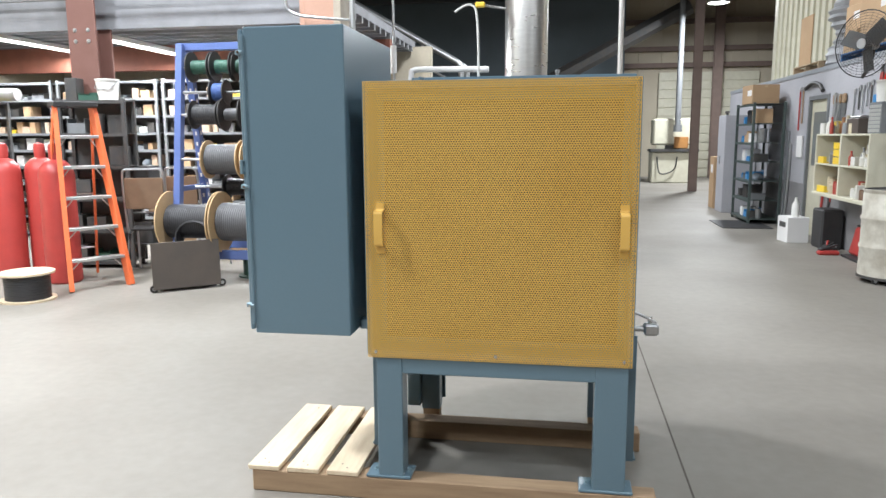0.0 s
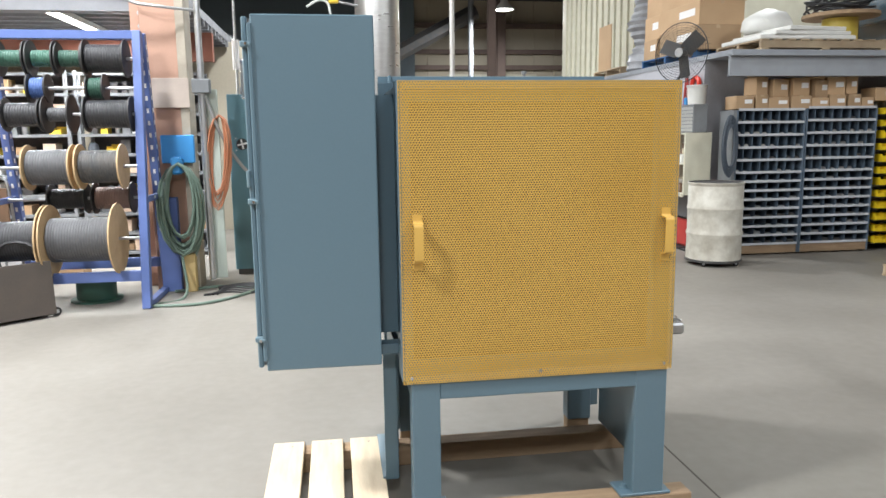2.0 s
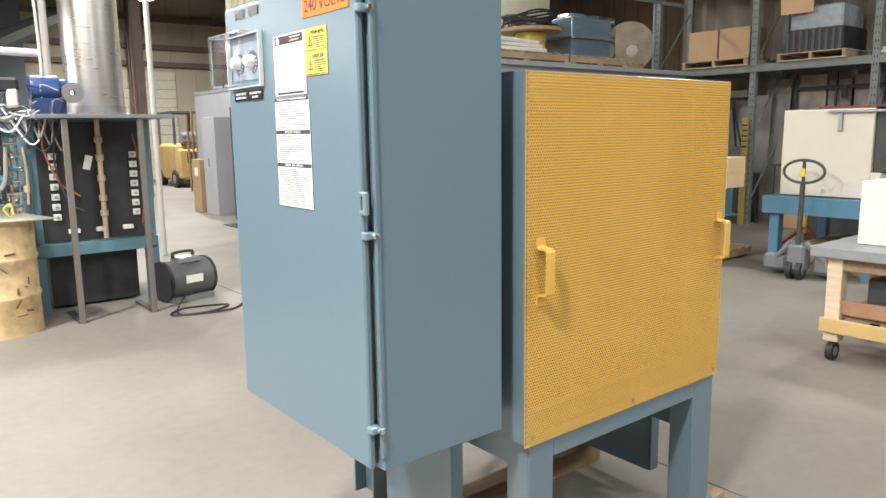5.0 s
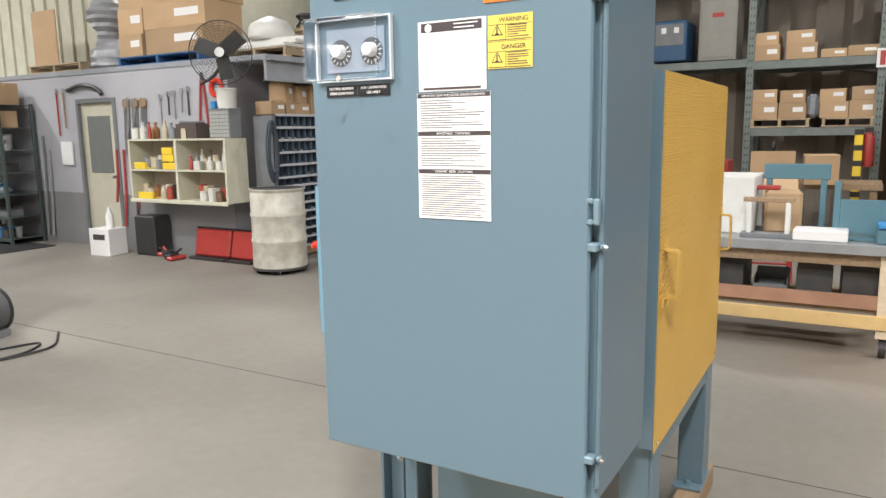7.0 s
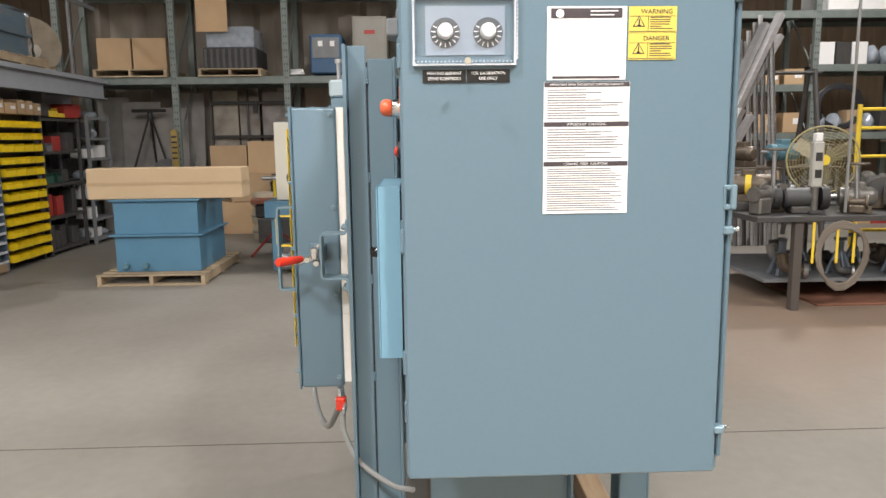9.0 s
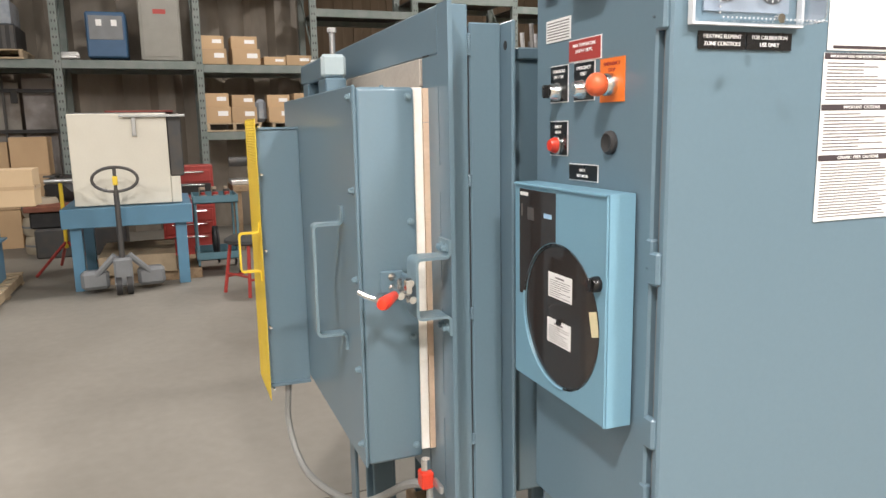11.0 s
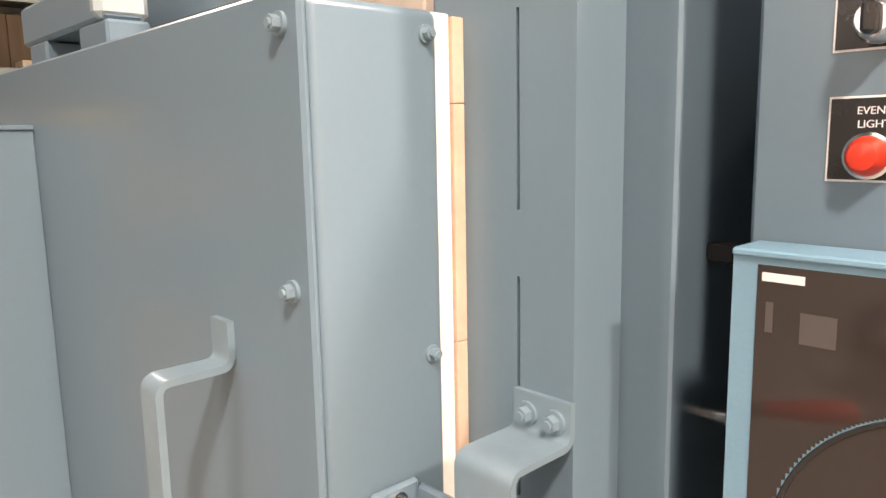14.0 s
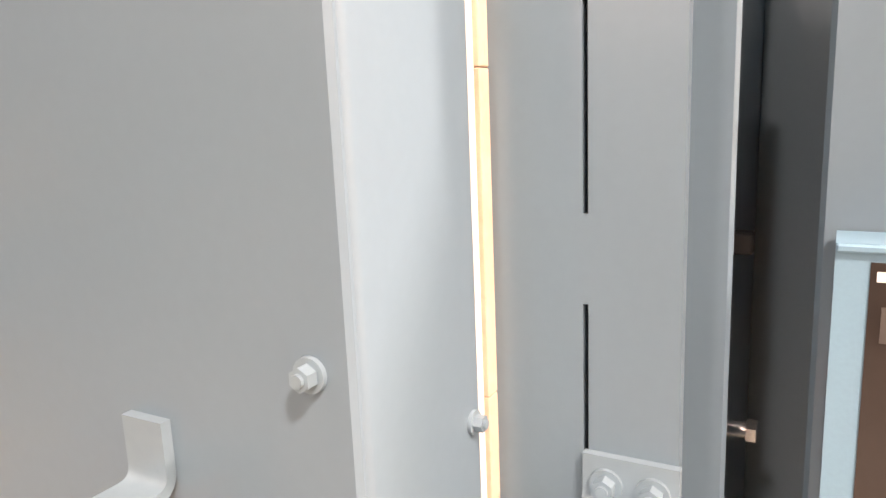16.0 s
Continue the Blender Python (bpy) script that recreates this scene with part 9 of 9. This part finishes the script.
part("base", one((-0.07, -0.15, 0), (0.07, 0.13, 0.03), 0.006), DARKGREY, ld_)
bt = thing("blue_toolbox", (2.62, 2.24, 0.736), 0, "bright blue steel tray on the workbench", "box")
part("body", one((-0.15, -0.1, 0.0), (0.0, 0.1, 0.1), 0.006), TEAL, bt)
part("lid", one((-0.17, -0.12, 0.1), (0.02, 0.1, 0.13), 0.006), PLASTIC_BLUE, bt)
pt = thing("paper_tray", (2.52, 2.66, 0.736), 0, "white paper tray on the workbench", "tray")
part("tray", one((-0.06, -0.16, 0.0), (0.16, 0.16, 0.07), 0.006), PAPER, pt)
kb_ = thing("brown_pack", (2.85, 2.92, 0.736), 8, "crumpled brown paper pack on the workbench", "pack")
part("body", box(B(), (-0.1, -0.12, 0), (0.1, 0.12, 0.3), 0.02), CARD, kb_)
vs = thing("wooden_fixture", (2.55, 2.98, 0.736), 0, "small wooden fixture with two uprights", "fixture")
for y in (-0.12, 0.12):
    part("upright", one((-0.03, y - 0.015, 0), (0.03, y + 0.015, 0.24)), WHITE, vs)
part("bar", one((-0.03, -0.16, 0.24), (0.03, 0.16, 0.27)), TIMBER, vs)
part("base", one((-0.06, -0.17, 0.0), (0.06, 0.17, 0.03)), GREY, vs)

for ob in (wk, wbx, bf, bt, pt, kb_, vs, bs2, ld_):
    ob.location.y += 0.085

# machine bench with grinder, fan, jack stands and hose
mb = thing("steel_bench", (0, 0, 0), 0, "dark steel bench crowded with machine parts", "bench")
part("benchtop", one((2.80, -2.6, 0.74), (4.6, 0.98, 0.785), 0.004), DARKGREY, mb)
for x, y in ((2.82, 0.58), (4.4, 0.8), (2.82, -2.4), (4.4, -2.4)):
    part("leg", one((x, y, 0), (x + 0.07, y + 0.07, 0.74)), mat("bench_leg_%d" % int(abs(x * 10 + y)), (0.12, 0.105, 0.095), 0.5, 0.3), mb)
part("lower_shelf", one((3.1, -2.4, 0.18), (4.5, 0.75, 0.21)), GREY, mb)
gr = thing("bench_grinder", (3.08, 0.50, 0.786), 80, "dark bench grinder with two wheels", "grinder")
part("motor", lathe(B(), [(0, -0.13), (0.07, -0.13), (0.085, -0.11), (0.085, 0.11), (0.07, 0.13), (0, 0.13)], 20, Matrix.Translation((0, 0, 0.13)) @ pose(0, 0, 0, 0, 90, 0)), DARKGREY, gr)
for s in (-1, 1):
    part("wheel_guard", cyl(B(), (s * 0.16, 0, 0.13), (s * 0.22, 0, 0.13), 0.10, 20), BLACK, gr)
    part("stone", cyl(B(), (s * 0.222, 0, 0.13), (s * 0.226, 0, 0.13), 0.075, 20), GREY, gr)
part("pedestal", one((-0.08, -0.09, 0), (0.08, 0.09, 0.06), 0.01), DARKGREY, gr)
ff = thing("round_fan", (3.75, -0.06, 0.786), 72, "round floor fan with a yellowed wire cage on the bench", "fan")
FM = Matrix.Translation((0, 0, 0.42))
FAN_WIRE = mat("yellowed_wire", (0.40, 0.34, 0.17), 0.5)
FAN_BLADE = mat("yellowed_blade", (0.30, 0.27, 0.19), 0.4, 0.2)
for k in range(11):
    r = 0.05 + 0.026 * k
    part("cage_ring", tube(B(), [FM @ Vector((r * math.cos(a), 0.08 - 0.006 * k, r * math.sin(a))) for a in (2 * math.pi * j / 32 for j in range(32))], 0.0024 if k < 10 else 0.009, 5, True), FAN_WIRE, ff)
for k in range(28):
    a = 2 * math.pi * k / 28
    part("cage_wire", tube(B(), [FM @ Vector((r * math.cos(a), 0.088 - 0.22 * r, r * math.sin(a))) for r in (0.05, 0.18, 0.31)], 0.0024, 4), FAN_WIRE, ff)
for k in range(3):
    part("blade", box(B(), (-0.07, -0.004, 0.05), (0.07, 0.0, 0.28), 0.003, FM @ pose(0, 0, 0, 0, 120 * k + 55, 0) @ pose(0, 0, 0, 0, 0, 24)), FAN_BLADE, ff)
part("hub", cyl(B(), FM @ Vector((0, -0.12, 0)), FM @ Vector((0, 0.07, 0)), 0.05, 16), DARKGREY, ff)
part("badge", cyl(B(), FM @ Vector((0, 0.085, 0)), FM @ Vector((0, 0.095, 0)), 0.05, 16), YELLOW2, ff)
for x in (-0.32, 0.32):
    part("yoke_arm", tube(B(), [(x, 0, 0.02), (x, 0, 0.42)], 0.011, 8), DARKGREY, ff)
part("foot", one((-0.34, -0.12, 0.0), (0.34, 0.12, 0.02)), DARKGREY, ff)


def electric_motor(at, rz, length, r, material, band=None, label="greasy grey electric motor on the steel bench"):
    m = thing("electric_motor", at, rz, label, "motor", "bench motors")
    lie = Matrix.Translation((0, 0, r + 0.05)) @ pose(0, 0, 0, 0, 90, 0)
    h = length / 2
    part("housing", lathe(B(), [(0, -h), (r * 0.6, -h), (r * 0.9, -h + 0.03), (r, -h + 0.05), (r, h * 0.55), (r * 0.93, h * 0.56), (r * 0.93, h * 0.9), (r * 0.6, h), (0, h)], 22, lie), material, m)
    part("shaft", cyl(B(), lie @ Vector((0, 0, h)), lie @ Vector((0, 0, h + 0.08)), r * 0.18, 10), STEEL, m)
    part("junction_box", box(B(), (-0.06, -r * 0.5, r * 1.95), (0.06, r * 0.5, r * 2.0 + 0.09), 0.008), material, m)
    part("foot_plate", one((-h * 0.7, -r, 0), (h * 0.7, r, 0.06), 0.004), GREASE, m)
    if band:
        part("band", lathe(B(), [(r + 0.001, -0.025), (r + 0.008, -0.025), (r + 0.008, 0.025), (r + 0.001, 0.025)], 22, lie), band, m)
    return m


rnd = random.Random(33)
GREASE = mat("greasy_brown_iron", (0.16, 0.125, 0.09), 0.45, 0.4, (0.07, 0.055, 0.045), 12, 0.7)
IRON = mat("worn_cast_iron", (0.21, 0.20, 0.185), 0.38, 0.5, (0.10, 0.09, 0.08), 10, 0.7)
gs = thing("gear_stand", (0, 0, 0), 0, "dark angle-iron stand behind the bench loaded with iron castings", "stand")
for x in (4.12, 4.62):
    for y in (0.92, -0.45):
        part("post", one((x, y, 0.0 if x > 4.56 else 0.786), (x + 0.04, y + 0.04, 1.10)), IRON, gs)
part("board", one((4.08, -0.47, 1.10), (4.68, 0.98, 1.125)), GREASE, gs)
electric_motor((3.46, 0.76, 0.86), 62, 0.44, 0.095, GREASE, YELLOW2, "brown gearmotor with a yellow strap round it")
part("plinth", one((3.30, 0.58, 0.786), (3.62, 0.94, 0.86), 0.004), DARKGREY, mb)
electric_motor((4.30, 0.76, 1.126), 75, 0.36, 0.10, IRON)
electric_motor((4.40, 0.40, 1.126), 20, 0.30, 0.08, GREASE)
electric_motor((4.34, 0.02, 1.126), 100, 0.34, 0.09, TEAL, None, "dusty blue-green electric motor on the stand")
electric_motor((3.95, 0.62, 0.786), 140, 0.38, 0.11, DARKGREY)
electric_motor((3.05, 0.02, 0.786), 70, 0.30, 0.085, IRON)
electric_motor((3.30, -0.95, 0.786), 30, 0.40, 0.10, DARKGREY)
vz = thing("bench_vise", (3.12, -0.42, 0.786), 30, "worn grey bench vise on the steel bench", "vise")
part("jaw", one((-0.08, -0.10, 0.05), (0.0, 0.10, 0.22), 0.012), IRON, vz)
part("sliding_jaw", one((0.03, -0.10, 0.05), (0.11, 0.10, 0.22), 0.012), IRON, vz)
part("base", lathe(B(), [(0, 0), (0.11, 0), (0.11, 0.03), (0.06, 0.05), (0, 0.05)], 18), GREASE, vz)
part("screw", cyl(B(), (0.11, 0, 0.12), (0.28, 0, 0.12), 0.018, 10), STEEL, vz)
part("handle", cyl(B(), (0.26, -0.12, 0.10), (0.26, 0.12, 0.14), 0.008, 8), STEEL, vz)
for k in range(34):
    px_, py_ = (rnd.uniform(2.9, 3.5), 0.86 - 0.20 * (k // 2)) if k % 2 else (rnd.uniform(3.6, 4.4), 0.80 - 0.20 * (k // 2))
    t = thing("machine_part", (px_, py_, 0.786), rnd.uniform(0, 180), "greasy metal machine part on the bench", "machine part", "machine parts")
    h, r = rnd.uniform(0.12, 0.34), rnd.uniform(0.05, 0.10)
    part("casting", box(B(), (-r, -r * 0.8, 0), (r, r * 0.8, h * 0.55), 0.015), rnd.choice((DARKGREY, GREASE, IRON, GREASE, IRON)), t)
    part("flange", lathe(B(), [(0, -r * 1.3), (r * 0.9, -r * 1.3), (r * 0.9, -r), (r * 0.5, -r * 0.9), (r * 0.5, r * 0.9), (r * 0.85, r), (r * 0.85, r * 1.25), (0, r * 1.25)], 16, Matrix.Translation((0, 0, h * 0.55 + r * 0.4)) @ pose(0, 0, 0, 0, 90, 0)), rnd.choice((STEEL, GREASE, IRON, IRON, DARKGREY)), t)
    if k % 3 == 0:
        part("spindle", cyl(B(), (0, 0, h * 0.5), (0.02, 0, h + 0.28), 0.018, 10), STEEL, t)
        part("hand_wheel", tube(B(), [(0.02 + 0.09 * math.cos(a), 0.09 * math.sin(a), h + 0.28) for a in (2 * math.pi * q / 16 for q in range(16))], 0.01, 6, True), GREASE, t)
for k in range(18):
    t = thing("scrap_fitting", (3.2 + 0.4 * (k % 3) + rnd.uniform(-0.1, 0.1), 0.55 - 0.16 * k, 0.211), rnd.uniform(0, 180), "dull pipe fitting on the lower bench shelf", "fitting", "scrap fittings")
    r = rnd.uniform(0.04, 0.09)
    part("elbow", tube(B(), arc([(-r * 2, 0, r), (-r, 0, r), (0, 0, r * 1.3), (r * 0.4, 0, r * 2.6)]), r * 0.6, 10), rnd.choice((STEEL, GREASE, GREY, DARKGREY)), t)
    part("collar", cyl(B(), (-r * 2.2, 0, r), (-r * 1.8, 0, r), r * 0.9, 14), rnd.choice((STEEL, GREASE)), t)
JACK = mat("jack_blue_grey", (0.17, 0.21, 0.26), 0.45, 0.1, (0.11, 0.13, 0.16), 8, 0.5)
for k in range(5):
    j = thing("jack_stand", (3.3 + 0.22 * (k % 2), 0.5 - 0.26 * k, 0.211), 20 * k, "grey steel jack stand under the bench", "jack stand", "jack stands")
    for a in (0.8, 2.4, 3.9, 5.5):
        part("leg", tube(B(), [(0.11 * math.cos(a), 0.11 * math.sin(a), 0), (0.03 * math.cos(a), 0.03 * math.sin(a), 0.2)], 0.016, 6), JACK, j)
    part("post", one((-0.025, -0.025, 0.12), (0.025, 0.025, 0.3)), JACK, j)
    part("saddle", one((-0.05, -0.02, 0.3), (0.05, 0.02, 0.33), 0.006), JACK, j)
hank("air_hose_coil", [(2.78 + 0.02 * math.sin(2 * a), 0.27 + 0.2 * math.sin(a) * (1 + 0.08 * math.sin(1.3 * a)), 0.46 + 0.26 * math.cos(a) * (1 + 0.1 * math.cos(0.7 * a))) for a in (0.4 * k for k in range(130))], 0.012, mat("tan_hose", (0.19, 0.16, 0.13), 0.5), "tan air hose hung in a coil on the bench edge")
for y in (0.16, 0.30, 0.50):
    solid("yellow_strap", one((2.785, y, 0.40), (2.795, y + 0.022, 0.738), 0.002), YELLOW2, "yellow strap hanging from the bench", "strap", "straps")
dp_ = thing("regulator_stand", (3.0, 0.41, 0.786), 0, "pale upright air regulator on a stand on the bench", "regulator")
part("base", one((-0.06, -0.06, 0), (0.06, 0.06, 0.03), 0.006), DARKGREY, dp_)
part("column", cyl(B(), (0, 0, 0.03), (0, 0, 0.22), 0.03, 14), IRON, dp_)
part("body", one((-0.035, -0.045, 0.22), (0.035, 0.045, 0.60), 0.012), mat("pale_pendant", (0.45, 0.44, 0.40), 0.5), dp_)
for z in (0.30, 0.44):
    part("window", one((-0.038, -0.028, z), (-0.035, 0.028, z + 0.07), 0.001), BLACK, dp_)
part("cap", one((-0.03, -0.03, 0.60), (0.03, 0.03, 0.67), 0.008), PAPER, dp_)
solid("drop_hose", tube(B(), [(2.95, 0.17, 0.80), (2.95, 0.16, 6.395)], 0.012, 8), HOSE_GREY, "grey air line dropping from the roof", "hose")
yr = thing("yellow_rolling_ladder", (4.75, -1.30, 0.0), 0, "yellow tubular rolling ladder behind the bench", "ladder")
for y in (-0.3, 0.3):
    part("rail", tube(B(), [(0, y, 0), (0, y, 1.75)], 0.025, 8), YELLOW2, yr)
for z in (0.4, 0.8, 1.2, 1.5, 1.7):
    part("rung", tube(B(), [(0, -0.3, z), (0, 0.3, z)], 0.018, 8), YELLOW2, yr)
solid("red_mat", one((2.95, -1.6, 0.0), (3.9, 0.35, 0.02), 0.004), mat("red_brown_mat", (0.23, 0.10, 0.06), 0.8, 0, None, 4, 0.5), "red-brown mat on the floor under the bench", "mat")
